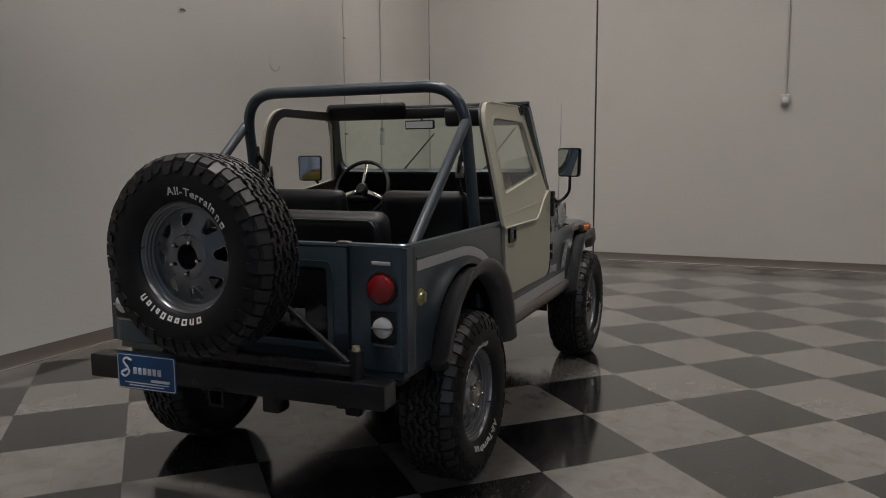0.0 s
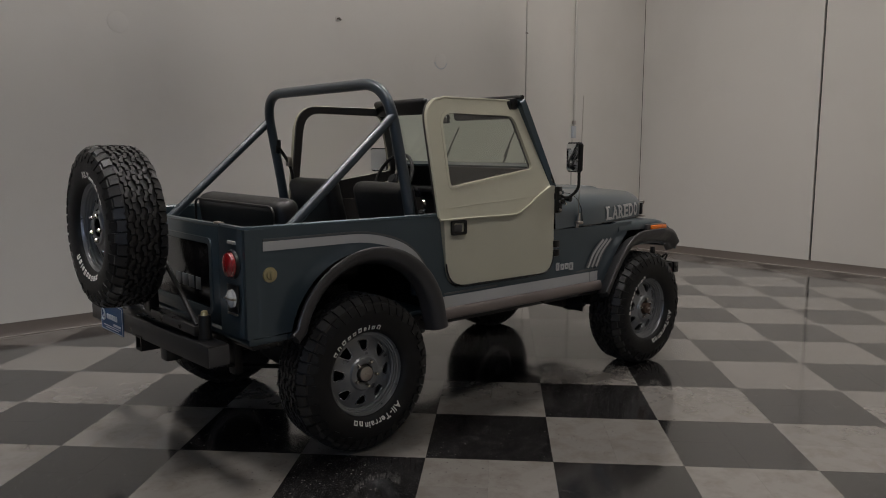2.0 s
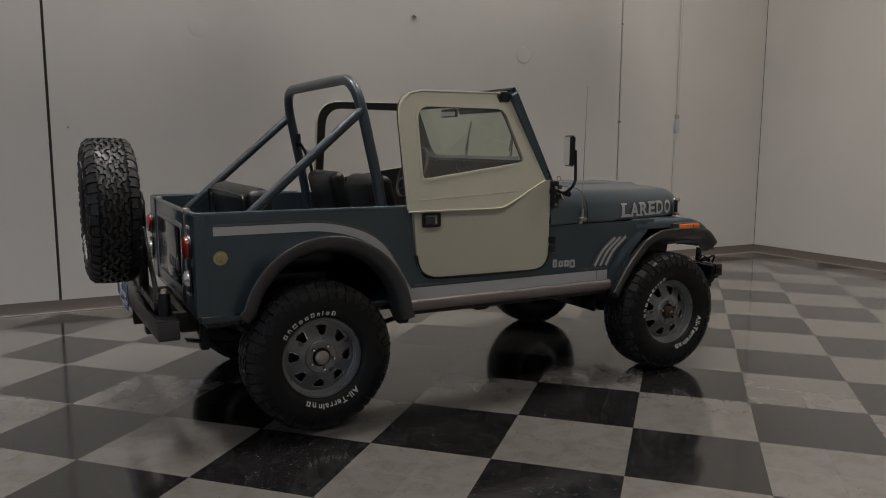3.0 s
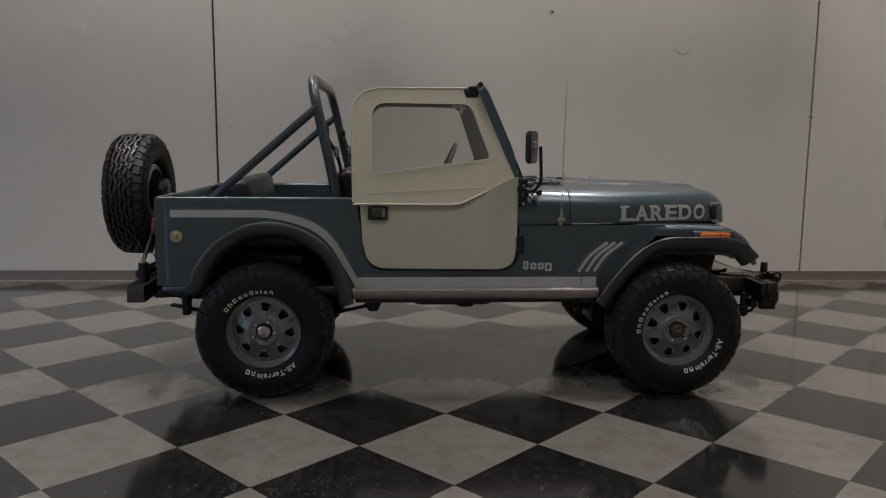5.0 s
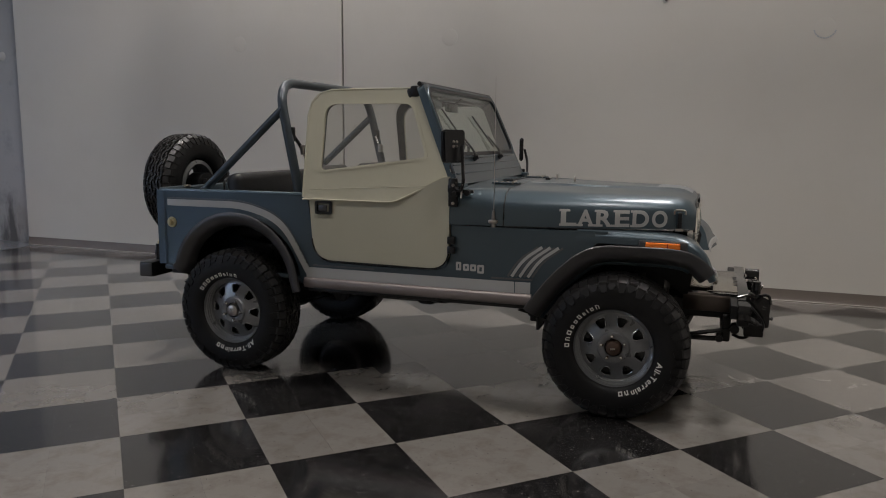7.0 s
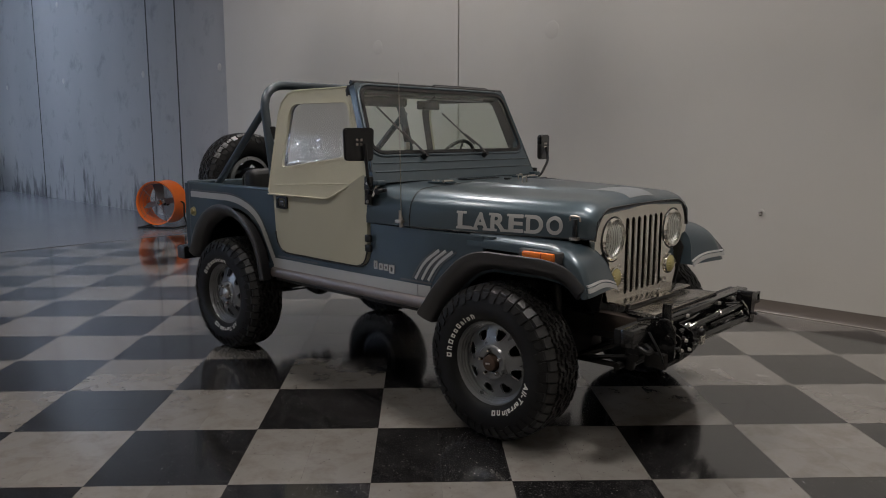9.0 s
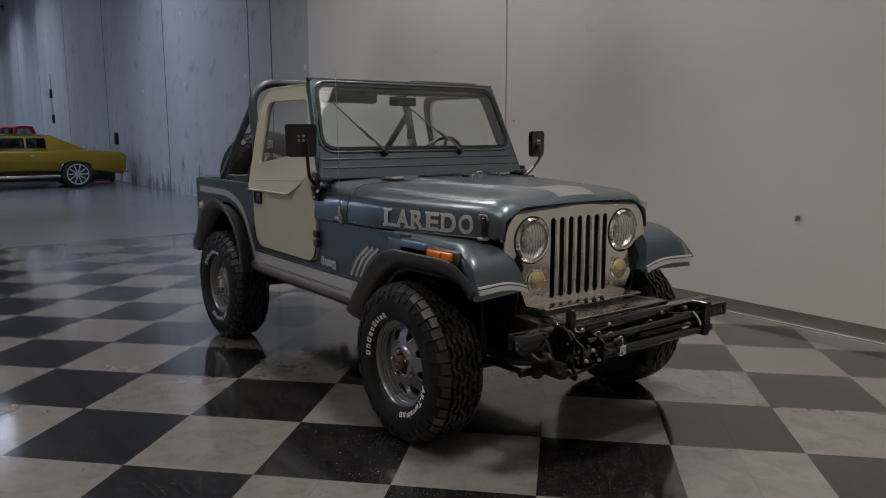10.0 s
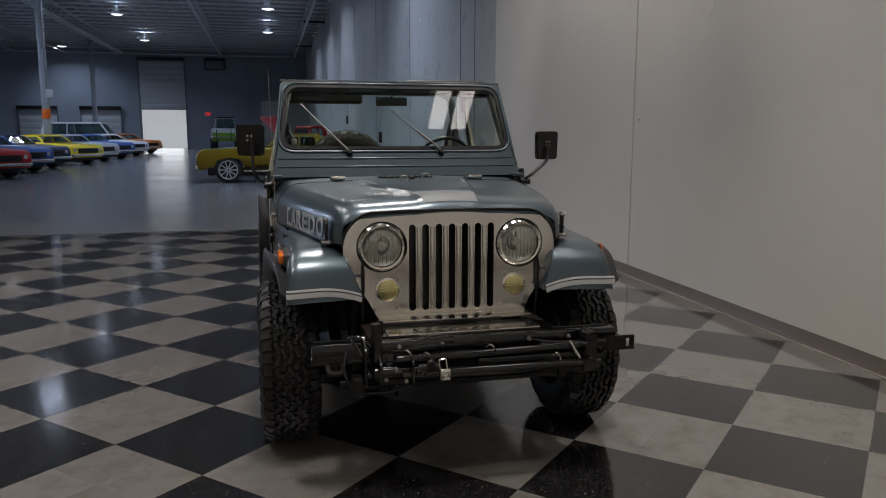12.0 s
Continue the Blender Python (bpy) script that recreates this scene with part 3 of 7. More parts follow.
for px, pz, s in ((1.055, 2.77, 0.03), (3.81, 1.75, 0.022), (1.075, 0.835, 0.03), (3.81, 2.9, 0.018), (-2.2, 1.6, 0.012)):
    ob = thing("wall_bracket", "small grey metal stub set in the wall", "wall bracket", pose(px, NORTH, pz), group="wall stubs")
    part("stub", tube(bmesh.new(), [(0, 0.0, 0), (0, -s * 1.2, 0), (s * 0.4, -s * 1.6, -s * 0.6)], s * 0.35, 8), BASE_RUBBER, ob)
    part("flange", revolve(bmesh.new(), [(0, -0.004), (s * 0.9, -0.004), (s, 0.0)], 14, "y"), CONDUIT, ob)

# conduit near the corner and the hanging switch on the end wall
ob = thing("conduit", "painted electrical conduit with a switch fitting", "conduit", pose(4.74, NORTH, 0))
part("pipe", tube(bmesh.new(), [(0, -0.025, 1.75), (0, -0.025, 9.0)], 0.016, 10), CONDUIT, ob)
part("pipe", tube(bmesh.new(), [(-0.03, -0.025, 0.6), (-0.03, -0.025, 1.6)], 0.011, 10), CONDUIT, ob)
part("box", boxed((-0.035, -0.05, 1.62), (0.025, 0.0, 1.78), 0.008), DOOR_GREY, ob)
part("collar", revolve(bmesh.new(), [(0.016, 0), (0.03, 0), (0.03, 0.05), (0.016, 0.05)], 12, "z"), DULL_CHROME, ob).location = (0, -0.025, 1.8)
ob = thing("pull_switch", "pale hanging conduit ending in a small outlet box", "outlet", pose(EAST, -2.09, 0))
part("pipe", tube(bmesh.new(), [(-0.022, 0, 2.2), (-0.022, 0, 9.0)], 0.012, 10), CONDUIT, ob)
part("box", boxed((-0.06, -0.055, 2.09), (0.0, 0.055, 2.21), 0.012), CONDUIT, ob)
part("face", boxed((-0.066, -0.03, 2.11), (-0.06, 0.03, 2.18), 0.002), SIGN_WHITE, ob)


# ---- the off-road vehicle: x forward, y to its left, origin on the floor amidships ----
jeep = thing("off_road_vehicle", "dark blue open-top off-road vehicle with tan soft doors and roll bar", "car", pose(0.010, 0.004, 0, 0, 0, 0.75))
SIDE = 0.755


def side_y(x):
    return SIDE - 0.05 * max(0.0, x - 0.5)


def hood_half(x):
    d = max(x, 0.2) - 0.5
    return 0.742 - 0.09 * d - 0.13 * d * abs(d)


def hood_top(x):
    return 1.213 - 0.024 * (x - 0.5)


def arc(cx, cz, r, a0, a1, n):
    return [(cx + r * math.cos(radians(a0 + (a1 - a0) * k / n)), cz + r * math.sin(radians(a0 + (a1 - a0) * k / n))) for k in range(n + 1)]


# -- body tub
side_outline = ([(-1.80, 0.64), (-1.80, 1.122), (-0.69, 1.122), (-0.68, 1.06)] + rounded([(-0.66, 0.95), (-0.635, 0.725), (-0.3, 0.718)], [0, 0.11, 0])[1:-1]
                + [(-0.2, 0.718)] + rounded([(0.0, 0.718), (0.235, 0.722), (0.235, 1.0)], [0, 0.12, 0])[1:-1]
                + [(0.235, 0.985), (1.03, 0.978), (1.03, 0.91), (0.925, 0.815), (0.82, 0.68), (0.75, 0.56), (0.72, 0.585), (-0.72, 0.585)]
                + arc(-1.165, 0.555, 0.425, 4, 168, 22))
bm = bmesh.new()
box(bm, (-1.78, -0.73, 0.60), (0.24, 0.73, 0.63), 0.005)
box(bm, (0.20, -0.735, 0.60), (0.235, 0.735, 1.20), 0.005)
body = part("body", bm, PAINT, jeep)
for s in (-1, 1):
    bm = plate(bmesh.new(), side_outline, [], lambda x, z: (x, s * side_y(x), z), (0, -s * 0.03, 0))
    part("side_panel", bm, PAINT, body)
    bm = tube(bmesh.new(), bent([(-1.79, s * 0.50, 1.124), (-1.795, s * (SIDE - 0.015), 1.124), (-0.70, s * (SIDE - 0.01), 1.124)], 0.04), 0.014, 8)
    part("top_rail", bm, PAINT, body)
    corner = [(-1.79, s * 0.50), (-1.808, s * 0.515), (-1.81, s * 0.69), (-1.80, s * 0.73), (-1.775, s * (SIDE - 0.003)), (-1.73, s * (SIDE + 0.002))]
    bm = bmesh.new()
    loft(bm, [[(x, y, z) for x, y in corner] for z in (0.64, 0.66, 1.11, 1.122)])
    loft(bm, [[(x + 0.02, y - s * 0.02, z) for x, y in corner] for z in (0.64, 1.122)])
    part("corner_panel", bm, PAINT, body)
    bm = boxed((-1.70, min(s * 0.42, s * 0.722), 0.992), (-0.72, max(s * 0.42, s * 0.722), 1.0), 0.002)
    box(bm, (-1.70, min(s * 0.412, s * 0.42), 0.625), (-0.72, max(s * 0.412, s * 0.42), 1.0), 0.002)
    box(bm, (-0.728, min(s * 0.42, s * 0.722), 0.625), (-0.72, max(s * 0.42, s * 0.722), 0.992), 0.002)
    part("wheel_house", bm, PAINT, body)
    # dark liner over the rear wheel
    bm = bmesh.new()
    liner = arc(-1.165, 0.555, 0.43, 0, 180, 20)
    loft(bm, [[(x, s * y, z) for x, z in liner] for y in (0.735, 0.42)])
    part("wheel_liner", bm, BLACK_PAINT, body)
    # lamp cluster on the rear corner
    lamp = part("tail_lamp", revolve(bmesh.new(), [(0, -0.034), (0.03, -0.033), (0.052, -0.026), (0.057, -0.012), (0.057, 0.0)], 28, "x"), RED_LENS, jeep, "round red tail lamp")
    lamp.matrix_basis = pose(-1.81, s * 0.655, 0.965)
    part("bezel", revolve(bmesh.new(), [(0.056, -0.012), (0.064, -0.012), (0.067, 0.0), (0.056, 0.002)], 28, "x"), BLACK_PAINT, lamp)
    lamp = part("reverse_lamp", boxed((-0.008, -0.055, -0.062), (0.0, 0.055, 0.062), 0.004), BLACK_PAINT, jeep, "reversing lamp in a dark square housing")
    lamp.matrix_basis = pose(-1.812, s * 0.66, 0.815)
    part("lens", revolve(bmesh.new(), [(0, -0.030), (0.025, -0.028), (0.040, -0.018), (0.042, -0.004)], 24, "x"), CLEAR_LENS, lamp, "clear round lens")
    part("lens_bar", boxed((-0.031, -0.042, -0.004), (-0.01, 0.042, 0.004), 0.002), DULL_CHROME, lamp)
    part("bracket", boxed((-0.012, -0.045, -0.075), (-0.002, 0.045, -0.066), 0.002), DULL_CHROME, lamp)

# -- tailgate
gate = part("tailgate", boxed((-1.802, -0.495, 0.655), (-1.775, 0.495, 1.118), 0.006), PAINT, jeep, "dark blue drop tailgate")
bm = plate(bmesh.new(), rounded([(-0.43, 0.70), (0.43, 0.70), (0.43, 1.06), (-0.43, 1.06)], 0.04), [rounded([(-0.405, 0.725), (0.405, 0.725), (0.405, 1.035), (-0.405, 1.035)], 0.03)],
           lambda y, z: (-1.802, y, z), (-0.007, 0, 0))
part("embossed_frame", bm, PAINT, gate)
part("gate_panel", boxed((-1.806, -0.40, 0.73), (-1.80, 0.40, 1.03), 0.002), GLOSS_BLACK, gate, "gloss black centre panel")
part("gate_rail", tube(bmesh.new(), [(-1.79, -0.49, 1.122), (-1.79, 0.49, 1.122)], 0.013, 8), PAINT, gate)
bm = bmesh.new()
for k, w in enumerate((0.05, 0.06, 0.06, 0.06)):
    box(bm, (-1.811, -0.30 + 0.075 * k, 0.80), (-1.805, -0.30 + 0.075 * k + w, 0.86), 0.002)
part("maker_badge", bm, DECAL_DARK, gate, "dark raised maker badge blocks")
part("maker_badge", boxed((-1.814, -0.69, 1.055), (-1.808, -0.61, 1.07), 0.002), SILVER, jeep, "small silver badge on the rear corner")
for s in (-1, 1):
    part("gate_latch", boxed((-1.80, s * 0.475 - 0.03, 1.12), (-1.77, s * 0.475 + 0.03, 1.14), 0.004), DULL_CHROME, gate)

# -- filler cap
cap = part("filler_cap", revolve(bmesh.new(), [(0, -0.014), (0.018, -0.014), (0.021, -0.007), (0.033, -0.007), (0.035, 0.0)], 28, "y"), BRASS, jeep, "round pale brass filler cap")
cap.matrix_basis = pose(-1.685, -SIDE - 0.001, 0.918)
part("cap_grip", boxed((-0.006, -0.026, -0.02), (0.006, -0.014, 0.02), 0.003), BRASS, cap)

# -- side stripes, rocker and badges
for s in (-1, 1):
    def strip(points, width, material, name, label, lift=0.003, jeep_part=None):
        """A flat decal band along an (x, z) polyline on the body side."""
        pts = [Vector(p) for p in points]
        rows = []
        for i, p in enumerate(pts):
            d = (pts[min(i + 1, len(pts) - 1)] - pts[max(i - 1, 0)]).normalized()
            n = Vector((-d.y, d.x)) * width / 2
            a, b = p + n, p - n
            y = s * (side_y(p.x) + lift)
            rows.append([(a.x, y, a.y), (b.x, y, b.y), (b.x, y - s * lift * 0.9, b.y), (a.x, y - s * lift * 0.9, a.y)])
        bm = bmesh.new()
        loft(bm, rows, True, True)
        return part(name, bm, material, jeep_part or jeep, label)

    sweep = bent([(-1.715, 0, 1.046), (-1.12, 0, 1.046), (-0.86, 0, 0.955), (-0.685, 0, 0.655)], 0.24, 9)
    strip([(p.x, p.z) for p in sweep], 0.042, SILVER, "side_stripe", "silver swept side stripe")
    strip([(p.x + 0.006 if i > 8 else p.x, p.z + 0.029) for i, p in enumerate(sweep)], 0.009, DECAL_DARK, "pinstripe", "thin dark grey pinstripe")
    strip([(-0.70, 0.655), (0.60, 0.655)], 0.062, SILVER, "rocker_stripe", "silver lower stripe")
    strip([(0.605, 0.655), (0.69, 0.655)], 0.062, SILVER, "rocker_stripe", "silver lower stripe")
    strip([(-0.655, 0.700), (0.70, 0.700)], 0.010, DECAL_DARK, "pinstripe", "thin dark grey pinstripe")
    for k in range(3):
        x0 = 0.585 + 0.045 * k
        strip([(p.x, p.z) for p in bent([(x0, 0, 0.715), (x0 + 0.06, 0, 0.81), (x0 + 0.165, 0, 0.885)], 0.06, 5)], 0.016, SILVER, "slash_stripe", "silver slanted flash stripe")
    for k in range(4):
        x0 = 0.563 + 0.045 * k
        strip([(p.x, p.z) for p in bent([(x0, 0, 0.715), (x0 + 0.06, 0, 0.81), (x0 + 0.165, 0, 0.885)], 0.06, 5)], 0.011, DECAL_DARK, "pinstripe", "thin dark grey pinstripe", 0.002)
    for k, w in enumerate((0.030, 0.034, 0.034, 0.038)):
        bx = 0.262 + 0.042 * k
        z0, z1 = 0.730 - (0.010 if k == 3 else 0), 0.768 + (0.010 if k == 0 else 0)
        ring = [(bx + 0.011, z0 + 0.011), (bx + w - 0.011, z0 + 0.011), (bx + w - 0.011, z1 - 0.012), (bx + 0.011, z1 - 0.012)]
        bm = plate(bmesh.new(), rounded([(bx, z0), (bx + w, z0), (bx + w, z1), (bx, z1)], 0.007, 3), [rounded(ring, 0.003, 2)], lambda x, z: (x, s * (SIDE + 0.004), z), (0, -s * 0.006, 0))
        part("maker_badge", bm, SILVER, jeep, "small silver maker badge block")
    rocker = tube(bmesh.new(), [(-0.71, 0, 0), (0.70, 0, 0)], 0.033, 14)
    moved(rocker, Matrix.Translation((0, s * (SIDE + 0.004), 0.592)) @ Matrix.Diagonal((1, 0.6, 1, 1)))
    part("rocker_panel", rocker, ROCKER, jeep, "dull bright metal rocker moulding")
    part("rocker_sill", boxed((-0.70, min(s * 0.60, s * 0.75), 0.535), (0.70, max(s * 0.60, s * 0.75), 0.575), 0.01), BLACK_PAINT, jeep)

# -- fender flares
def flare(path, section, s, name, label):
    pts = [Vector(p) for p in path]
    rows = []
    for i, p in enumerate(pts):
        d = (pts[min(i + 1, len(pts) - 1)] - pts[max(i - 1, 0)]).normalized()
        n = Vector((-d.y, d.x))
        slim = 1.0 - 0.30 * min(max((p.x - 1.38) / 0.22, 0), 1)
        rows.append([(p.x + n.x * r, s * (side_y(p.x) + w * slim), p.y + n.y * r) for r, w in section])
    bm = bmesh.new()
    loft(bm, rows, True, True)
    return part(name, bm, TRIM_BLACK, jeep, label, 50)


flare_section = [(0.052, -0.004), (0.054, 0.006), (0.046, 0.018), (0.040, 0.05), (0.022, 0.078), (-0.008, 0.092), (-0.032, 0.094), (-0.038, 0.088), (-0.026, 0.08), (0.0, 0.05), (0.010, -0.004)]
rear_arch = [(-0.735, 0.54)] + arc(-1.165, 0.555, 0.415, 6, 166, 26) + [(-1.60, 0.625)]
front_arch = [(p.x, p.z) for p in bent([(1.616, 0, 0.785), (1.535, 0, 0.868), (1.42, 0, 0.890), (1.02, 0, 0.893), (0.84, 0, 0.735), (0.70, 0, 0.54)], 0.13, 7)]
for s in (-1, 1):
    flare(rear_arch, flare_section, s, "rear_flare", "grey-black moulded rear wheel flare")
    flare(front_arch, [(r * 0.95 + (0.016 if r > 0.03 else 0.002), w) for r, w in flare_section], s, "front_flare", "grey-black moulded front wheel flare")
    # pressed painted lip just outside each flare
    for path, off, name in ((front_arch[3:], 0.064, "arch_lip"),):
        pts = [Vector(q) for q in path]
        line = []
        for i, q in enumerate(pts):
            d = (pts[min(i + 1, len(pts) - 1)] - pts[max(i - 1, 0)]).normalized()
            n = Vector((-d.y, d.x))
            line.append((q.x + n.x * off, s * (side_y(q.x) - 0.004), q.y + n.y * off))
        part(name, tube(bmesh.new(), line, 0.017, 8), PAINT, jeep)
    part("fender_side", plate(bmesh.new(), [(0.87, 0.984), (1.10, 0.984), (1.06, 0.93), (0.985, 0.885), (0.93, 0.82), (0.87, 0.74)], [], lambda x, z: (x, s * (side_y(x) - 0.006), z), (0, -s * 0.01, 0)), PAINT, jeep)

# -- front fenders
fender_line = [(p.x, p.z) for p in bent([(0.93, 0, 0.984), (1.2, 0, 0.982), (1.47, 0, 0.972), (1.58, 0, 0.905), (1.630, 0, 0.762)], 0.11, 6)]
for s in (-1, 1):
    rows = []
    pts = [Vector(p) for p in fender_line]

    def nose_at(x, y):
        """The nose sweeps back towards the grille and stands a little out at the side."""
        f = min(max((x - 1.38) / 0.25, 0), 1)
        g = min(max((y - 0.42) / 0.28, 0), 1)
        return x + f * (-0.030 + 0.052 * g), y + f * 0.046 * g

    for inset, drop in ((0.33, 0.004), (0.18, 0.0), (0.045, 0.0), (0.022, 0.004), (0.008, 0.014), (0.0, 0.032), (0.0, 0.06)):
        row = []
        for i, p in enumerate(pts):
            d = (pts[min(i + 1, len(pts) - 1)] - pts[max(i - 1, 0)]).normalized()
            n = Vector((d.y, -d.x))
            q = p + n * drop * (1.0 if i < len(pts) - 1 else 0.6)
            yin = 0.405 + min(max((q.y - 0.745) / 0.21, 0), 1) * 0.085
            nx, ny = nose_at(q.x, yin if inset > 0.3 else max(side_y(q.x) - 0.002 - inset, yin + 0.02))
            row.append((nx, s * ny, q.y))
        rows.append(row)
    bm = bmesh.new()
    loft(bm, rows)
    fender = part("front_fender", bm, PAINT, jeep, "blue front fender")
    mod = fender.modifiers.new("thick", "SOLIDIFY")
    mod.thickness, mod.offset = 0.006, 0
    # inner skirt from the nose back to the grille shell
    nose = [(q.x, 0.405 + min(max((q.y - 0.745) / 0.21, 0), 1) * 0.085, q.y) for q in pts if q.x > 1.50]
    bm = bmesh.new()
    loft(bm, [[(nose_at(x, y)[0], s * y, z) for x, y, z in nose], [(1.49, s * min(y + 0.0, 0.47), z) for x, y, z in nose]])
    skirt = part("nose_skirt", bm, PAINT, fender)
    mod = skirt.modifiers.new("thick", "SOLIDIFY")
    mod.thickness, mod.offset = 0.005, 0
    # two silver lines across the fender's nose
    for zz, h in ((0.795, 0.010), (0.815, 0.004)):
        bm = bmesh.new()
        rows = []
        for k in range(13):
            yy = side_y(1.6) + 0.040 - 0.317 * k / 12
            zk = zz - 0.035 * max(0, (k - 5) / 7) ** 2
            xx = nose_at(1.632, yy - 0.02)[0] - (zk - 0.79) * 0.34
            rows.append([(xx, s * yy, zk - h), (xx - 0.004, s * yy, zk + h), (xx - 0.012, s * yy, zk + h), (xx - 0.008, s * yy, zk - h)])
        loft(bm, rows, True, True)
        part("nose_stripe", bm, SILVER, fender, "silver nose stripe")
    # inner wing and dark liner
    bm = plate(bmesh.new(), [(0.70, 0.56), (0.70, 0.96), (1.50, 0.96), (1.55, 0.86), (1.50, 0.60), (1.3, 0.76), (1.0, 0.76), (0.8, 0.56)], [], lambda x, z: (x, s * 0.40, z), (0, s * 0.01, 0))
    part("inner_wing", bm, RUBBER, jeep)
    bm = bmesh.new()
    loft(bm, [[(x, s * y, z - 0.012) for x, z in front_arch[4:]] for y in (0.70, 0.40)])
    part("wheel_liner", bm, RUBBER, jeep)
    pad = boxed((1.255, min(s * 0.69, s * 0.742), 0.888), (1.50, max(s * 0.69, s * 0.742), 0.950), 0.012)
    part("marker_pad", pad, TRIM_BLACK, jeep)
    lamp = part("side_marker", boxed((1.292, min(s * 0.735, s * 0.764), 0.903), (1.465, max(s * 0.735, s * 0.764), 0.943), 0.008), AMBER_LENS, jeep, "amber side marker lamp")
    part("marker_rib", boxed((1.40, min(s * 0.74, s * 0.7655), 0.905), (1.405, max(s * 0.74, s * 0.7655), 0.941), 0.001), RED_LENS, lamp)

# -- hood and cowl
def hood_section(x, inset=0.0, drop=0.0, bulge=1.0):
    hw, zt = hood_half(x) - inset, hood_top(x) - drop
    half = [(hw, 0.990), (hw, 1.03), (hw - 0.003, 1.05)]
    for k in range(1, 9):
        a = radians(90 * k / 8)
        half.append((hw - 0.13 + 0.127 * math.cos(a), 1.055 + (zt - 0.022 - 1.055) * math.sin(a)))
    bw = 0.33 - 0.19 * min(max((x - 0.5) / 0.95, 0), 1)
    flat = hw - 0.13
    half += [(0.5 * (flat + bw) + 0.02, zt - 0.016), (bw + 0.012, zt - 0.011), (bw - 0.006, zt - 0.011 + 0.011 * bulge), (bw * 0.5, zt - 0.006 + 0.009 * bulge), (0.0, zt - 0.004 + 0.009 * bulge)]
    return [(x, y, z) for y, z in half] + [(x, -y, z) for y, z in reversed(half[:-1])]


rows = [hood_section(x, 0, 0, b) for x, b in ((0.532, 0.3), (0.56, 0.7), (0.7, 1), (0.85, 1), (1.0, 1), (1.15, 1), (1.28, 1), (1.36, 1), (1.41, 0.9))]
rows += [hood_section(1.455, 0.001, 0.007, 0.8), hood_section(1.49, 0.004, 0.020, 0.6), hood_section(1.514, 0.010, 0.040, 0.4), hood_section(1.526, 0.020, 0.062, 0.2)]
bm = bmesh.new()
loft(bm, rows)
hood = part("hood", bm, PAINT, jeep, "blue hood with a shallow raised centre", 30)
mod = hood.modifiers.new("thick", "SOLIDIFY")
mod.thickness, mod.offset = 0.008, -1
bm = bmesh.new()
loft(bm, [hood_section(x, 0.0, 0.0, 0.0) for x in (0.225, 0.24, 0.40, 0.525)])
loft(bm, [hood_section(x, 0.01, 0.012, 0.0) for x in (0.50, 0.56)])
part("cowl", bm, PAINT, jeep)
def hood_z(x, y):
    """Height of the hood's top skin, by its lofted sections."""
    stations = [(0.7, 0, 1), (1.36, 0, 1), (1.41, 0, 0.9), (1.455, 0.007, 0.8), (1.49, 0.020, 0.6), (1.514, 0.040, 0.4)]
    i = max(k for k, st in enumerate(stations[:-1]) if st[0] <= max(x, 0.7))
    (xa, da, ba), (xb, db, bb) = stations[i], stations[i + 1]
    f = min(max((x - xa) / (xb - xa), 0), 1)
    rows = []
    for d, b, xx in ((da, ba, xa), (db, bb, xb)):
        half = [(p[1], p[2] - hood_top(xx)) for p in hood_section(xx, 0, d, b) if p[1] >= 0][::-1]
        half = sorted(half)
        rows.append(np.interp(abs(y), [q[0] for q in half], [q[1] for q in half]))
    return hood_top(x) + rows[0] * (1 - f) + rows[1] * f


# silver hood graphic: a thin line along each crease and a broad panel at the nose
for s in (-1, 1):
    bm = bmesh.new()
    rows = []
    for k in range(15):
        x = 0.58 + 0.74 * k / 14
        bw = 0.33 - 0.19 * min(max((x - 0.5) / 0.95, 0), 1)
        edge = [bw - 0.014, bw - 0.030]
        rows.append([(x, s * q, hood_z(x, q) + 0.0025) for q in edge] + [(x, s * q, hood_z(x, q) - 0.002) for q in edge[::-1]])
    loft(bm, rows, True, True)
    part("hood_line", bm, HOOD_SILVER, hood, "thin silver hood line")
bm = bmesh.new()
rows = []
for k in range(16):
    x = 1.30 + 0.195 * k / 15
    bw = 0.33 - 0.19 * min(max((x - 0.5) / 0.95, 0), 1) - 0.014
    ys = [bw * (-1 + 2 * j / 12) for j in range(13)]
    rows.append([(x, y, hood_z(x, y) + 0.002) for y in ys])
loft(bm, rows)
nose = part("hood_panel", bm, HOOD_SILVER, hood, "broad silver hood nose panel")
mod = nose.modifiers.new("thick", "SOLIDIFY")
mod.thickness, mod.offset = 0.002, -1
part("cowl_vent", boxed((0.36, -0.16, 1.208), (0.43, 0.16, 1.217), 0.003), BLACK_PAINT, jeep, "dark cowl air vent")
for k in range(9):
    part("vent_slat", boxed((0.365, -0.15 + 0.034 * k, 1.216), (0.425, -0.15 + 0.034 * k + 0.008, 1.221), 0.001), PAINT, jeep)
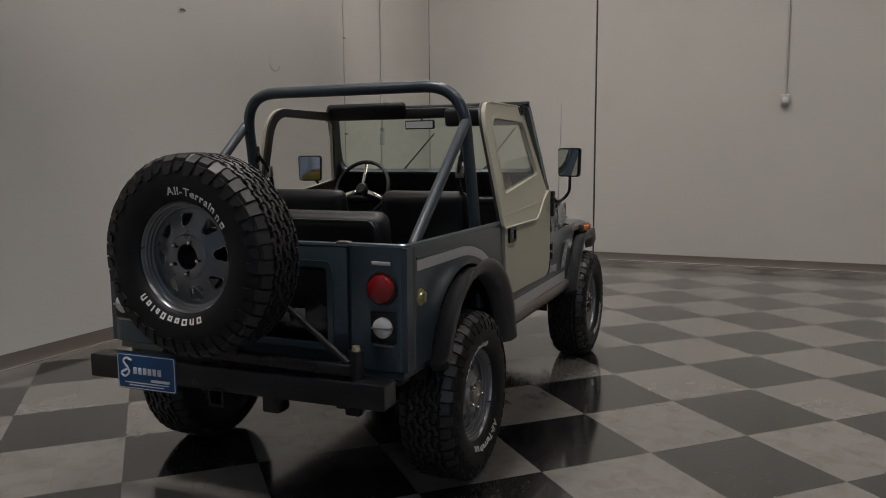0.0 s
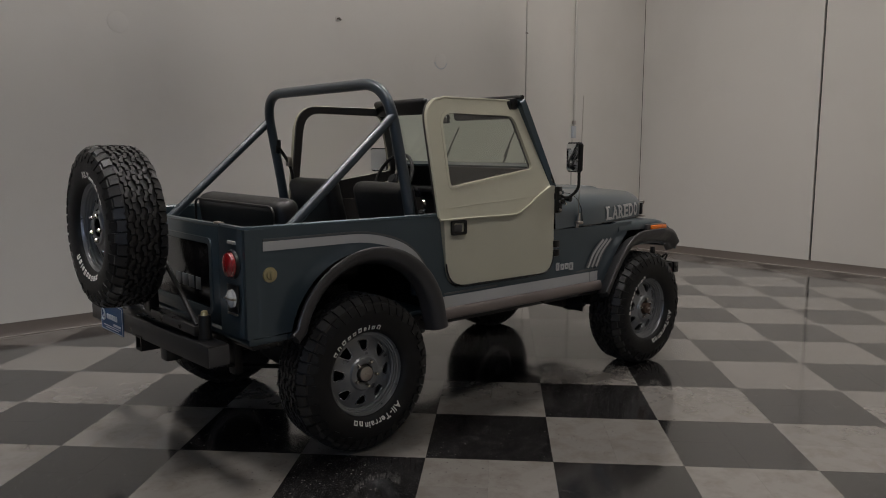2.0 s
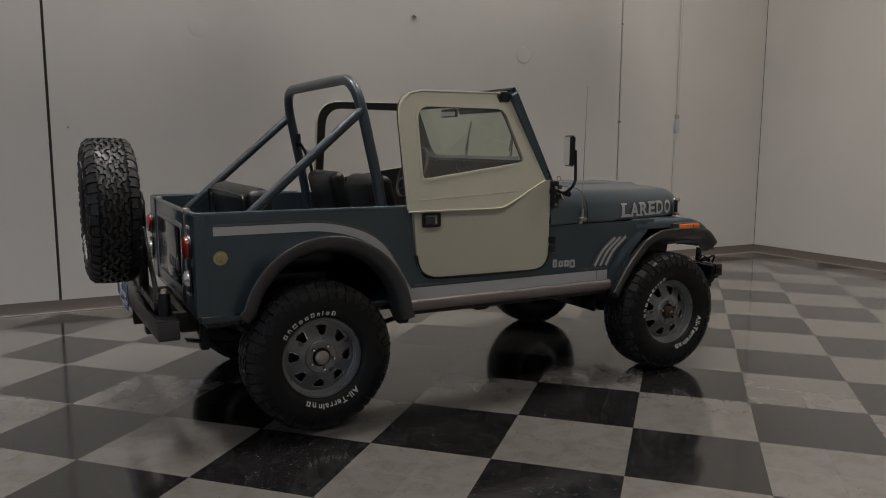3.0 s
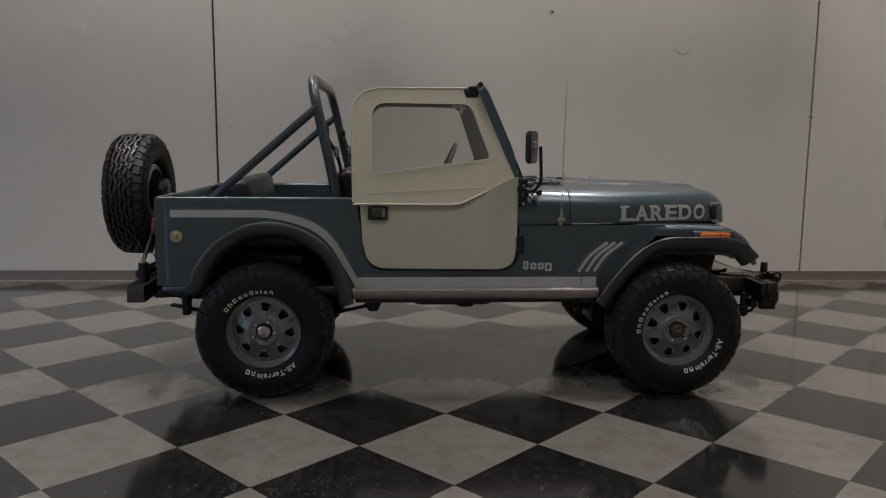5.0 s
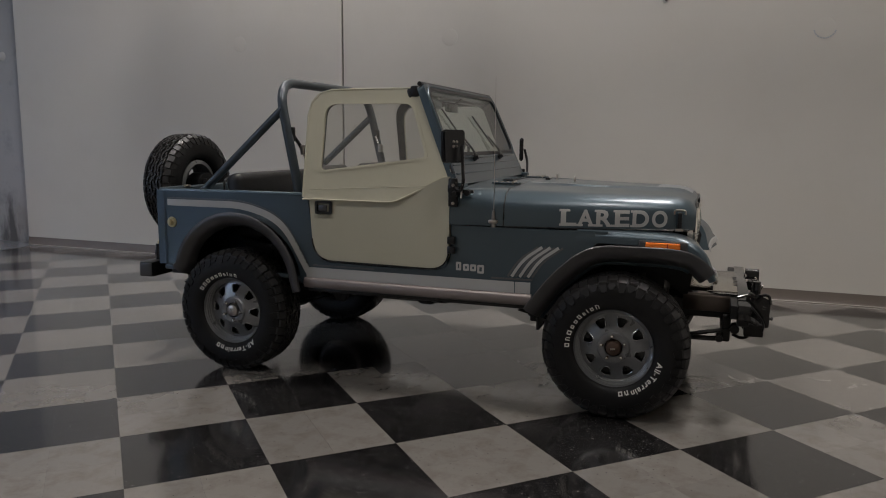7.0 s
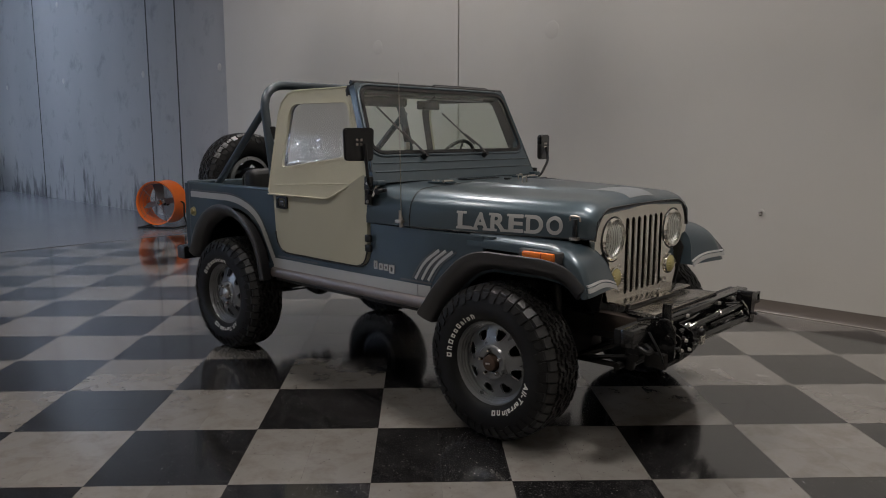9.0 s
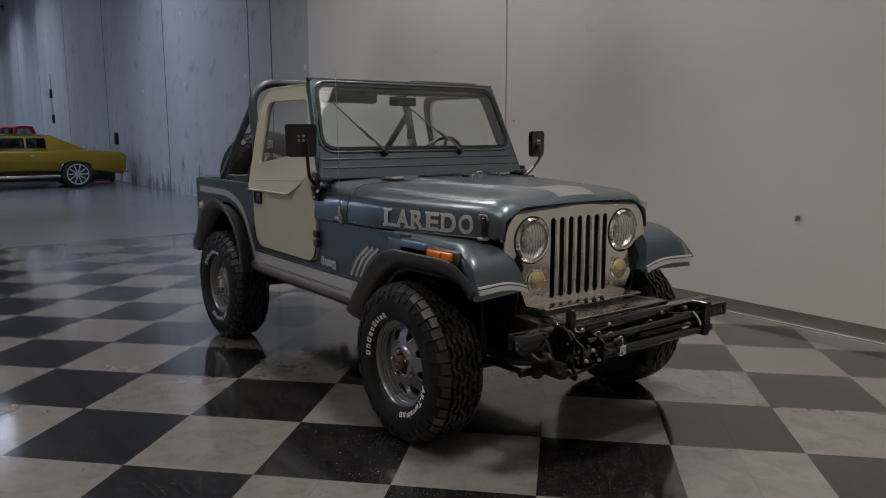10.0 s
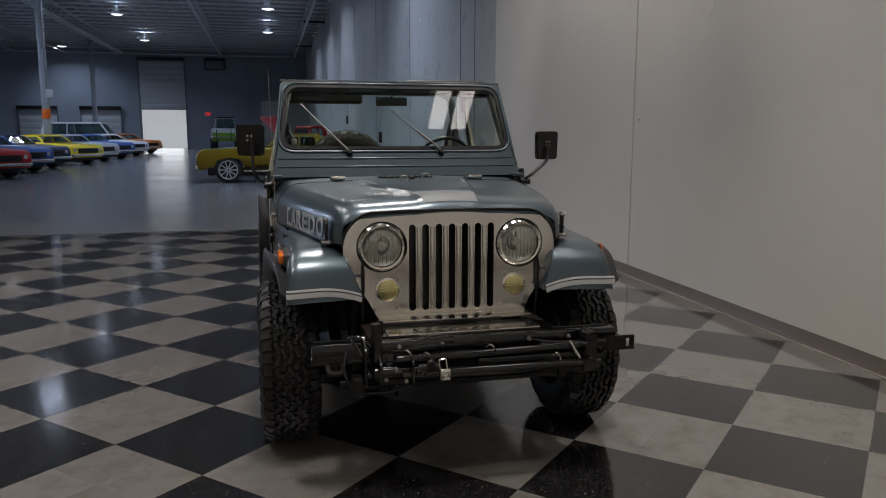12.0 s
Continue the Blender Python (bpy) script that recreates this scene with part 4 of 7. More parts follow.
for s in (-1, 1):
    hinge = part("hood_hinge", boxed((0.37, s * 0.40 - 0.035, 1.204), (0.53, s * 0.40 + 0.035, 1.214), 0.004), PAINT, jeep)
    part("hinge_pin", tube(bmesh.new(), [(0.50, s * 0.40 - 0.04, 1.216), (0.50, s * 0.40 + 0.04, 1.216)], 0.008, 8), DULL_CHROME, hinge)
    for k in range(3):
        part("bolt", revolve(bmesh.new(), [(0, 0.006), (0.007, 0.006), (0.009, 0)], 8, "z"), DULL_CHROME, hinge).location = (0.39 + 0.035 * k, s * 0.40, 1.214)
    # over-centre latch on the hood side
    lx = 1.448
    ly = hood_half(lx) + 0.006
    latch = part("hood_latch", boxed((lx - 0.011, min(s * ly, s * (ly + 0.016)), 1.00), (lx + 0.011, max(s * ly, s * (ly + 0.016)), 1.085), 0.004), BLACK_PAINT, jeep)
    part("latch_loop", tube(bmesh.new(), bent([(lx - 0.028, s * (ly + 0.008), 1.075), (lx - 0.028, s * (ly + 0.012), 1.098), (lx + 0.028, s * (ly + 0.012), 1.098), (lx + 0.028, s * (ly + 0.008), 1.075)], 0.012), 0.005, 6), DULL_CHROME, latch)
    part("latch_foot", boxed((lx - 0.02, min(s * (ly - 0.01), s * (ly + 0.03)), 0.984), (lx + 0.02, max(s * (ly - 0.01), s * (ly + 0.03)), 0.998), 0.003), DULL_CHROME, latch)
    # windshield prop stop near the cowl side
    part("cowl_bumper", tube(bmesh.new(), [(0.475, s * 0.752, 1.015), (0.475, s * 0.757, 1.075)], [0.012, 0.007], 8), DULL_CHROME, jeep, "small bright cowl catch")
    part("cowl_bumper", boxed((0.45, min(s * 0.745, s * 0.775), 1.005), (0.50, max(s * 0.745, s * 0.775), 1.025), 0.006), DULL_CHROME, jeep)
part("hood_loop", tube(bmesh.new(), bent([(0.66, 0.05, 1.205), (0.66, 0.05, 1.245), (0.66, 0.09, 1.245), (0.66, 0.09, 1.205)], 0.015), 0.004, 6), DULL_CHROME, jeep)
part("hood_loop", tube(bmesh.new(), bent([(0.80, -0.10, 1.205), (0.80, -0.10, 1.24), (0.80, -0.06, 1.24), (0.80, -0.06, 1.205)], 0.015), 0.004, 6), DULL_CHROME, jeep)
part("washer_jet", boxed((0.60, -0.015, 1.212), (0.63, 0.015, 1.226), 0.004), BLACK_PAINT, jeep)

# raised trim word along each hood side, letter by letter, with slab feet
def hood_side(x, z, lift):
    inset = 0.0 if z < 1.05 else 0.13 - 0.127 * math.cos(math.asin(min(1, (z - 1.05) / 0.135))) - 0.003
    return hood_half(x) - inset + lift


WORD_X, WORD_LONG, WORD_Z, WORD_HIGH = 0.838, 0.547, 1.003, 0.090
SLOTS = [("L", 0.0, 0.150, [(-0.10, 0.58, 1), (-0.10, 0.4, 0)]), ("A", 0.158, 0.315, [(-0.06, 0.34, 0), (0.66, 1.06, 0)]),
         ("R", 0.338, 0.490, [(-0.12, 0.4, 0), (0.64, 1.10, 0), (-0.12, 0.2, 1)]), ("E", 0.513, 0.650, [(-0.12, 0.2, 0), (-0.12, 0.2, 1)]),
         ("D", 0.677, 0.830, [(-0.12, 0.2, 0), (-0.12, 0.2, 1)]), ("O", 0.858, 1.0, [])]
for s in (-1, 1):
    word = None
    for letter, u0, u1, feet in SLOTS:
        def on_hood(u, w, lift):
            t = u0 + (u1 - u0) * u
            x = WORD_X + WORD_LONG * (t if s < 0 else 1 - t)
            z = WORD_Z + WORD_HIGH * w
            return Vector((x, s * hood_side(x, z, lift), z))
        glyph = lettering(letter, 1.0, 0.03)
        us, ws = [v.co.x for v in glyph.verts], [v.co.y for v in glyph.verts]
        bmesh.ops.triangulate(glyph, faces=glyph.faces)
        bmesh.ops.subdivide_edges(glyph, edges=[e for e in glyph.edges if e.calc_length() > 0.25], cuts=2)
        for v in glyph.verts:
            v.co = on_hood((v.co.x - min(us)) / (max(us) - min(us)), (v.co.y - min(ws)) / (max(ws) - min(ws)), 0.002)
        for v in bmesh.ops.extrude_face_region(glyph, geom=glyph.faces[:])["geom"]:
            if isinstance(v, bmesh.types.BMVert):
                v.co.y += s * 0.0015
        word = part("badge_letter", glyph, SILVER, hood, "silver block trim letter")
        for f0, f1, top in feet:
            w0, w1 = (0.87, 1.0) if top else (0.0, 0.13)
            bm = bmesh.new()
            cols = []
            for k in range(4):
                u = f0 + (f1 - f0) * k / 3
                cols.append([on_hood(u, w0, 0.0042), on_hood(u, w1, 0.0042), on_hood(u, w1, 0.001), on_hood(u, w0, 0.001)])
            loft(bm, cols, True, True)
            part("slab_foot", bm, SILVER, word)

# dark shut lines round the hood
for s in (-1, 1):
    line = [(x, s * (hood_half(x) - 0.0005), 0.9885) for x in [0.535 + 0.96 * k / 16 for k in range(17)]]
    part("shut_line", tube(bmesh.new(), line, 0.0045, 6), BLACK_PAINT, hood, "dark hood shut line")
part("shut_line", tube(bmesh.new(), [(0.5285, y, z - 0.0005) for _, y, z in hood_section(0.529, 0, 0.0, 0.2)], 0.004, 6), BLACK_PAINT, hood, "dark hood shut line")

# -- grille
def capsule(cy, z0, z1, r, n=7):
    return arc(cy, z1 - r, r, 0, 180, n) + arc(cy, z0 + r, r, 180, 360, n)


grille_half = [(0.345, 0.655), (0.375, 0.72), (0.42, 0.79), (0.475, 0.83), (0.488, 0.87), (0.488, 0.97)]
grille_outline = grille_half + arc(0.488 - 0.15, 0.968, 0.15, 8, 84, 9) + [(0.15, 1.122), (-0.15, 1.122)] + [(-y, z) for y, z in reversed(arc(0.488 - 0.15, 0.968, 0.15, 8, 84, 9))] + [(-y, z) for y, z in reversed(grille_half)]
slots = [capsule(0.0605 * (k - 3), 0.678, 1.068, 0.0155) for k in range(7)]
eyes = [circle2(s * 0.318, 0.972, 0.102, 32) for s in (-1, 1)]
bm = plate(bmesh.new(), grille_outline, slots + eyes, lambda y, z: (1.518, y, z), (-0.03, 0, 0))
grille = part("grille", bm, CHROME, jeep, "bright metal seven-slot grille")
for k in range(6):
    bar = tube(bmesh.new(), [(0, 0, 0.692), (0, 0, 1.056)], [0.0115, 0.0115], 12)
    part("grille_bar", moved(bar, Matrix.Translation((1.517, 0.0605 * (k - 2.5), 0)) @ Matrix.Diagonal((0.75, 1, 1, 1))), CHROME, grille)
rim_line = [(1.522, y, z + 0.004) for y, z in grille_outline[5:-5]]
part("hood_seal", tube(bmesh.new(), [(1.522, y * 1.012, z + 0.005) for _, y, z in rim_line], 0.006, 6), BLACK_PAINT, grille, "black rubber hood seal")
part("radiator", boxed((1.40, -0.33, 0.66), (1.46, 0.33, 1.12), 0.01), BLACK_PAINT, jeep)
for s in (-1, 1):
    lamp = part("headlamp", revolve(bmesh.new(), [(0.085, 0.0), (0.080, -0.012), (0.066, -0.034), (0.044, -0.052), (0.018, -0.062), (0.0, -0.064)], 40, "x"), REFLECTOR, jeep, "round sealed headlamp with a bright reflector")
    lamp.matrix_basis = pose(1.515, s * 0.318, 0.972) @ Matrix.Scale(1.05, 4)
    lens = part("lens", revolve(bmesh.new(), [(0.0, 0.026), (0.04, 0.023), (0.07, 0.014), (0.0845, 0.0)], 40, "x"), LAMP_GLASS, lamp, "clear ribbed lens")
    lens.visible_shadow = False
    part("bulb_shield", revolve(bmesh.new(), [(0.0, -0.012), (0.017, -0.014), (0.021, -0.022), (0.019, -0.036), (0.008, -0.050)], 20, "x"), DULL_CHROME, lamp, "bright bulb shield")
    part("bezel", revolve(bmesh.new(), [(0.082, 0.004), (0.085, 0.016), (0.093, 0.018), (0.102, 0.008), (0.102, 0.0)], 36, "x"), CHROME, lamp, "chrome bezel")
    part("bucket_shadow", revolve(bmesh.new(), [(0.101, 0.0045), (0.108, 0.004)], 36, "x"), BLACK_PAINT, lamp)
    for k in range(9):
        q = 0.0165 * (k - 4)
        h = math.sqrt(0.074 ** 2 - q ** 2)
        rib = [(float(np.interp(math.hypot(q, z), [0.0, 0.04, 0.07, 0.0845], [0.0262, 0.0232, 0.0142, 0.0])) + 0.0004, q, z) for z in [h * (-1 + 2 * i / 8) for i in range(9)]]
        rib = part("lens_rib", tube(bmesh.new(), rib, 0.0016, 5), LAMP_GLASS, lens)
        rib.visible_shadow = False
    lamp = part("turn_lamp", revolve(bmesh.new(), [(0.0, 0.030), (0.03, 0.027), (0.046, 0.016), (0.05, 0.0)], 28, "x"), YELLOW_LENS, jeep, "round pale yellow turn lamp")
    lamp.matrix_basis = pose(1.517, s * 0.294, 0.778)
    part("bezel", revolve(bmesh.new(), [(0.048, 0.012), (0.054, 0.01), (0.056, 0.0), (0.048, 0.0)], 28, "x"), CHROME, lamp)
    for k in range(5):
        h = math.sqrt(0.042 ** 2 - (0.014 * (k - 2)) ** 2)
        part("lens_rib", boxed((0.010, -h, 0.014 * (k - 2) - 0.001), (0.0285 - 0.004 * abs(k - 2), h, 0.014 * (k - 2) + 0.001), 0.0005), BRASS, lamp)
for s in (-1, 1):
    for z in (0.70, 0.83):
        part("bolt", revolve(bmesh.new(), [(0, 0.007), (0.008, 0.006), (0.010, 0)], 8, "x"), DULL_CHROME, grille).location = (1.519, s * 0.25, z)

# -- windshield frame: u across, v up the slope
WS0, WSU = Vector((0.272, 0, 1.21)), Vector((-0.394, 0, 0.919))
WSN = Vector((0.919, 0, 0.394))


def on_shield(u, v, out=0.0):
    return WS0 + WSU * v + WSN * out + Vector((0, u, 0))


frame_outline = rounded([(-0.755, 0.0), (0.755, 0.0), (0.735, 0.20), (0.688, 0.612), (-0.688, 0.612), (-0.735, 0.20)], [0, 0, 0, 0.03, 0.03, 0])
glass_outline = rounded([(-0.69, 0.19), (0.69, 0.19), (0.645, 0.572), (-0.645, 0.572)], [0.085, 0.085, 0.07, 0.07], 8)
seal_outer = rounded([(-0.709, 0.172), (0.709, 0.172), (0.662, 0.590), (-0.662, 0.590)], [0.10, 0.10, 0.085, 0.085], 8)
bm = plate(bmesh.new(), frame_outline, [glass_outline], lambda u, v: on_shield(u, v, 0.0), WSN * -0.045)
shield = part("windshield_frame", bm, PAINT, jeep, "blue folding windshield frame")
bm = plate(bmesh.new(), seal_outer, [glass_outline], lambda u, v: on_shield(u, v, 0.007), WSN * -0.012)
part("seal", bm, BLACK_PAINT, shield, "black rubber seal")
bead = rounded([(-0.722, 0.159), (0.722, 0.159), (0.673, 0.601), (-0.673, 0.601)], [0.11, 0.11, 0.095, 0.095], 8)
part("frame_bead", tube(bmesh.new(), [on_shield(u, v, 0.001) for u, v in bead + bead[:1]], 0.008, 8, False), PAINT, shield)
pane = part("pane", plate(bmesh.new(), glass_outline, [], lambda u, v: on_shield(u, v, -0.002), WSN * 0.0), WINDSHIELD, shield, "green-tinted windshield glass")
pane.visible_shadow = False
for c0, c1 in ((0.060, 0.068), (0.112, 0.120)):
    part("crease", boxed((-0.72, c0, -0.002), (0.72, c1, 0.0055), 0.002, Matrix(((0, -0.394, 0.919, 0.272), (1, 0, 0, 0), (0, 0.919, 0.394, 1.21), (0, 0, 0, 1)))), PAINT, shield)
part("inner_panel", plate(bmesh.new(), [(-0.72, -0.02), (0.72, -0.02), (0.70, 0.178), (-0.70, 0.178)], [], lambda u, v: on_shield(u, v, -0.046), WSN * -0.008), BLACK_PAINT, shield, "black inner frame panel")
part("header_strip", tube(bmesh.new(), [on_shield(-0.69, 0.62, -0.02), on_shield(0.69, 0.62, -0.02)], 0.014, 8), BLACK_PAINT, shield, "black header weatherstrip")
part("inner_header", boxed((-0.06, -0.67, 1.70), (0.0, 0.67, 1.765), 0.015), BLACK_PAINT, shield)
for s in (-1, 1):
    part("frame_hinge", boxed((0.225, s * 0.735 - 0.035, 1.20), (0.31, s * 0.735 + 0.035, 1.225), 0.006), PAINT, shield)
    arm = part("windshield_bracket", boxed((0.27, s * 0.752 - 0.010, 1.165), (0.36, s * 0.752 + 0.010, 1.185), 0.004), BLACK_PAINT, shield, "black windshield catch bracket")
    part("catch_knob", tube(bmesh.new(), [(0.335, s * 0.750, 1.175), (0.335, s * 0.800, 1.170)], [0.013, 0.017], 10), BLACK_PAINT, arm)
    part("catch_screw", tube(bmesh.new(), [(0.29, s * 0.755, 1.20), (0.30, s * 0.795, 1.14)], 0.006, 6), DULL_CHROME, arm)
    part("arm_clamp", tube(bmesh.new(), [(0.262, s * 0.778, 1.165), (0.262, s * 0.806, 1.160)], [0.020, 0.016], 10), BLACK_PAINT, arm)
    part("hinge_bracket", boxed((0.22, s * 0.775 - 0.012, 1.09), (0.275, s * 0.775 + 0.012, 1.25), 0.008), BLACK_PAINT, shield)
    for k in range(3):
        part("bolt", revolve(bmesh.new(), [(0, -0.008), (0.008, -0.007), (0.010, 0)] if s < 0 else [(0, 0.008), (0.008, 0.007), (0.010, 0)], 8, "y"), DULL_CHROME, shield).location = (0.25, s * 0.787, 1.11 + 0.05 * k)
# wipers: pivots low on the frame, blades leaning to the vehicle's right
for u0, u1, v1 in ((-0.30, -0.575, 0.46), (0.265, -0.03, 0.43)):
    arm = part("wiper_arm", tube(bmesh.new(), [on_shield(u0, 0.150, 0.022), on_shield(u0 - 0.05, 0.20, 0.03), on_shield((u0 + u1) / 2, (0.15 + v1) / 2, 0.022)], [0.009, 0.0065, 0.004], 6), WIPER, jeep, "thin wiper arm")
    part("pivot", tube(bmesh.new(), [on_shield(u0, 0.150, 0.0), on_shield(u0, 0.150, 0.034)], [0.022, 0.014], 12), BLACK_PAINT, arm)
    part("blade", tube(bmesh.new(), [on_shield(u0 + (u1 - u0) * 0.25, 0.15 + (v1 - 0.15) * 0.25, 0.012), on_shield(u1, v1, 0.012)], 0.005, 6), WIPER, arm)
# rear-view mirror and sun visors
part("inner_mirror", boxed((-0.045, -0.10, 1.635), (-0.025, 0.10, 1.69), 0.008), BLACK_PAINT, jeep, "black rear-view mirror")
part("mirror_stem", tube(bmesh.new(), [(-0.03, 0, 1.68), (0.03, 0, 1.72)], 0.006, 6), BLACK_PAINT, jeep)
part("mirror_face", boxed((-0.0475, -0.092, 1.642), (-0.046, 0.092, 1.683), 0.0), MIRROR, jeep)
for vy, vz, lean, half in ((0.36, 1.750, -25, 0.28), (-0.42, 1.700, -8, 0.24)):
    visor = box(bmesh.new(), (-0.024, -half, -0.055), (0.024, half, 0.055), 0.0235, None, 4)
    part("sun_visor", moved(visor, pose(-0.06, vy, vz, 0, lean, 0)), VINYL, jeep, "padded black sun visor")

# -- soft doors
lower_door = rounded([(-0.668, 1.12), (-0.642, 0.735), (0.22, 0.728), (0.222, 1.255), (0.19, 1.255), (-0.085, 1.12)], [0, 0.13, 0.12, 0, 0, 0], 6)
upper_door = rounded([(-0.705, 1.10), (-0.105, 1.10), (0.195, 1.245), (0.232, 1.265), (0.028, 1.752), (-0.712, 1.748)], [0.03, 0.04, 0.0, 0.02, 0.03, 0.15], 7)
window = rounded([(-0.600, 1.272), (0.065, 1.360), (-0.045, 1.662), (-0.600, 1.665)], [0.03, 0.03, 0.05, 0.08], 6)
window_trim = rounded([(-0.615, 1.255), (0.085, 1.348), (-0.032, 1.678), (-0.615, 1.682)], [0.04, 0.04, 0.06, 0.09], 6)


def door_y(z, s):
    return s * (0.773 - max(0.0, z - 1.1) * 0.20)


open_window = rounded([(-0.655, 1.205), (0.115, 1.315), (-0.020, 1.700), (-0.655, 1.705)], [0.04, 0.03, 0.05, 0.12], 6)
open_trim = rounded([(-0.668, 1.190), (0.135, 1.303), (-0.008, 1.714), (-0.668, 1.718)], [0.05, 0.04, 0.06, 0.13], 6)
zip_window, zip_trim = window, window_trim

for s in (-1, 1):
    window, window_trim = (zip_window, zip_trim) if s < 0 else (open_window, open_trim)
    label = "tan canvas soft door with a clear zip window"
    low = part("soft_door", plate(bmesh.new(), lower_door, [], lambda x, z: (x, s * 0.768, z), (0, -s * 0.03, 0)), TAN, jeep, label)
    part("inner_lining", plate(bmesh.new(), lower_door, [], lambda x, z: (x, s * 0.7365, z), (0, -s * 0.008, 0)), TAN_DARK, low, "dark inner door lining")
    up = plate(bmesh.new(), upper_door, [window], lambda x, z: (x, door_y(z, s) + s * 0.006, z), (0, -s * 0.016, 0))
    part("upper_panel", up, TAN, low, "tan canvas upper door panel")
    inner = plate(bmesh.new(), upper_door, [window], lambda x, z: (x, door_y(z, s) - s * 0.012, z), (0, -s * 0.014, 0))
    part("inner_frame", inner, TAN_DARK, low, "dark inner door frame")
    bm = plate(bmesh.new(), window_trim, [window], lambda x, z: (x, door_y(z, s) + s * 0.0095, z), (0, -s * 0.004, 0))
    part("window_hem", bm, TAN, low)
    pane = part("window_pane", plate(bmesh.new(), window, [], lambda x, z: (x, door_y(z, s), z), (0, 0, 0)), SOFT_WINDOW if s < 0 else OPEN_WINDOW, low, "clear soft plastic window")
    pane.visible_shadow = False
    hem = [(x, door_y(z, s) + s * 0.008, z) for x, z in [(-0.705, 1.102), (-0.11, 1.102), (0.20, 1.25)]]
    part("piping", tube(bmesh.new(), bent(hem, 0.04), 0.006, 6), TAN, low)
    hem = [(x, door_y(z, s) + s * 0.006, z) for x, z in [(-0.705, 1.115), (-0.712, 1.60), (-0.695, 1.675), (-0.64, 1.73), (-0.565, 1.748), (0.026, 1.752), (0.225, 1.28)]]
    part("piping", tube(bmesh.new(), hem, 0.006, 6), TAN, low)
    part("windshield_edge", tube(bmesh.new(), [(x, door_y(z, s) + s * 0.004, z) for x, z in [(-0.02, 1.756), (0.034, 1.75), (0.236, 1.27)]], 0.011, 6), BLACK_PAINT, low)
    for x0, z0, x1, z1 in ((-0.66, 1.16, 0.10, 1.20), ):
        part("stitch_seam", tube(bmesh.new(), [(x0, door_y(z0, s) + s * 0.0065, z0), (x1, door_y(z1, s) + s * 0.0065, z1)], 0.002, 5), TAN, low)
    edge = [(x, s * 0.770, z) for x, z in lower_door]
    part("door_edge", tube(bmesh.new(), edge[1:-3], 0.005, 6), BLACK_PAINT, low, "dark door seal edge")
    handle = part("door_handle", plate(bmesh.new(), rounded([(-0.622, 1.015), (-0.512, 1.015), (-0.512, 1.094), (-0.622, 1.094)], 0.014), [rounded([(-0.606, 1.03), (-0.527, 1.03), (-0.527, 1.08), (-0.606, 1.08)], 0.008)],
                                       lambda x, z: (x, s * 0.782, z), (0, -s * 0.012, 0)), BLACK_PAINT, low, "black recessed paddle handle")
    part("paddle", boxed((-0.602, min(s * 0.772, s * 0.778), 1.03), (-0.545, max(s * 0.772, s * 0.778), 1.07), 0.004), TRIM_BLACK, handle)
    for z in (0.825, 0.88, 1.17):
        part("door_hinge", boxed((0.215, min(s * 0.765, s * 0.785), z), (0.262, max(s * 0.765, s * 0.785), z + 0.042), 0.006), BLACK_PAINT, low)
    # outside mirror on a bent arm
    my = 0.865 if s < 0 else 0.955
    bm = tube(bmesh.new(), bent([(0.25, s * 0.775, 1.20), (0.30, s * 0.80, 1.175), (0.335, s * (my - 0.005), 1.23), (0.325, s * my, 1.43)] if s < 0 else
                                [(0.25, s * 0.775, 1.17), (0.28, s * 0.82, 1.20), (0.25, s * my, 1.30), (0.225, s * my, 1.39)], 0.07, 6), 0.0095, 8)
    arm = part("mirror_arm", bm, BLACK_PAINT, jeep)
    head = plate(bmesh.new(), rounded([(-0.080, -0.088), (0.080, -0.088), (0.086, 0.088), (-0.086, 0.088)], 0.022), [], lambda y, z: (0.03, y, z), (-0.03, 0, 0))
    bmesh.ops.bevel(head, geom=[e for e in head.edges if e.calc_face_angle(0) > 0.6], offset=0.008, segments=2, affect="EDGES")
    turn = pose(0.262 if s < 0 else 0.185, s * my, 1.425 if s < 0 else 1.39, 0, 0, -24 if s < 0 else 14)
    part("mirror_head", moved(head, turn), BLACK_PAINT, arm, "black square mirror housing")
    face = plate(bmesh.new(), rounded([(-0.072, -0.08), (0.072, -0.08), (0.077, 0.08), (-0.077, 0.08)], 0.018), [], lambda y, z: (-0.0015, y, z), (0, 0, 0))
    part("mirror_face", moved(face, turn), MIRROR, arm, "mirror glass")
    for k in range(4):
        part("bolt", moved(revolve(bmesh.new(), [(0, 0.008), (0.006, 0.007), (0.008, 0)], 8, "x"), turn @ pose(0.03, -0.012 + 0.024 * (k % 2), 0.0 + 0.024 * (k // 2))), DULL_CHROME, arm)

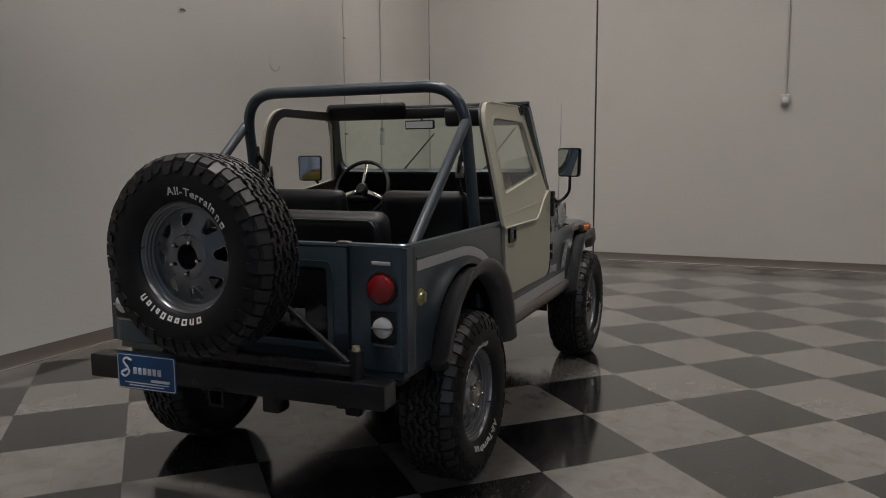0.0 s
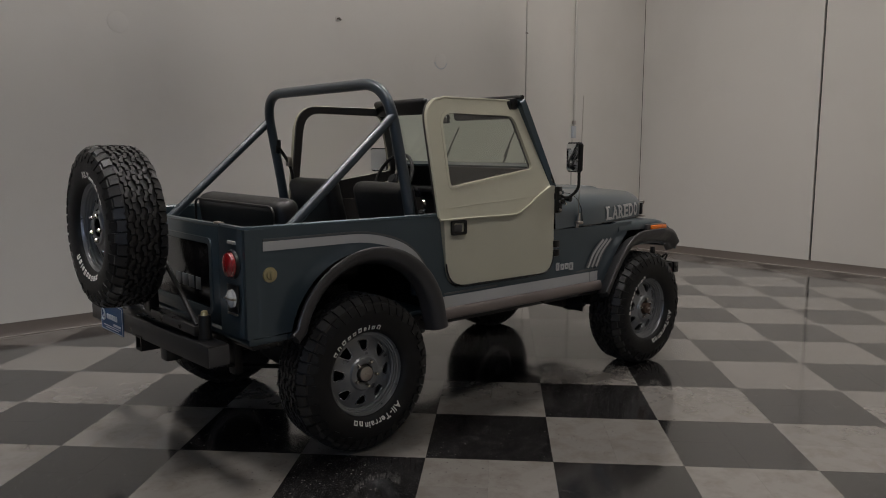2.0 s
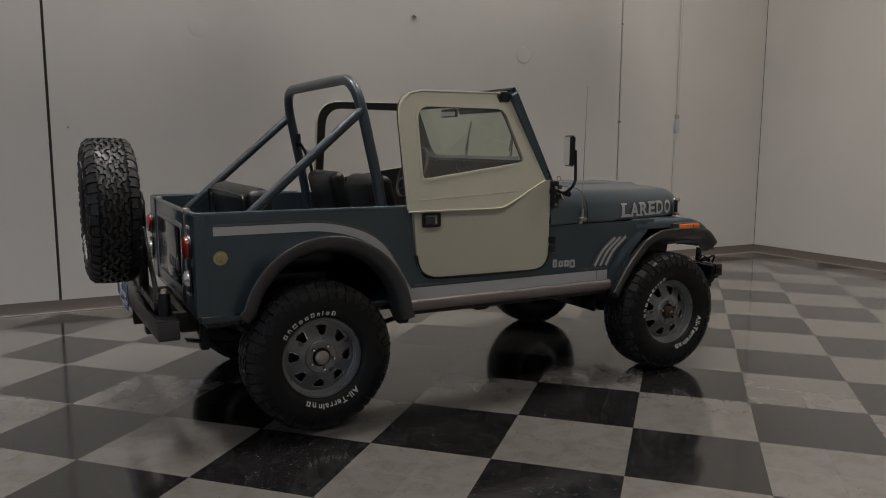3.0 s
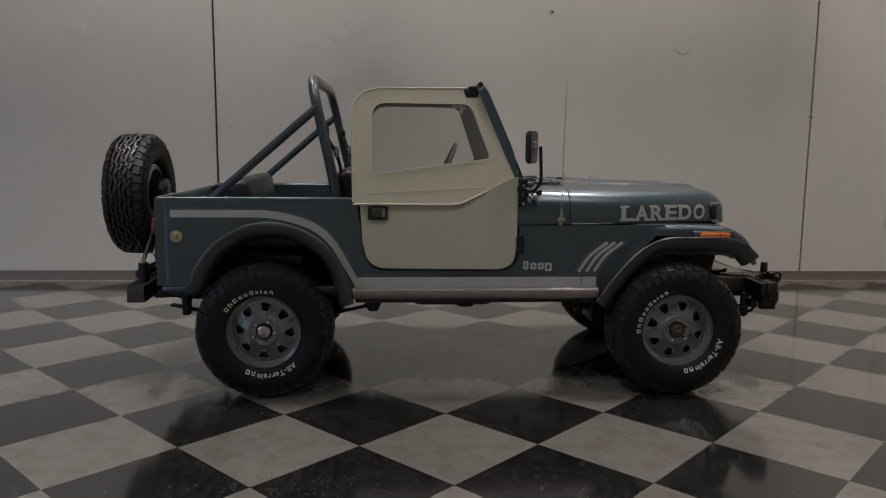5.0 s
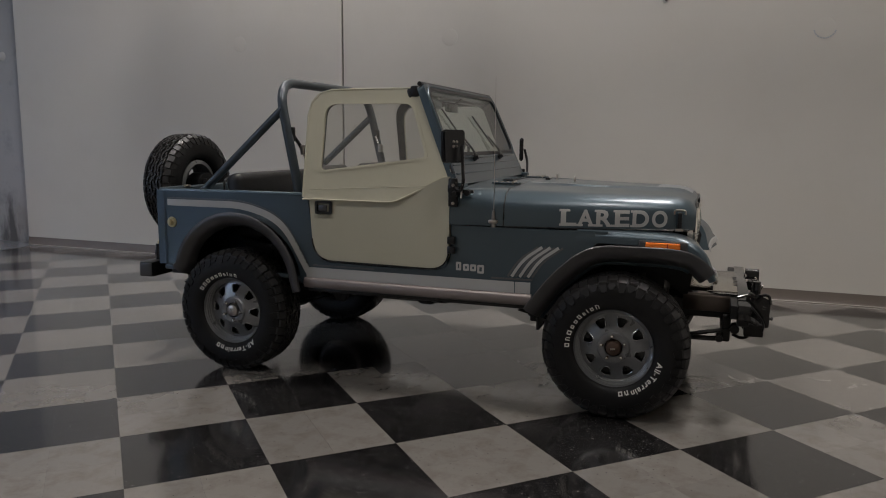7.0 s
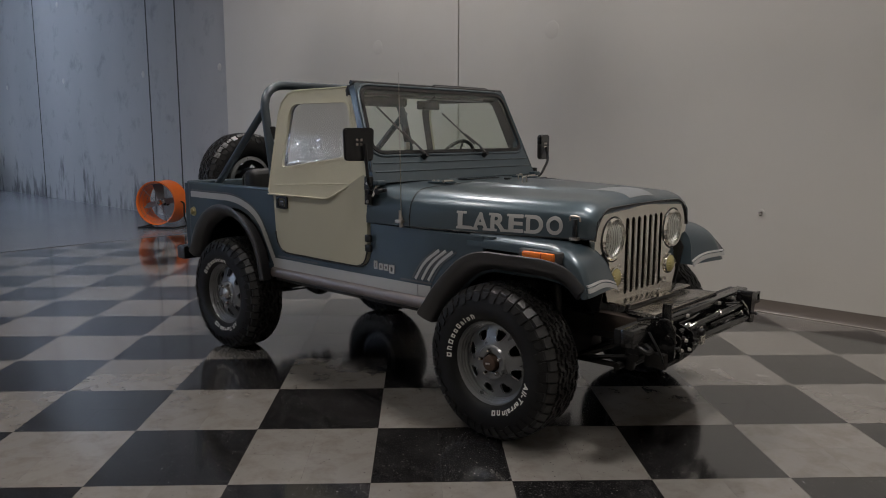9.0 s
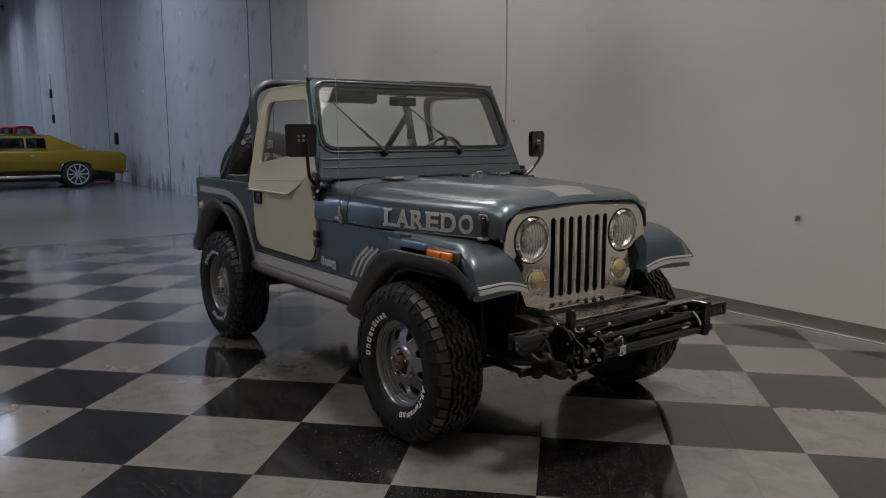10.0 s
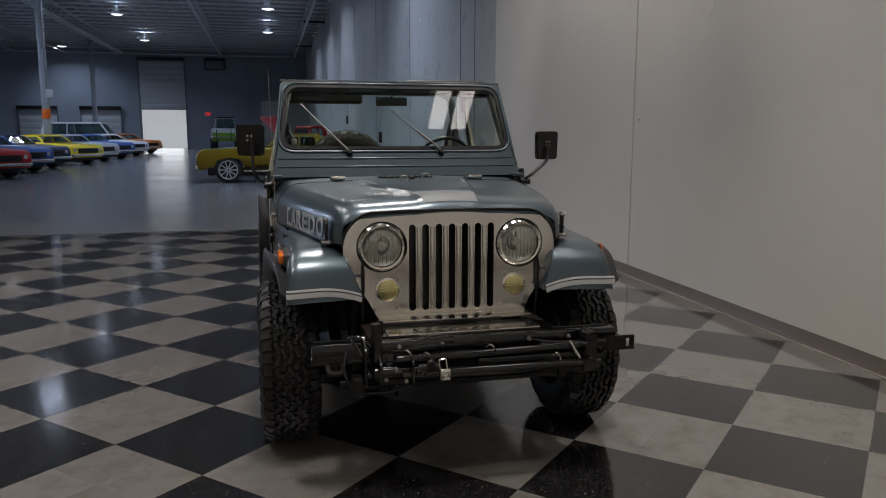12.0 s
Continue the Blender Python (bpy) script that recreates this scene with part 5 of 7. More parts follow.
# -- roll bar and belts
ROLL = surface("blue_tube_paint", (0.040, 0.053, 0.064), 0.36, 0.4, 0.12, 5, 0.06, coat=0.5, coat_rough=0.2)
hoop = bent([(-0.765, -0.655, 0.70), (-0.80, -0.655, 1.13), (-0.945, -0.642, 1.805), (-0.945, 0.618, 1.805), (-0.80, 0.655, 1.13), (-0.765, 0.655, 0.70)], 0.20, 9)
bar = part("roll_bar", tube(bmesh.new(), hoop, 0.0295, 14), ROLL, jeep, "dark blue tubular roll bar")
for s in (-1, 1):
    part("brace", tube(bmesh.new(), [(-0.905, s * 0.650, 1.642), (-1.64, s * 0.655, 1.005)], 0.025, 12), ROLL, bar)
    part("foot_plate", boxed((-1.70, s * 0.655 - 0.055, 1.0), (-1.58, s * 0.655 + 0.055, 1.008), 0.003), ROLL, bar)
    part("belt_anchor", boxed((-0.885, s * 0.625 - 0.02, 1.44), (-0.845, s * 0.625 + 0.02, 1.53), 0.008), BLACK_PAINT, bar)
    part("seat_belt", tube(bmesh.new(), bent([(-0.865, s * 0.605, 1.48), (-0.80, s * 0.56, 1.36), (-0.76, s * 0.60, 1.15), (-0.70, s * 0.60, 0.85)], 0.08), 0.011, 6), BLACK_PAINT, jeep, "black seat belt webbing")
    part("belt_buckle", boxed((-0.825, s * 0.575 - 0.02, 1.36), (-0.795, s * 0.575 + 0.02, 1.42), 0.005), DULL_CHROME, jeep)


# -- seats, dashboard, wheel
def cushion(lo, hi, r, m=None):
    bm = bmesh.new()
    box(bm, lo, hi, r, m, 4)
    return bm


for s in (-1, 1):
    seat = part("front_seat", cushion((-0.70, s * 0.36 - 0.24, 0.82), (-0.20, s * 0.36 + 0.24, 0.95), 0.045), VINYL, jeep, "black vinyl bucket seat")
    part("seat_back", cushion((-0.055, -0.245, 0.0), (0.055, 0.245, 0.43), 0.05, pose(-0.67, s * 0.36, 0.87, 0, -14, 0)), VINYL, seat)
    part("seat_frame", boxed((-0.66, s * 0.36 - 0.2, 0.63), (-0.26, s * 0.36 + 0.2, 0.82), 0.02), BLACK_PAINT, seat)
    for k in range(4):
        part("seam", tube(bmesh.new(), [(-0.645 + 0.0, s * 0.36 - 0.15 + 0.1 * k, 0.95), (-0.72, s * 0.36 - 0.15 + 0.1 * k, 1.24)], 0.004, 5), VINYL, seat)
bench = part("rear_bench", cushion((-1.40, -0.47, 0.78), (-0.98, 0.47, 0.92), 0.05), VINYL, jeep, "black vinyl rear bench seat")
part("bench_back", cushion((-0.07, -0.475, 0.0), (0.07, 0.475, 0.40), 0.055, pose(-1.36, 0, 0.83, 0, -9, 0)), VINYL, bench)
part("bench_frame", boxed((-1.38, -0.42, 0.63), (-1.02, 0.42, 0.78), 0.02), BLACK_PAINT, bench)
part("piping", tube(bmesh.new(), bent([(-1.49, -0.45, 0.9), (-1.495, -0.455, 1.19), (-1.495, 0.455, 1.19), (-1.49, 0.45, 0.9)], 0.05), 0.007, 6), VINYL, bench)
dash = part("dashboard", boxed((0.10, -0.70, 0.98), (0.225, 0.70, 1.19), 0.02), BLACK_PAINT, jeep, "black dashboard with a padded top")
part("dash_pad", cushion((0.07, -0.70, 1.165), (0.225, 0.70, 1.215), 0.02), VINYL, dash)
part("gauge", revolve(bmesh.new(), [(0, -0.012), (0.06, -0.012), (0.068, 0.0)], 24, "x"), CHROME, dash).location = (0.098, 0.36, 1.08)
wheel_m = pose(-0.13, 0.365, 1.265, 0, -66, 0)
ring = [(0.185 * math.cos(2 * math.pi * k / 36), 0.185 * math.sin(2 * math.pi * k / 36), 0.0) for k in range(37)]
steer = part("steering_wheel", moved(tube(bmesh.new(), ring, 0.0125, 8, False), wheel_m), VINYL, jeep, "black steering wheel with three bright spokes")
for a in (0, 110, 250):
    sp = boxed((0.03, -0.012, -0.006), (0.178, 0.012, 0.0), 0.003)
    part("spoke", moved(sp, wheel_m @ pose(0, 0, 0, 0, 0, a)), CHROME, steer, "bright metal spoke")
part("horn_pad", moved(revolve(bmesh.new(), [(0, 0.022), (0.03, 0.02), (0.042, 0.004), (0.03, -0.02), (0, -0.02)], 24, "z"), wheel_m), VINYL, steer)
part("column", tube(bmesh.new(), [wheel_m @ Vector((0, 0, -0.01)), wheel_m @ Vector((0, 0, -0.34))], 0.028, 10), BLACK_PAINT, steer)
part("gear_lever", tube(bmesh.new(), [(-0.05, 0.05, 0.64), (-0.10, 0.03, 0.85), (-0.17, 0.02, 1.05)], 0.009, 8), DULL_CHROME, jeep)
part("gear_knob", revolve(bmesh.new(), [(0, 0.025), (0.018, 0.018), (0.025, 0.0), (0.016, -0.02), (0, -0.025)], 14, "z"), BLACK_PAINT, jeep).location = (-0.17, 0.02, 1.06)

# -- aerial
aerial = part("aerial", tube(bmesh.new(), [(0.475, -0.748, 1.02), (0.48, -0.765, 1.80)], [0.0028, 0.0014], 6), DULL_CHROME, jeep, "thin whip aerial")
part("aerial_base", tube(bmesh.new(), [(0.472, -0.740, 0.985), (0.475, -0.750, 1.04)], [0.015, 0.008], 10), DULL_CHROME, aerial)

# -- wheels: axis along y, outer face towards -y
R_BASE, TREAD = 0.372, 0.0145


def tyre_radius(y):
    """Carcass radius across the tread and shoulder."""
    a = abs(y)
    if a < 0.10:
        return R_BASE - 0.004 * (a / 0.1) ** 2
    return R_BASE - 0.004 - (a - 0.10) * 0.55 - ((a - 0.10) ** 2) * 9.0


def tread_block(bm, a0, outline, h):
    """A rubber lug: outline in (angle, y), raised by h from the carcass."""
    low, top = [], []
    cx = sum(p[0] for p in outline) / len(outline)
    cy = sum(p[1] for p in outline) / len(outline)
    for a, y in outline:
        r = tyre_radius(y)
        low.append(bm.verts.new((math.cos(a0 + a) * (r - 0.003), y, math.sin(a0 + a) * (r - 0.003))))
        a2, y2 = cx + (a - cx) * 0.95, cy + (y - cy) * 0.95
        r2 = tyre_radius(y2) + h
        top.append(bm.verts.new((math.cos(a0 + a2) * r2, y2, math.sin(a0 + a2) * r2)))
    n = len(outline)
    for i in range(n):
        j = (i + 1) % n
        bm.faces.new((low[i], low[j], top[j], top[i]))
    bm.faces.new(top)


SLOT_EDGE = surface("worn_bright_slot_edge", (0.34, 0.345, 0.35), 0.25, 0.8, 0.2, 20, 0.08)


def make_wheel(hub_material, hub_out, capped=True):
    w = new("wheel_assembly")
    half = [(0.205, -0.092), (0.209, -0.110), (0.219, -0.125), (0.243, -0.1355), (0.275, -0.140), (0.312, -0.138), (0.335, -0.131), (0.347, -0.124), (tyre_radius(0.118), -0.118), (tyre_radius(0.10), -0.10), (tyre_radius(0.05), -0.05)]
    profile = half + [(tyre_radius(0), 0.0)] + [(r, -y) for r, y in reversed(half)]
    tyre = part("tyre", revolve(bmesh.new(), profile, 72), RUBBER, w, "all-terrain tyre with raised white lettering", 60)
    bm = bmesh.new()
    n = 44
    p = 2 * math.pi / n
    wear = random.Random(7)
    for k in range(n):
        a = k * p
        # interlocking hooked lugs in five rows, no two quite alike
        for yc, off, flip in ((-0.059, 0.0, 1), (-0.0295, 0.55, -1), (0.0, 0.12, 1), (0.0295, 0.62, -1), (0.059, 0.2, 1)):
            s = flip * (1 if k % 2 else -1)
            o = [(-0.46, -0.0125), (-0.12, -0.0150), (0.02, -0.0075), (0.16, -0.0015), (0.47, -0.0040), (0.44, 0.0130), (0.10, 0.0150), (-0.03, 0.0085), (-0.17, 0.0020), (-0.47, 0.0045)]
            o = [((q[0] + wear.uniform(-0.03, 0.03)) * p, yc + s * (q[1] + wear.uniform(-0.0012, 0.0012))) for q in o]
            tread_block(bm, a + off * p, o if s > 0 else o[::-1], TREAD)
        # shoulder lugs, alternating long and short, each with its notch
        for side in (-1, 1):
            long = 0.130 if k % 2 else 0.120
            o = [(-0.44, 0.080), (-0.06, 0.084), (0.0, 0.094), (0.06, 0.084), (0.42, 0.078), (0.46, 0.10), (0.43, long), (-0.43, long), (-0.46, 0.10)]
            o = [(q[0] * p, side * q[1]) for q in o]
            tread_block(bm, a + (0.25 if side < 0 else 0.75) * p, o if side > 0 else o[::-1], TREAD * 0.95)
    def wall_y(r):
        side = [(rr, yy) for rr, yy in half if 0.2 < rr < 0.36]
        return float(np.interp(r, [q[0] for q in side], [q[1] for q in side]))

    part("tread", bm, TREAD_RUBBER, tyre, "", 30)
    bm = bmesh.new()
    # stepped lugs running from the shoulder down the sidewall
    long_lug = [(-0.40, 0.354), (-0.43, 0.332), (-0.37, 0.327), (-0.34, 0.309), (0.30, 0.304), (0.34, 0.322), (0.42, 0.330), (0.40, 0.354)]
    short_lug = [(-0.40, 0.354), (-0.42, 0.338), (-0.22, 0.335), (-0.20, 0.322), (0.33, 0.319), (0.36, 0.334), (0.43, 0.338), (0.40, 0.354)]
    for k in range(n):
        for side in (-1, 1):
            a0 = (k + (0.25 if side < 0 else 0.75)) * p
            outline = long_lug if k % 2 else short_lug
            low, top = [], []
            for q, r in outline:
                for ring, ang, rr, out in ((low, q * p, r, -0.003), (top, q * p * 0.92, 0.332 + (r - 0.332) * 0.93, 0.0065)):
                    ring.append(bm.verts.new((math.cos(a0 + ang) * rr, side * (-wall_y(rr) + out), math.sin(a0 + ang) * rr)))
            for i in range(len(outline)):
                j = (i + 1) % len(outline)
                bm.faces.new((low[i], low[j], top[j], top[i]))
            bm.faces.new(top)
    part("side_lug_ring", bm, RUBBER, tyre, "", 30)["kind"] = "stuff"

    # lettering: words set clockwise round the outer sidewall
    bm = bmesh.new()
    word = "All-Terrain"
    a = radians(18)
    for ch in word:
        glyph = lettering(ch, 0.041, 0.0006)
        xs = [v.co.x for v in glyph.verts] or [0]
        width = max(xs) - min(xs) + 0.0065
        x0 = min(xs)
        a += width / 2 / 0.243
        for f in bmesh.ops.extrude_face_region(glyph, geom=glyph.faces[:])["geom"]:
            if isinstance(f, bmesh.types.BMVert):
                f.co.z += 0.0022
        for v in glyph.verts:
            v.co.x = (v.co.x - x0 - (width - 0.006) / 2) * 1.05
        # local x clockwise, local y outward, z away from the tyre
        m = Matrix.Rotation(a, 4, "Y") @ pose(0.222, 0, 0, 0, 0, 5) @ pose(-0.222, 0, 0) @ Matrix(((0, 1, 0, 0.222), (0, 0, -1, -0.1372), (-1, 0, 0, 0), (0, 0, 0, 1)))
        high = {v for v in glyph.verts if v.co.z > 0.001}
        bmesh.ops.transform(glyph, matrix=m, verts=glyph.verts)
        for v in glyph.verts:
            v.co.y = wall_y(math.hypot(v.co.x, v.co.z)) - (0.0032 if v in high else -0.001)
        data = bpy.data.meshes.new("tmp")
        glyph.to_mesh(data)
        glyph.free()
        bm.from_mesh(data)
        bpy.data.meshes.remove(data)
        a += width / 2 / 0.243
    part("lettering", bm, WHITE_LETTER, tyre, "raised white lettering")["kind"] = "stuff"
    bm = bmesh.new()

    def arc_bar(a0, a1, r0, r1):
        rows = []
        for k in range(4):
            t = a0 + (a1 - a0) * k / 3
            c, s = math.cos(t), -math.sin(t)
            rows.append([(r0 * c, wall_y(r0) + 0.001, r0 * s), (r1 * c, wall_y(r1) + 0.001, r1 * s), (r1 * c, wall_y(r1) - 0.003, r1 * s), (r0 * c, wall_y(r0) - 0.003, r0 * s)])
        loft(bm, rows, True, True)

    def open_block(a0, a1, r0, r1, kind):
        """A plain block with a hollow, its strokes about 5 mm."""
        t, h = 0.0052 / 0.23, 0.0052
        arc_bar(a0, a0 + t, r0, r1)
        if kind:
            arc_bar(a1 - t, a1, r0, r1 if kind > 1 else r1 - 0.004)
            arc_bar(a0 + t, a1 - t, r1 - h, r1)
        if kind > 1:
            arc_bar(a0 + t, a1 - t, r0, r0 + h)

    a += 0.05
    for wdt, kind in ((0.10, 1), (0.11, 2)):
        open_block(a, a + wdt * 0.8, 0.226, 0.249, kind)
        a += wdt + 0.03
    # maker's name as plain hollow blocks across the upper left
    a = radians(186)
    for wdt, tall, kind in ((0.11, 1, 2), (0.10, 1, 1), (0.12, 1, 2), (0.10, 0.78, 2), (0.10, 0.78, 2), (0.10, 1, 2), (0.075, 0.78, 1), (0.045, 1, 0), (0.09, 0.78, 2), (0.10, 1, 1)):
        open_block(a, a + wdt * 0.8, 0.226, 0.226 + 0.023 * tall, kind)
        a += wdt + 0.040
    part("maker_block_ring", bm, WHITE_LETTER, tyre, "raised white maker blocks")["kind"] = "stuff"
    # rim
    rim = part("rim", revolve(bmesh.new(), [(0.150, 0.11), (0.178, 0.10), (0.180, -0.02), (0.168, -0.046), (0.169, -0.062), (0.174, -0.066), (0.175, -0.076), (0.180, -0.079), (0.181, -0.088), (0.187, -0.091), (0.190, -0.102), (0.198, -0.112), (0.206, -0.114), (0.205, -0.106), (0.190, -0.088)], 64), STEEL_WHEEL, w, "grey slotted steel wheel", 30)
    rim.scale = (1.08, 1.0, 1.08)
    holes = []
    for k in range(8):
        a = 2 * math.pi * (k + 0.5) / 8
        pts = [(0.108, -0.014), (0.147, -0.029), (0.153, 0.0), (0.147, 0.029), (0.108, 0.014), (0.103, 0.0)]
        pts = rounded(pts, 0.009, 3)
        holes.append([(x * math.cos(a) - y * math.sin(a), x * math.sin(a) + y * math.cos(a)) for x, y in pts])

    def dish(u, v):
        r = math.hypot(u, v)
        t = min(max((r - 0.08) / 0.095, 0), 1)
        return (u, -0.082 + 0.034 * t * t * (3 - 2 * t), v)

    bm = plate(bmesh.new(), circle2(0, 0, 0.176, 48), holes + [circle2(0, 0, 0.080, 32)], dish, (0, 0.008, 0))
    part("slotted_disc", bm, STEEL_WHEEL, rim, "", 50)
    for hole in holes:
        lip = [Vector(dish(u, v)) + Vector((0, -0.0005, 0)) for u, v in hole + hole[:1]]
        part("slot_lip", tube(bmesh.new(), lip, 0.0024, 5, False), SLOT_EDGE, rim)
    part("hub_face", revolve(bmesh.new(), [(0.081, -0.082), (0.074, -0.092), (0.060, -0.094), (0.046, -0.090), (0.043, -0.085)], 32), STEEL_WHEEL, rim)
    for k in range(5):
        a = 2 * math.pi * k / 5 + 0.3
        nut = revolve(bmesh.new(), [(0, -0.022), (0.006, -0.020), (0.010, -0.010), (0.011, 0.0)], 8)
        part("lug_nut", moved(nut, pose(0.058 * math.cos(a), -0.092, 0.058 * math.sin(a))), CHROME, rim)
    out = hub_out
    if not capped:
        part("hub_bore", revolve(bmesh.new(), [(0, -0.03), (0.043, -0.03), (0.044, -0.088)], 24), BLACK_PAINT, rim, "dark open hub bore")
        return w
    part("hub_cap", revolve(bmesh.new(), [(0, -0.088 - out), (0.022, -0.087 - out), (0.034, -0.080 - out), (0.040, -0.07), (0.042, -0.04)], 28), hub_material, rim, "hub centre")
    part("hub_dial", boxed((-0.012, -0.093 - out, -0.004), (0.012, -0.086 - out, 0.004), 0.002), DULL_CHROME, rim)
    part("brake_drum", revolve(bmesh.new(), [(0, -0.025), (0.150, -0.025), (0.166, -0.012), (0.166, 0.10), (0, 0.11)], 32), BLACK_PAINT, rim)
    valve = tube(bmesh.new(), [(0.186, -0.09, 0.0), (0.178, -0.115, 0.0)], 0.003, 6)
    part("valve", valve, BLACK_PAINT, rim)
    return w


WHEEL_Z = 0.383
proto_rear = make_wheel(DULL_CHROME, 0.022)
proto_front = make_wheel(RUST, 0.030)
proto_spare = make_wheel(RUST, 0.0, False)
for proto, x, s, spin in ((proto_rear, -1.208, -1, 26), (proto_rear, -1.208, 1, 140), (proto_front, 1.158, -1, -8), (proto_front, 1.158, 1, 75)):
    m = pose(x, s * (0.716 if x < 0 else 0.726), WHEEL_Z, 0, 0, 0 if s < 0 else 180) @ Matrix.Diagonal((1, 0.95, 1, 1)) @ Matrix.Rotation(radians(spin), 4, "Y")
    w = copy_thing(proto, m)
    w.name = "wheel"
    w.parent = jeep
    w["label"] = "steel wheel with an all-terrain tyre"
m = pose(-2.105, -0.045, 1.106, 0, 0, -90) @ Matrix.Diagonal((0.99, 0.90, 0.99, 1)) @ Matrix.Rotation(radians(-118), 4, "Y")
spare = copy_thing(proto_spare, m)
spare.name = "spare_wheel"
spare.parent = jeep
spare["label"] = "spare wheel with an all-terrain tyre"
for proto in (proto_rear, proto_front, proto_spare):
    for o in [*proto.children_recursive, proto]:
        bpy.data.objects.remove(o)

# -- rear bumper, spare carrier and hanging plate
bumper = part("rear_bumper", boxed((-0.05, -0.697, -0.05), (0.05, 0.697, 0.05), 0.008, pose(-1.955, -0.045, 0.588, 0, 0, 2.2)), BLACK_PAINT, jeep, "black square-tube rear bumper")
part("end_cap", boxed((-0.047, -0.700, -0.042), (0.047, -0.695, 0.042), 0.001, pose(-1.955, -0.045, 0.588, 0, 0, 2.2)), TRIM_BLACK, bumper)
part("hitch_receiver", plate(bmesh.new(), rounded([(-0.038, -0.038), (0.038, -0.038), (0.038, 0.038), (-0.038, 0.038)], 0.006), [rounded([(-0.027, -0.027), (0.027, -0.027), (0.027, 0.027), (-0.027, 0.027)], 0.004)],
                             lambda y, z: (-2.01, y + 0.0, z + 0.515), (0.16, 0, 0)), DARK_STEEL, bumper, "rusty square tow receiver")
part("tow_bracket", boxed((-1.98, -0.28, 0.47), (-1.90, -0.20, 0.56), 0.01), BLACK_PAINT, bumper)
carrier = part("spare_carrier", tube(bmesh.new(), [(-1.925, -0.60, 0.63), (-1.925, -0.60, 0.745)], [0.030, 0.028], 12), BLACK_PAINT, jeep, "black swing-out spare wheel carrier")
part("post_cap", revolve(bmesh.new(), [(0, 0.022), (0.014, 0.018), (0.017, 0.0)], 12, "z"), BRASS, carrier).location = (-1.925, -0.60, 0.745)
part("swing_arm", boxed((-1.975, -0.60, 0.655), (-1.925, 0.30, 0.70), 0.008), BLACK_PAINT, carrier)
part("upright", boxed((-1.98, -0.09, 0.68), (-1.93, -0.01, 1.16), 0.008), BLACK_PAINT, carrier)
part("diagonal", tube(bmesh.new(), [(-1.95, -0.58, 0.70), (-1.955, -0.15, 1.02)], 0.012, 8), DARK_STEEL, carrier)
part("diagonal", tube(bmesh.new(), [(-1.95, 0.28, 0.69), (-1.955, -0.05, 1.02)], 0.012, 8), DARK_STEEL, carrier)
part("mount_plate", revolve(bmesh.new(), [(0, 0.05), (0.10, 0.05), (0.10, -0.06), (0, -0.06)], 20, "x"), BLACK_PAINT, carrier).location = (-1.99, -0.045, 1.104)
plate_m = pose(-2.022, 0.345, 0.582, 0, 0, 2.2)
sign = part("dealer_plate", moved(plate(bmesh.new(), rounded([(-0.152, -0.076), (0.152, -0.076), (0.152, 0.076), (-0.152, 0.076)], 0.012), [], lambda y, z: (0, y, z), (0.003, 0, 0)), plate_m), SIGN_BLUE, jeep, "blue dealer plate with white print")
bm = plate(bmesh.new(), rounded([(-0.148, -0.072), (0.148, -0.072), (0.148, 0.072), (-0.148, 0.072)], 0.010), [rounded([(-0.145, -0.069), (0.145, -0.069), (0.145, 0.069), (-0.145, 0.069)], 0.009)], lambda y, z: (-0.002, y, z), (-0.001, 0, 0))
part("plate_border", moved(bm, plate_m), SIGN_WHITE, sign)
bm = bmesh.new()
swoosh = [(0.060, 0.040), (0.085, 0.050), (0.100, 0.035), (0.080, 0.015), (0.070, -0.005), (0.095, -0.022), (0.112, -0.008), (0.085, 0.006)]
tube(bm, [(-0.003, p.x, p.y) for p in bent([Vector((u, v, 0)) for u, v in swoosh], 0.012, 4)], 0.0042, 6)
for k in range(6):
    box(bm, (-0.004, 0.040 - 0.021 * k, -0.008), (-0.001, 0.055 - 0.021 * k, 0.016), 0.0012)
box(bm, (-0.004, -0.10, -0.032), (-0.001, -0.02, -0.022), 0.001)
part("plate_mark", moved(bm, plate_m @ Matrix.Diagonal((1, 1.2, 1.2, 1))), SIGN_WHITE, sign, "white plain mark shapes")
bm = bmesh.new()
for zz, hw in ((-0.047, 0.115), (-0.058, 0.09)):
    box(bm, (-0.003, -hw, zz - 0.002), (-0.001, hw, zz + 0.002), 0.0)
part("plate_print", moved(bm, plate_m), SIGN_WHITE, sign)

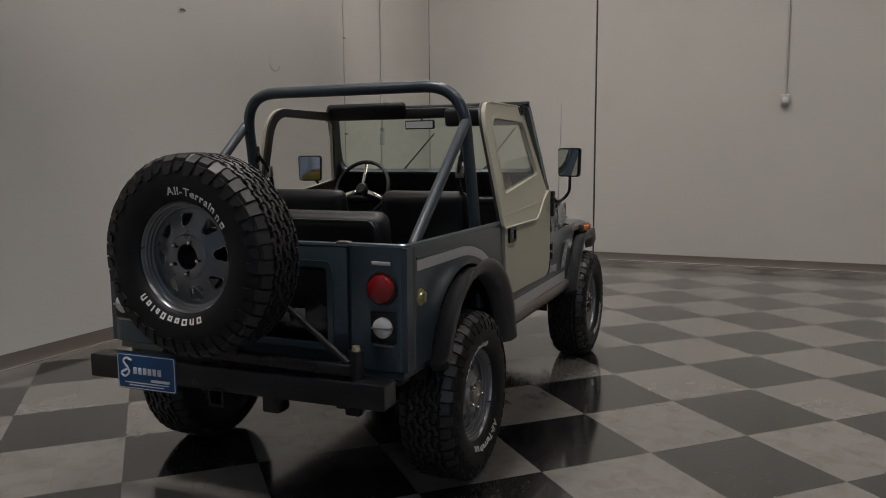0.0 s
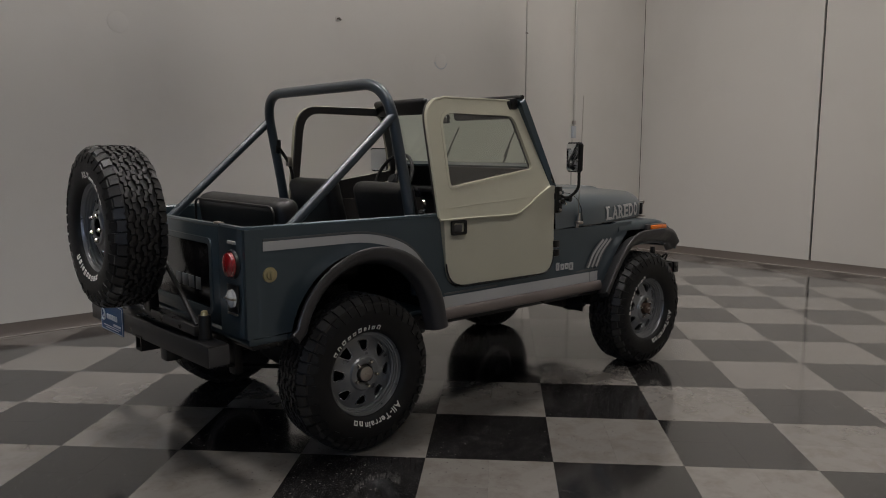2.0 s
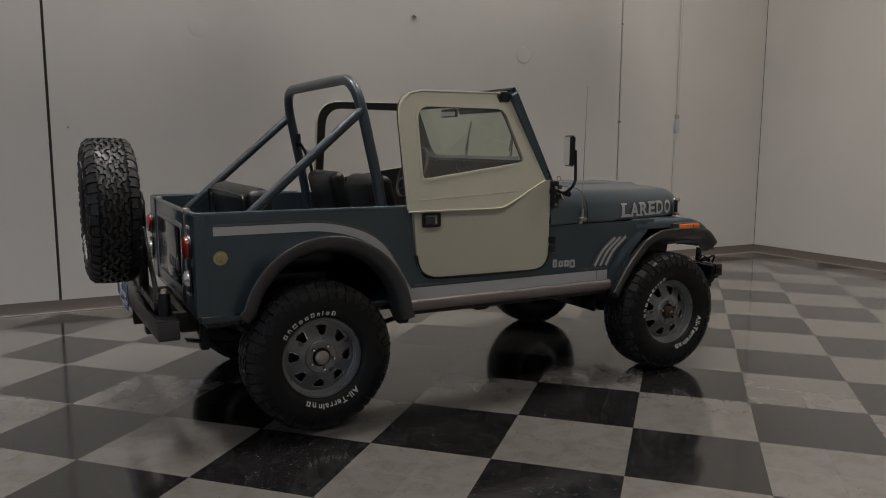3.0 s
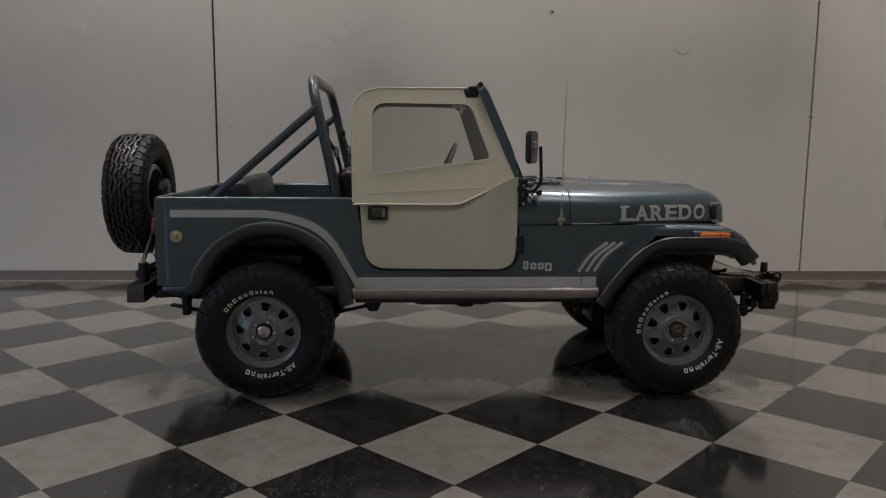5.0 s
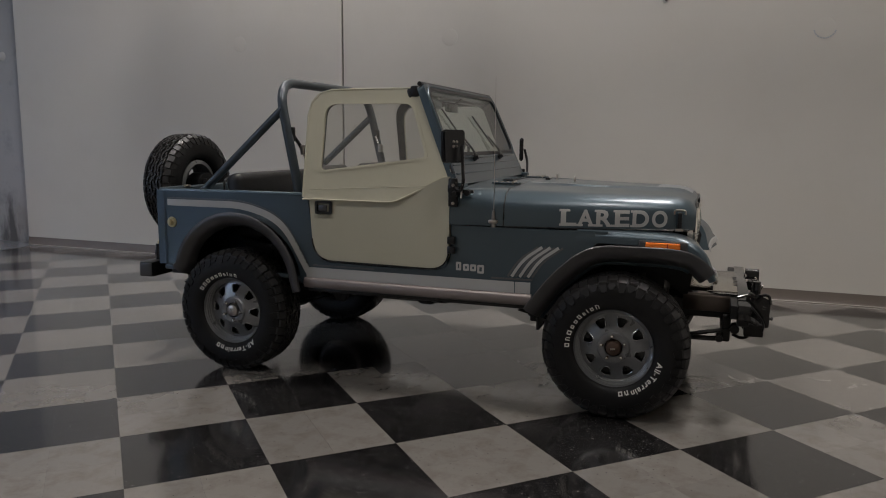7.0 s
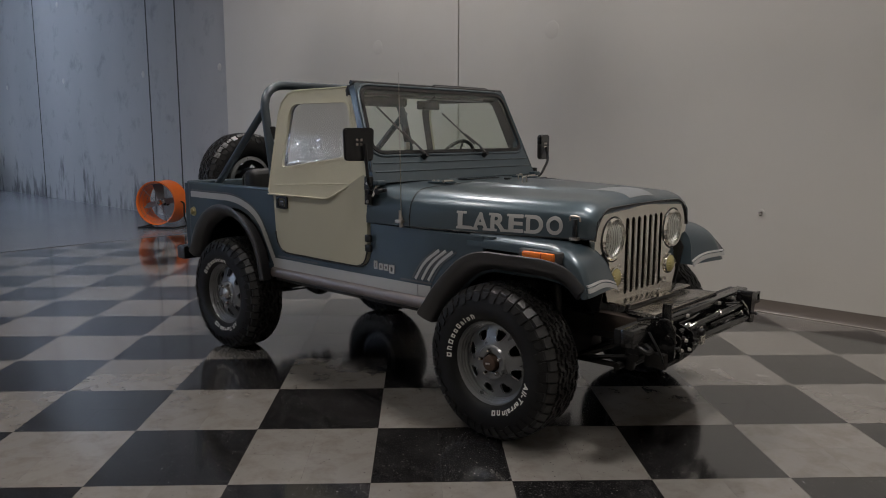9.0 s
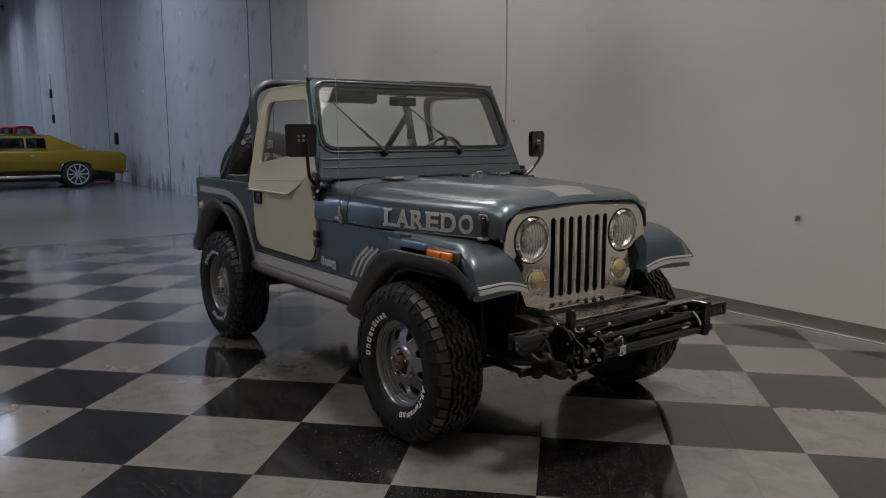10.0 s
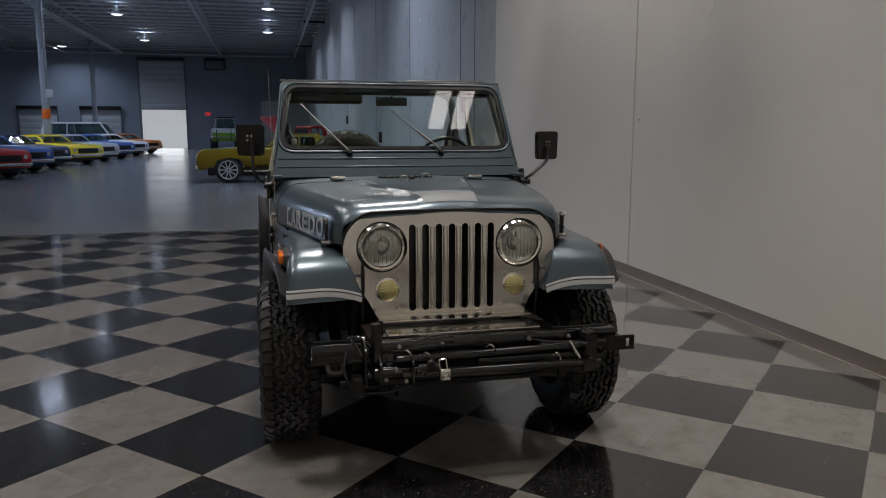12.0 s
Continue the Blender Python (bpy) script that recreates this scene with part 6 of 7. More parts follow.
# -- frame, axles, springs and other dark underside parts
for s in (-1, 1):
    part("frame_rail", boxed((-1.86, s * 0.38 - 0.03, 0.50), (1.80, s * 0.38 + 0.03, 0.60), 0.008), DARK_STEEL, jeep)
    for x in (-1.195, 1.185):
        leaf = [(x - 0.62, s * 0.47, 0.47), (x - 0.3, s * 0.47, 0.40), (x, s * 0.47, 0.385), (x + 0.3, s * 0.47, 0.40), (x + 0.55, s * 0.47, 0.46)]
        spring = bmesh.new()
        for k in range(4):
            f = 1 - 0.2 * k
            rows = []
            for q in leaf:
                px = x + (q[0] - x) * f
                pz = q[2] + (1 - f) * (0.385 - q[2]) - 0.009 * k
                rows.append([(px, q[1] - 0.03, pz - 0.004), (px, q[1] + 0.03, pz - 0.004), (px, q[1] + 0.03, pz + 0.004), (px, q[1] - 0.03, pz + 0.004)])
            loft(spring, rows, True, True)
        part("leaf_spring", spring, DARK_STEEL, jeep)
        part("spring_eye", tube(bmesh.new(), [(x + 0.57, s * 0.435, 0.465), (x + 0.57, s * 0.505, 0.465)], 0.025, 10), DARK_STEEL, jeep)
        part("shackle", boxed((x - 0.55, s * 0.47 - 0.035, 0.41), (x - 0.505, s * 0.47 + 0.035, 0.58), 0.01), DARK_STEEL, jeep)
        part("shock_absorber", tube(bmesh.new(), [(x + 0.12, s * 0.44, 0.36), (x + 0.06, s * 0.40, 0.72)], 0.028, 10), DARK_STEEL, jeep)
    part("front_shackle", boxed((1.69, s * 0.46 - 0.02, 0.385), (1.735, s * 0.46 + 0.02, 0.535), 0.012, None), DARK_STEEL, jeep)
    part("spring_hanger", plate(bmesh.new(), [(0.56, 0.56), (0.74, 0.56), (0.67, 0.44), (0.63, 0.44)], [], lambda x, z: (x, s * 0.45, z), (0, s * 0.05, 0)), DARK_STEEL, jeep)
    part("spring_hanger", plate(bmesh.new(), [(-0.70, 0.56), (-0.52, 0.56), (-0.58, 0.43), (-0.63, 0.43)], [], lambda x, z: (x, s * 0.45, z), (0, s * 0.05, 0)), DARK_STEEL, jeep)
for x in (-1.195, 1.185):
    part("axle", tube(bmesh.new(), [(x, -0.62, WHEEL_Z), (x, 0.62, WHEEL_Z)], 0.042, 12), DARK_STEEL, jeep)
    diff = revolve(bmesh.new(), [(0, -0.15), (0.07, -0.13), (0.13, -0.05), (0.14, 0.02), (0.10, 0.10), (0.05, 0.16), (0, 0.17)], 20, "x")
    part("differential", moved(diff, pose(x, -0.15 if x > 0 else 0.0, WHEEL_Z + 0.01)), DARK_STEEL, jeep)
part("drive_shaft", tube(bmesh.new(), [(-1.05, 0.0, 0.39), (-0.25, 0.0, 0.50)], 0.03, 10), DARK_STEEL, jeep)
part("skid_plate", boxed((-0.36, -0.46, 0.455), (0.12, 0.46, 0.53), 0.03), DARK_STEEL, jeep)
part("transfer_case", boxed((-0.10, -0.46, 0.44), (0.02, -0.20, 0.55), 0.03), DARK_STEEL, jeep)
part("muffler", moved(tube(bmesh.new(), [(-0.95, 0, 0), (-0.45, 0, 0)], 0.075, 14), Matrix.Translation((0, 0.42, 0.50))), DARK_STEEL, jeep)
part("tail_pipe", tube(bmesh.new(), bent([(-0.95, 0.42, 0.50), (-1.2, 0.40, 0.62), (-1.55, 0.42, 0.50), (-1.88, 0.44, 0.47)], 0.1), 0.022, 10), DARK_STEEL, jeep)
part("fuel_tank_guard", boxed((-1.83, -0.34, 0.47), (-1.44, 0.34, 0.60), 0.03), DARK_STEEL, jeep)
part("engine_block", boxed((0.40, -0.26, 0.50), (1.38, 0.26, 0.95), 0.04), BLACK_PAINT, jeep)
part("floor_guard", boxed((-1.75, -0.70, 0.57), (0.60, 0.70, 0.598), 0.004), BLACK_PAINT, jeep)
part("steering_link", tube(bmesh.new(), [(1.36, -0.60, 0.36), (1.36, 0.60, 0.36)], 0.016, 8), DARK_STEEL, jeep)
part("drag_link", tube(bmesh.new(), [(1.40, -0.55, 0.38), (1.62, 0.35, 0.46)], 0.015, 8), DARK_STEEL, jeep)
part("stabiliser_bar", tube(bmesh.new(), bent([(1.20, -0.50, 0.40), (1.70, -0.48, 0.40), (1.70, 0.48, 0.40), (1.20, 0.50, 0.40)], 0.08), 0.014, 8), DARK_STEEL, jeep)

# -- front bumper and folded tow bar
cover = part("frame_cover", boxed((1.60, -0.335, 0.628), (1.765, 0.335, 0.640), 0.004), COVER_METAL, jeep, "bright frame cover ahead of the grille")
part("upper_plate", boxed((1.505, -0.345, 0.652), (1.628, 0.345, 0.664), 0.004), COVER_METAL, cover)
part("plate_edge", boxed((1.6285, -0.335, 0.640), (1.634, 0.20, 0.655), 0.001), BLACK_PAINT, cover, "dark gap under the upper plate")
part("plate_edge", boxed((1.62, -0.36, 0.645), (1.636, -0.335, 0.668), 0.003), BLACK_PAINT, cover)
part("repair_patch", plate(bmesh.new(), rounded([(1.618, -0.10), (1.655, -0.09), (1.66, 0.08), (1.622, 0.10)], 0.01), [], lambda x, y: (x, y, 0.6655), (0, 0, 0.002)), CHROME, cover, "thin bright lapped patch")
for q in (-1, 1):
    part("cover_wing", plate(bmesh.new(), rounded([(1.60, q * 0.337), (1.765, q * 0.337), (1.762, q * 0.40), (1.66, q * 0.395)], 0.02), [], lambda x, y: (x, y, 0.628), (0, 0, 0.006)), GLOSS_BLACK, cover, "black corner plate")
for k in range(7):
    part("cover_hole", revolve(bmesh.new(), [(0, 0.0012), (0.011, 0.0012), (0.012, 0)], 14, "z"), BLACK_PAINT, cover).location = (1.757, -0.14 + 0.047 * k, 0.640)
front = part("front_bumper", boxed((1.760, -0.655, 0.545), (1.825, 0.665, 0.628), 0.008), GLOSS_BLACK, jeep, "black channel front bumper")
part("bumper_back", boxed((1.725, -0.645, 0.55), (1.760, 0.655, 0.622), 0.004), DARK_STEEL, front)
for s in (-1, 1):
    part("frame_horn", boxed((1.48, s * 0.38 - 0.034, 0.535), (1.760, s * 0.38 + 0.034, 0.622), 0.004), WORN_HORN, jeep, "worn bare-metal frame horn")
    part("splash_board", boxed((0.70, min(s * 0.12, s * 0.62), 0.39), (0.715, max(s * 0.12, s * 0.62), 0.965), 0.003), BLACK_PAINT, jeep)
for y in (-0.30, -0.12, 0.26, 0.44):
    part("bolt", revolve(bmesh.new(), [(0, 0.012), (0.008, 0.011), (0.010, 0.0)], 8, "x"), DULL_CHROME, front).location = (1.826, y, 0.605)
tow = part("tow_bar", tube(bmesh.new(), [(1.875, -0.32, 0.565), (1.875, 0.50, 0.575)], 0.017, 10), GLOSS_BLACK, jeep, "black folded tow bar across the bumper")
part("arm", tube(bmesh.new(), [(1.890, -0.30, 0.505), (1.890, 0.56, 0.500)], 0.021, 10), GLOSS_BLACK, tow)
part("arm", boxed((1.865, 0.02, 0.530), (1.890, 0.52, 0.552), 0.004), GLOSS_BLACK, tow)
part("slide", boxed((1.845, 0.30, 0.555), (1.870, 0.68, 0.592), 0.004), GLOSS_BLACK, tow)
bm = plate(bmesh.new(), rounded([(0.60, 0.54), (0.73, 0.54), (0.73, 0.604), (0.60, 0.604)], 0.006), [circle2(0.64, 0.572, 0.012, 12), rounded([(0.69, 0.554), (0.712, 0.554), (0.712, 0.59), (0.69, 0.59)], 0.003)], lambda y, z: (1.872, y, z), (-0.012, 0, 0))
part("end_plate", bm, GLOSS_BLACK, tow)
part("retainer", plate(bmesh.new(), rounded([(0.475, 0.47), (0.53, 0.47), (0.535, 0.64), (0.49, 0.64)], 0.02), [], lambda y, z: (1.915, y, z), (-0.085, 0, 0)), GLOSS_BLACK, tow)
for py in (-0.395, -0.265):
    bm = plate(bmesh.new(), rounded([(1.825, 0.455), (1.925, 0.465), (1.925, 0.565), (1.86, 0.595), (1.825, 0.59)], 0.012), [circle2(1.90, 0.49, 0.009, 10), circle2(1.90, 0.54, 0.009, 10), circle2(1.85, 0.56, 0.008, 10)], lambda x, z: (x, py, z), (0, 0.009, 0))
    part("pivot_plate", bm, GLOSS_BLACK, tow, "black drilled pivot plate")
part("pivot_tube", tube(bmesh.new(), [(1.872, -0.41, 0.515), (1.872, -0.14, 0.515)], 0.024, 14), GLOSS_BLACK, tow)
part("pivot_tube", tube(bmesh.new(), [(1.865, -0.385, 0.478), (1.865, -0.27, 0.478)], 0.016, 12), DARK_STEEL, tow)
part("pivot_collar", tube(bmesh.new(), [(1.872, -0.235, 0.515), (1.872, -0.15, 0.515)], 0.034, 14), DARK_STEEL, tow)
part("back_plate", boxed((1.822, -0.39, 0.46), (1.834, -0.26, 0.58), 0.003), GLOSS_BLACK, tow)
part("mount_plate", plate(bmesh.new(), rounded([(1.805, 0.49), (1.925, 0.475), (1.925, 0.625), (1.845, 0.665), (1.805, 0.66)], 0.012), [circle2(1.895, 0.51, 0.009, 10), circle2(1.895, 0.585, 0.009, 10), circle2(1.835, 0.63, 0.009, 10)], lambda x, z: (x, -0.455, z), (0, 0.010, 0)), GLOSS_BLACK, tow)
part("end_loop", tube(bmesh.new(), bent([(1.86, -0.47, 0.62), (1.87, -0.50, 0.66), (1.915, -0.50, 0.665), (1.925, -0.47, 0.61)], 0.03, 5), 0.008, 8), GLOSS_BLACK, tow)
part("post", tube(bmesh.new(), [(1.855, -0.40, 0.56), (1.855, -0.40, 0.715)], [0.026, 0.021], 12), GLOSS_BLACK, tow)
part("lever", tube(bmesh.new(), bent([(1.860, -0.42, 0.62), (1.840, -0.46, 0.66), (1.760, -0.50, 0.64)], 0.03), 0.008, 8), GLOSS_BLACK, tow)
for k, (y, z) in enumerate(((-0.37, 0.50), (-0.33, 0.54), (-0.29, 0.49), (-0.21, 0.51), (-0.17, 0.54), (-0.33, 0.47), (-0.36, 0.56))):
    part("bolt", revolve(bmesh.new(), [(0, 0.012), (0.007, 0.011), (0.009, 0.0)], 8, "x"), DULL_CHROME if k < 3 else DARK_STEEL, tow).location = (1.918 if y < -0.25 else 1.904, y, z)
part("padlock", boxed((1.895, -0.15, 0.478), (1.920, -0.105, 0.528), 0.006), CHROME, tow, "small silver padlock")
part("shackle_loop", tube(bmesh.new(), bent([(1.908, -0.148, 0.52), (1.908, -0.155, 0.562), (1.908, -0.125, 0.568), (1.908, -0.117, 0.52)], 0.012), 0.004, 6), CHROME, tow)
part("clip_pin", tube(bmesh.new(), bent([(1.890, 0.42, 0.60), (1.910, 0.44, 0.56), (1.910, 0.46, 0.53)], 0.02), 0.006, 6), CHROME, tow)
part("strap", tube(bmesh.new(), bent([(1.860, -0.28, 0.60), (1.890, -0.2, 0.62), (1.860, -0.06, 0.61)], 0.05), 0.004, 6), GLOSS_BLACK, tow)
part("strap", tube(bmesh.new(), bent([(1.860, 0.26, 0.61), (1.890, 0.34, 0.60), (1.880, 0.44, 0.595)], 0.05), 0.004, 6), GLOSS_BLACK, tow)
for s in (-1, 1):
    part("tow_loop", tube(bmesh.new(), bent([(1.800, s * 0.56 - 0.03, 0.55), (1.860, s * 0.56 - 0.03, 0.52), (1.860, s * 0.56 + 0.03, 0.52), (1.800, s * 0.56 + 0.03, 0.55)], 0.025), 0.011, 8), DARK_STEEL, front)
    part("bumper_box", boxed((1.760, s * 0.56 - 0.03, 0.50), (1.820, s * 0.56 + 0.03, 0.55), 0.012), DARK_STEEL, front)
    part("shackle_pin", tube(bmesh.new(), [(1.680, s * 0.40, 0.41), (1.680, s * 0.53, 0.41)], 0.018, 8), DARK_STEEL, jeep)

# small hardware on the folded tow bar: chain, hooks, pins, cable
for y0, z0 in ((-0.22, 0.585), (-0.30, 0.60), (0.05, 0.60), (0.34, 0.545)):
    part("spring_clip", tube(bmesh.new(), bent([(1.898, y0, z0), (1.915, y0 + 0.012, z0 + 0.018), (1.915, y0 + 0.03, z0 - 0.004), (1.898, y0 + 0.04, z0 - 0.02)], 0.01), 0.0035, 6), CHROME, tow)
for y0 in (-0.44, -0.24, 0.50):
    part("cross_pin", tube(bmesh.new(), [(1.835, y0, 0.525), (1.935, y0, 0.525)], 0.007, 8), DARK_STEEL, tow)
    part("pin_head", moved(revolve(bmesh.new(), [(0, 0.008), (0.009, 0.007), (0.011, 0)], 10, "x"), pose(1.935, y0, 0.525)), DARK_STEEL, tow)
part("safety_cable", tube(bmesh.new(), bent([(1.83, -0.52, 0.60), (1.90, -0.54, 0.52), (1.89, -0.48, 0.44), (1.87, -0.36, 0.43), (1.88, -0.25, 0.46)], 0.06, 6), 0.006, 6), BLACK_PAINT, tow)
part("hook", tube(bmesh.new(), bent([(1.80, -0.34, 0.45), (1.84, -0.34, 0.40), (1.80, -0.31, 0.37), (1.75, -0.30, 0.39)], 0.03, 5), 0.009, 8), DARK_STEEL, tow)
part("draw_tongue", boxed((1.80, -0.50, 0.43), (1.90, -0.455, 0.50), 0.01), DARK_STEEL, tow)
part("coupler_knob", revolve(bmesh.new(), [(0, 0.03), (0.016, 0.026), (0.02, 0.01), (0.014, 0.0)], 12, "x"), DARK_STEEL, tow).location = (1.92, -0.19, 0.555)


# ---- the hall's things: parked cars, drum fan, small clutter ----
CAR_GLASS = glass("tinted_car_glass", (0.62, 0.7, 0.7), 0.02, 1.5)
ALLOY = surface("silver_alloy_wheel", (0.5, 0.51, 0.53), 0.35, 0.5, 0.1, 10, 0.08)
CAR_TYRE = surface("car_tyre_rubber", (0.016, 0.016, 0.016), 0.7, 0, 0.2, 8)


def car_paint(name, colour):
    return surface(name, colour, 0.35, 0.1, 0.1, 2, 0.06, coat=0.25, specular=0.3)


def inset_ring(points, d):
    """An outline in two dimensions moved inwards by about d."""
    c = Vector((sum(p[0] for p in points) / len(points), sum(p[1] for p in points) / len(points)))
    out = []
    for p in points:
        v = c - Vector(p)
        out.append(Vector(p) + Vector((math.copysign(min(abs(v.x), d), v.x), math.copysign(min(abs(v.y), d), v.y))))
    return out


def slab(bm, outline, w, edge):
    """A body block: a side outline (x, z) carried across the width 2w, with softened side edges."""
    rows = []
    for y, d in ((-w, edge), (-w + edge * 0.35, edge * 0.35), (-w + edge * 1.3, 0), (w - edge * 1.3, 0), (w - edge * 0.35, edge * 0.35), (w, edge)):
        rows.append([(p[0], y, p[1]) for p in inset_ring(outline, d)])
    loft(bm, rows, True, True)
    return bm


def parked_car(name, label, place, paint, length=4.8, width=1.86, wheelbase=2.8, hood_z=0.95, roof_z=1.34, cabin=(0.62, 0.10, -0.85, -1.55),
               front_over=0.95, group="", wheel_r=0.335, stripe=None, hood_up=None, grille_dark=True, spokes=10, sail=None, arch_trim=False):
    """A parked car: x forward, origin on the floor between its wheels."""
    car = thing(name, label, "car", place, group)
    f, w = wheelbase / 2 + front_over, width / 2
    b = f - length
    wf, wr = wheelbase / 2, -wheelbase / 2
    zl, ar = 0.26, wheel_r + 0.055
    deck = hood_z - 0.02
    arch_f, arch_r = arc(wf, wheel_r, ar, 168, 12, 10), arc(wr, wheel_r, ar, 168, 12, 10)
    outline = [(b + 0.10, zl + 0.08)] + arch_r + arch_f + [(f - 0.08, zl + 0.08), (f, 0.50), (f - 0.02, hood_z - 0.20), (f - 0.14, hood_z - 0.08), (cabin[0] + 0.1, hood_z),
               (cabin[3] - 0.05, deck), (b + 0.12, deck - 0.05), (b, deck - 0.16), (b + 0.02, 0.5)]
    body = part("body", slab(bmesh.new(), outline, w, 0.07), paint, car, "", 50)
    roof = [(cabin[0], hood_z - 0.02), (cabin[1], roof_z - 0.03), (cabin[1] - 0.2, roof_z), (cabin[2] + 0.2, roof_z), (cabin[2], roof_z - 0.02), (cabin[3], deck - 0.02)]
    # glass set a little proud of the cabin
    def cabin_y(z):
        return (w - 0.13) * (1 - 0.17 * max(0, (z - hood_z) / (roof_z - hood_z))) + 0.004
    zb, zt = hood_z + 0.04, roof_z - 0.085
    def along(a, c, z):
        (x0, z0), (x1, z1) = a, c
        return x0 + (x1 - x0) * (z - z0) / (z1 - z0)
    for s in (-1, 1):
        xa0, xa1 = along(roof[0], roof[1], zb) - 0.10, along(roof[0], roof[1], zt) - 0.10
        xb0, xb1 = (along(roof[5], roof[4], zb) + 0.25, along(roof[5], roof[4], zt) + 0.16)
        if sail:
            xb0, xb1 = sail, sail + 0.02
        mid = xb0 + 0.36 * (xa0 - xb0)
        holes = [rounded(q, 0.03, 3) for q in ([(mid + 0.03, zb), (xa0, zb), (xa1, zt), (mid + 0.03, zt)], [(xb0, zb), (mid - 0.02, zb), (mid - 0.02, zt), (xb1, zt)])]
        part("cabin_side", plate(bmesh.new(), roof, holes, lambda x, z: (x, s * (cabin_y(z) - 0.008), z), (0, -s * 0.05, 0)), paint, car)
        part("seat", boxed((-0.55, s * 0.4 - 0.26, hood_z - 0.3), (-0.42, s * 0.4 + 0.26, hood_z + 0.2), 0.06, pose(0, 0, 0, 0, -8, 0)), BLACK_PAINT, car)
        for x0, x1, x2, x3 in ((mid + 0.03, xa0, xa1, mid + 0.03), (xb0, mid - 0.02, mid - 0.02, xb1)):
            quad = [(x0, zb), (x1, zb), (x2, zt), (x3, zt)]
            bm = plate(bmesh.new(), rounded(quad, 0.03, 3), [], lambda x, z: (x, s * cabin_y(z), z), (0, -s * 0.006, 0))
            part("side_glass", bm, CAR_GLASS, car)
    for (p0, p1), sgn in (((roof[0], roof[1]), 1), ((roof[5], roof[4]), -1)):
        rows = []
        for z in (zb, zt + 0.02):
            x = along(p0, p1, z) + sgn * 0.012
            rows.append([(x, y * (cabin_y(z) - 0.09), z) for y in (-1, -0.5, 0, 0.5, 1)])
        bm = bmesh.new()
        loft(bm, rows)
        part("windscreen" if sgn > 0 else "rear_glass", bm, CAR_GLASS, car)
    # roof skin between the side frames, with a soft crown
    bm = bmesh.new()
    rows = []
    for x, z in [(p[0] + 0.03, p[1] - 0.05) for p in roof[1:2]] + roof[1:5] + [(roof[4][0] - 0.06, roof[4][1] - 0.06)]:
        e = cabin_y(z) - 0.006
        rows.append([(x, -e, z - 0.02), (x, -e + 0.1, z + 0.004), (x, 0, z + 0.02), (x, e - 0.1, z + 0.004), (x, e, z - 0.02)])
    loft(bm, rows)
    skin = part("roof", bm, paint, car, "", 50)
    mod = skin.modifiers.new("thick", "SOLIDIFY")
    mod.thickness = 0.03
    # wheels
    for x in (wf, wr):
        for s in (-1, 1):
            m = pose(x, s * (w - 0.13), wheel_r, 0, 0, 0 if s < 0 else 180)
            prof = [(0.66, -0.08), (0.75, -0.115), (0.93, -0.112), (1.0, -0.09), (1.0, 0.09), (0.8, 0.11)]
            tyre = part("wheel", revolve(bmesh.new(), [(r * wheel_r, y) for r, y in prof], 32), CAR_TYRE, car)
            tyre.matrix_basis = m
            part("rim", revolve(bmesh.new(), [(0.72 * wheel_r, -0.112), (0.68 * wheel_r, -0.10), (0.62 * wheel_r, -0.04), (0.0, -0.03)], 28), BLACK_PAINT, tyre)
            bm = bmesh.new()
            for k in range(spokes):
                box(bm, (0.05 * wheel_r, -0.100, -0.017), (0.69 * wheel_r, -0.075, 0.017), 0.0, Matrix.Rotation(2 * math.pi * k / spokes, 4, "Y"))
            part("spokes", bm, ALLOY, tyre, "bright spoked wheel centre")
            part("rim_ring", revolve(bmesh.new(), [(0.66 * wheel_r, -0.106), (0.72 * wheel_r, -0.118), (0.745 * wheel_r, -0.117), (0.75 * wheel_r, -0.108)], 28), ALLOY, tyre)
    # bumpers, lamps, trim
    part("front_bumper", boxed((f - 0.06, -w + 0.04, 0.40), (f + 0.05, w - 0.04, 0.51), 0.03), CHROME, car)
    part("rear_bumper", boxed((b - 0.05, -w + 0.04, 0.40), (b + 0.06, w - 0.04, 0.52), 0.03), CHROME, car)
    if grille_dark:
        part("grille", boxed((f - 0.03, -w + 0.38, 0.54), (f + 0.012, w - 0.38, hood_z - 0.22), 0.01), BLACK_PAINT, car)
    for s in (-1, 1):
        part("headlamp", revolve(bmesh.new(), [(0, 0.03), (0.05, 0.025), (0.08, 0.0)], 16, "x"), CLEAR_LENS, car).location = (f - 0.012, s * (w - 0.24), hood_z - 0.29)
        part("tail_lamp", boxed((b - 0.012, s * (w - 0.36) - 0.17, 0.60), (b + 0.03, s * (w - 0.36) + 0.17, 0.72), 0.01), RED_LENS, car)
        part("sill_trim", boxed((wr + ar, min(s * (w - 0.03), s * (w + 0.002)), zl + 0.045), (wf - ar, max(s * (w - 0.03), s * (w + 0.002)), zl + 0.115), 0.01), CHROME, car)
        part("door_line", boxed((cabin[0] - 0.02, min(s * (w - 0.02), s * (w + 0.001)), 0.45), (cabin[0] - 0.008, max(s * (w - 0.02), s * (w + 0.001)), hood_z - 0.1), 0.0), BLACK_PAINT, car)
        part("door_handle", boxed((cabin[2] + 0.42, min(s * (w - 0.01), s * (w + 0.02)), hood_z - 0.17), (cabin[2] + 0.56, max(s * (w - 0.01), s * (w + 0.02)), hood_z - 0.14), 0.005), CHROME, car)
    part("underbody", boxed((b + 0.3, -w + 0.2, 0.2), (f - 0.3, w - 0.2, 0.5), 0.03), BLACK_PAINT, car)
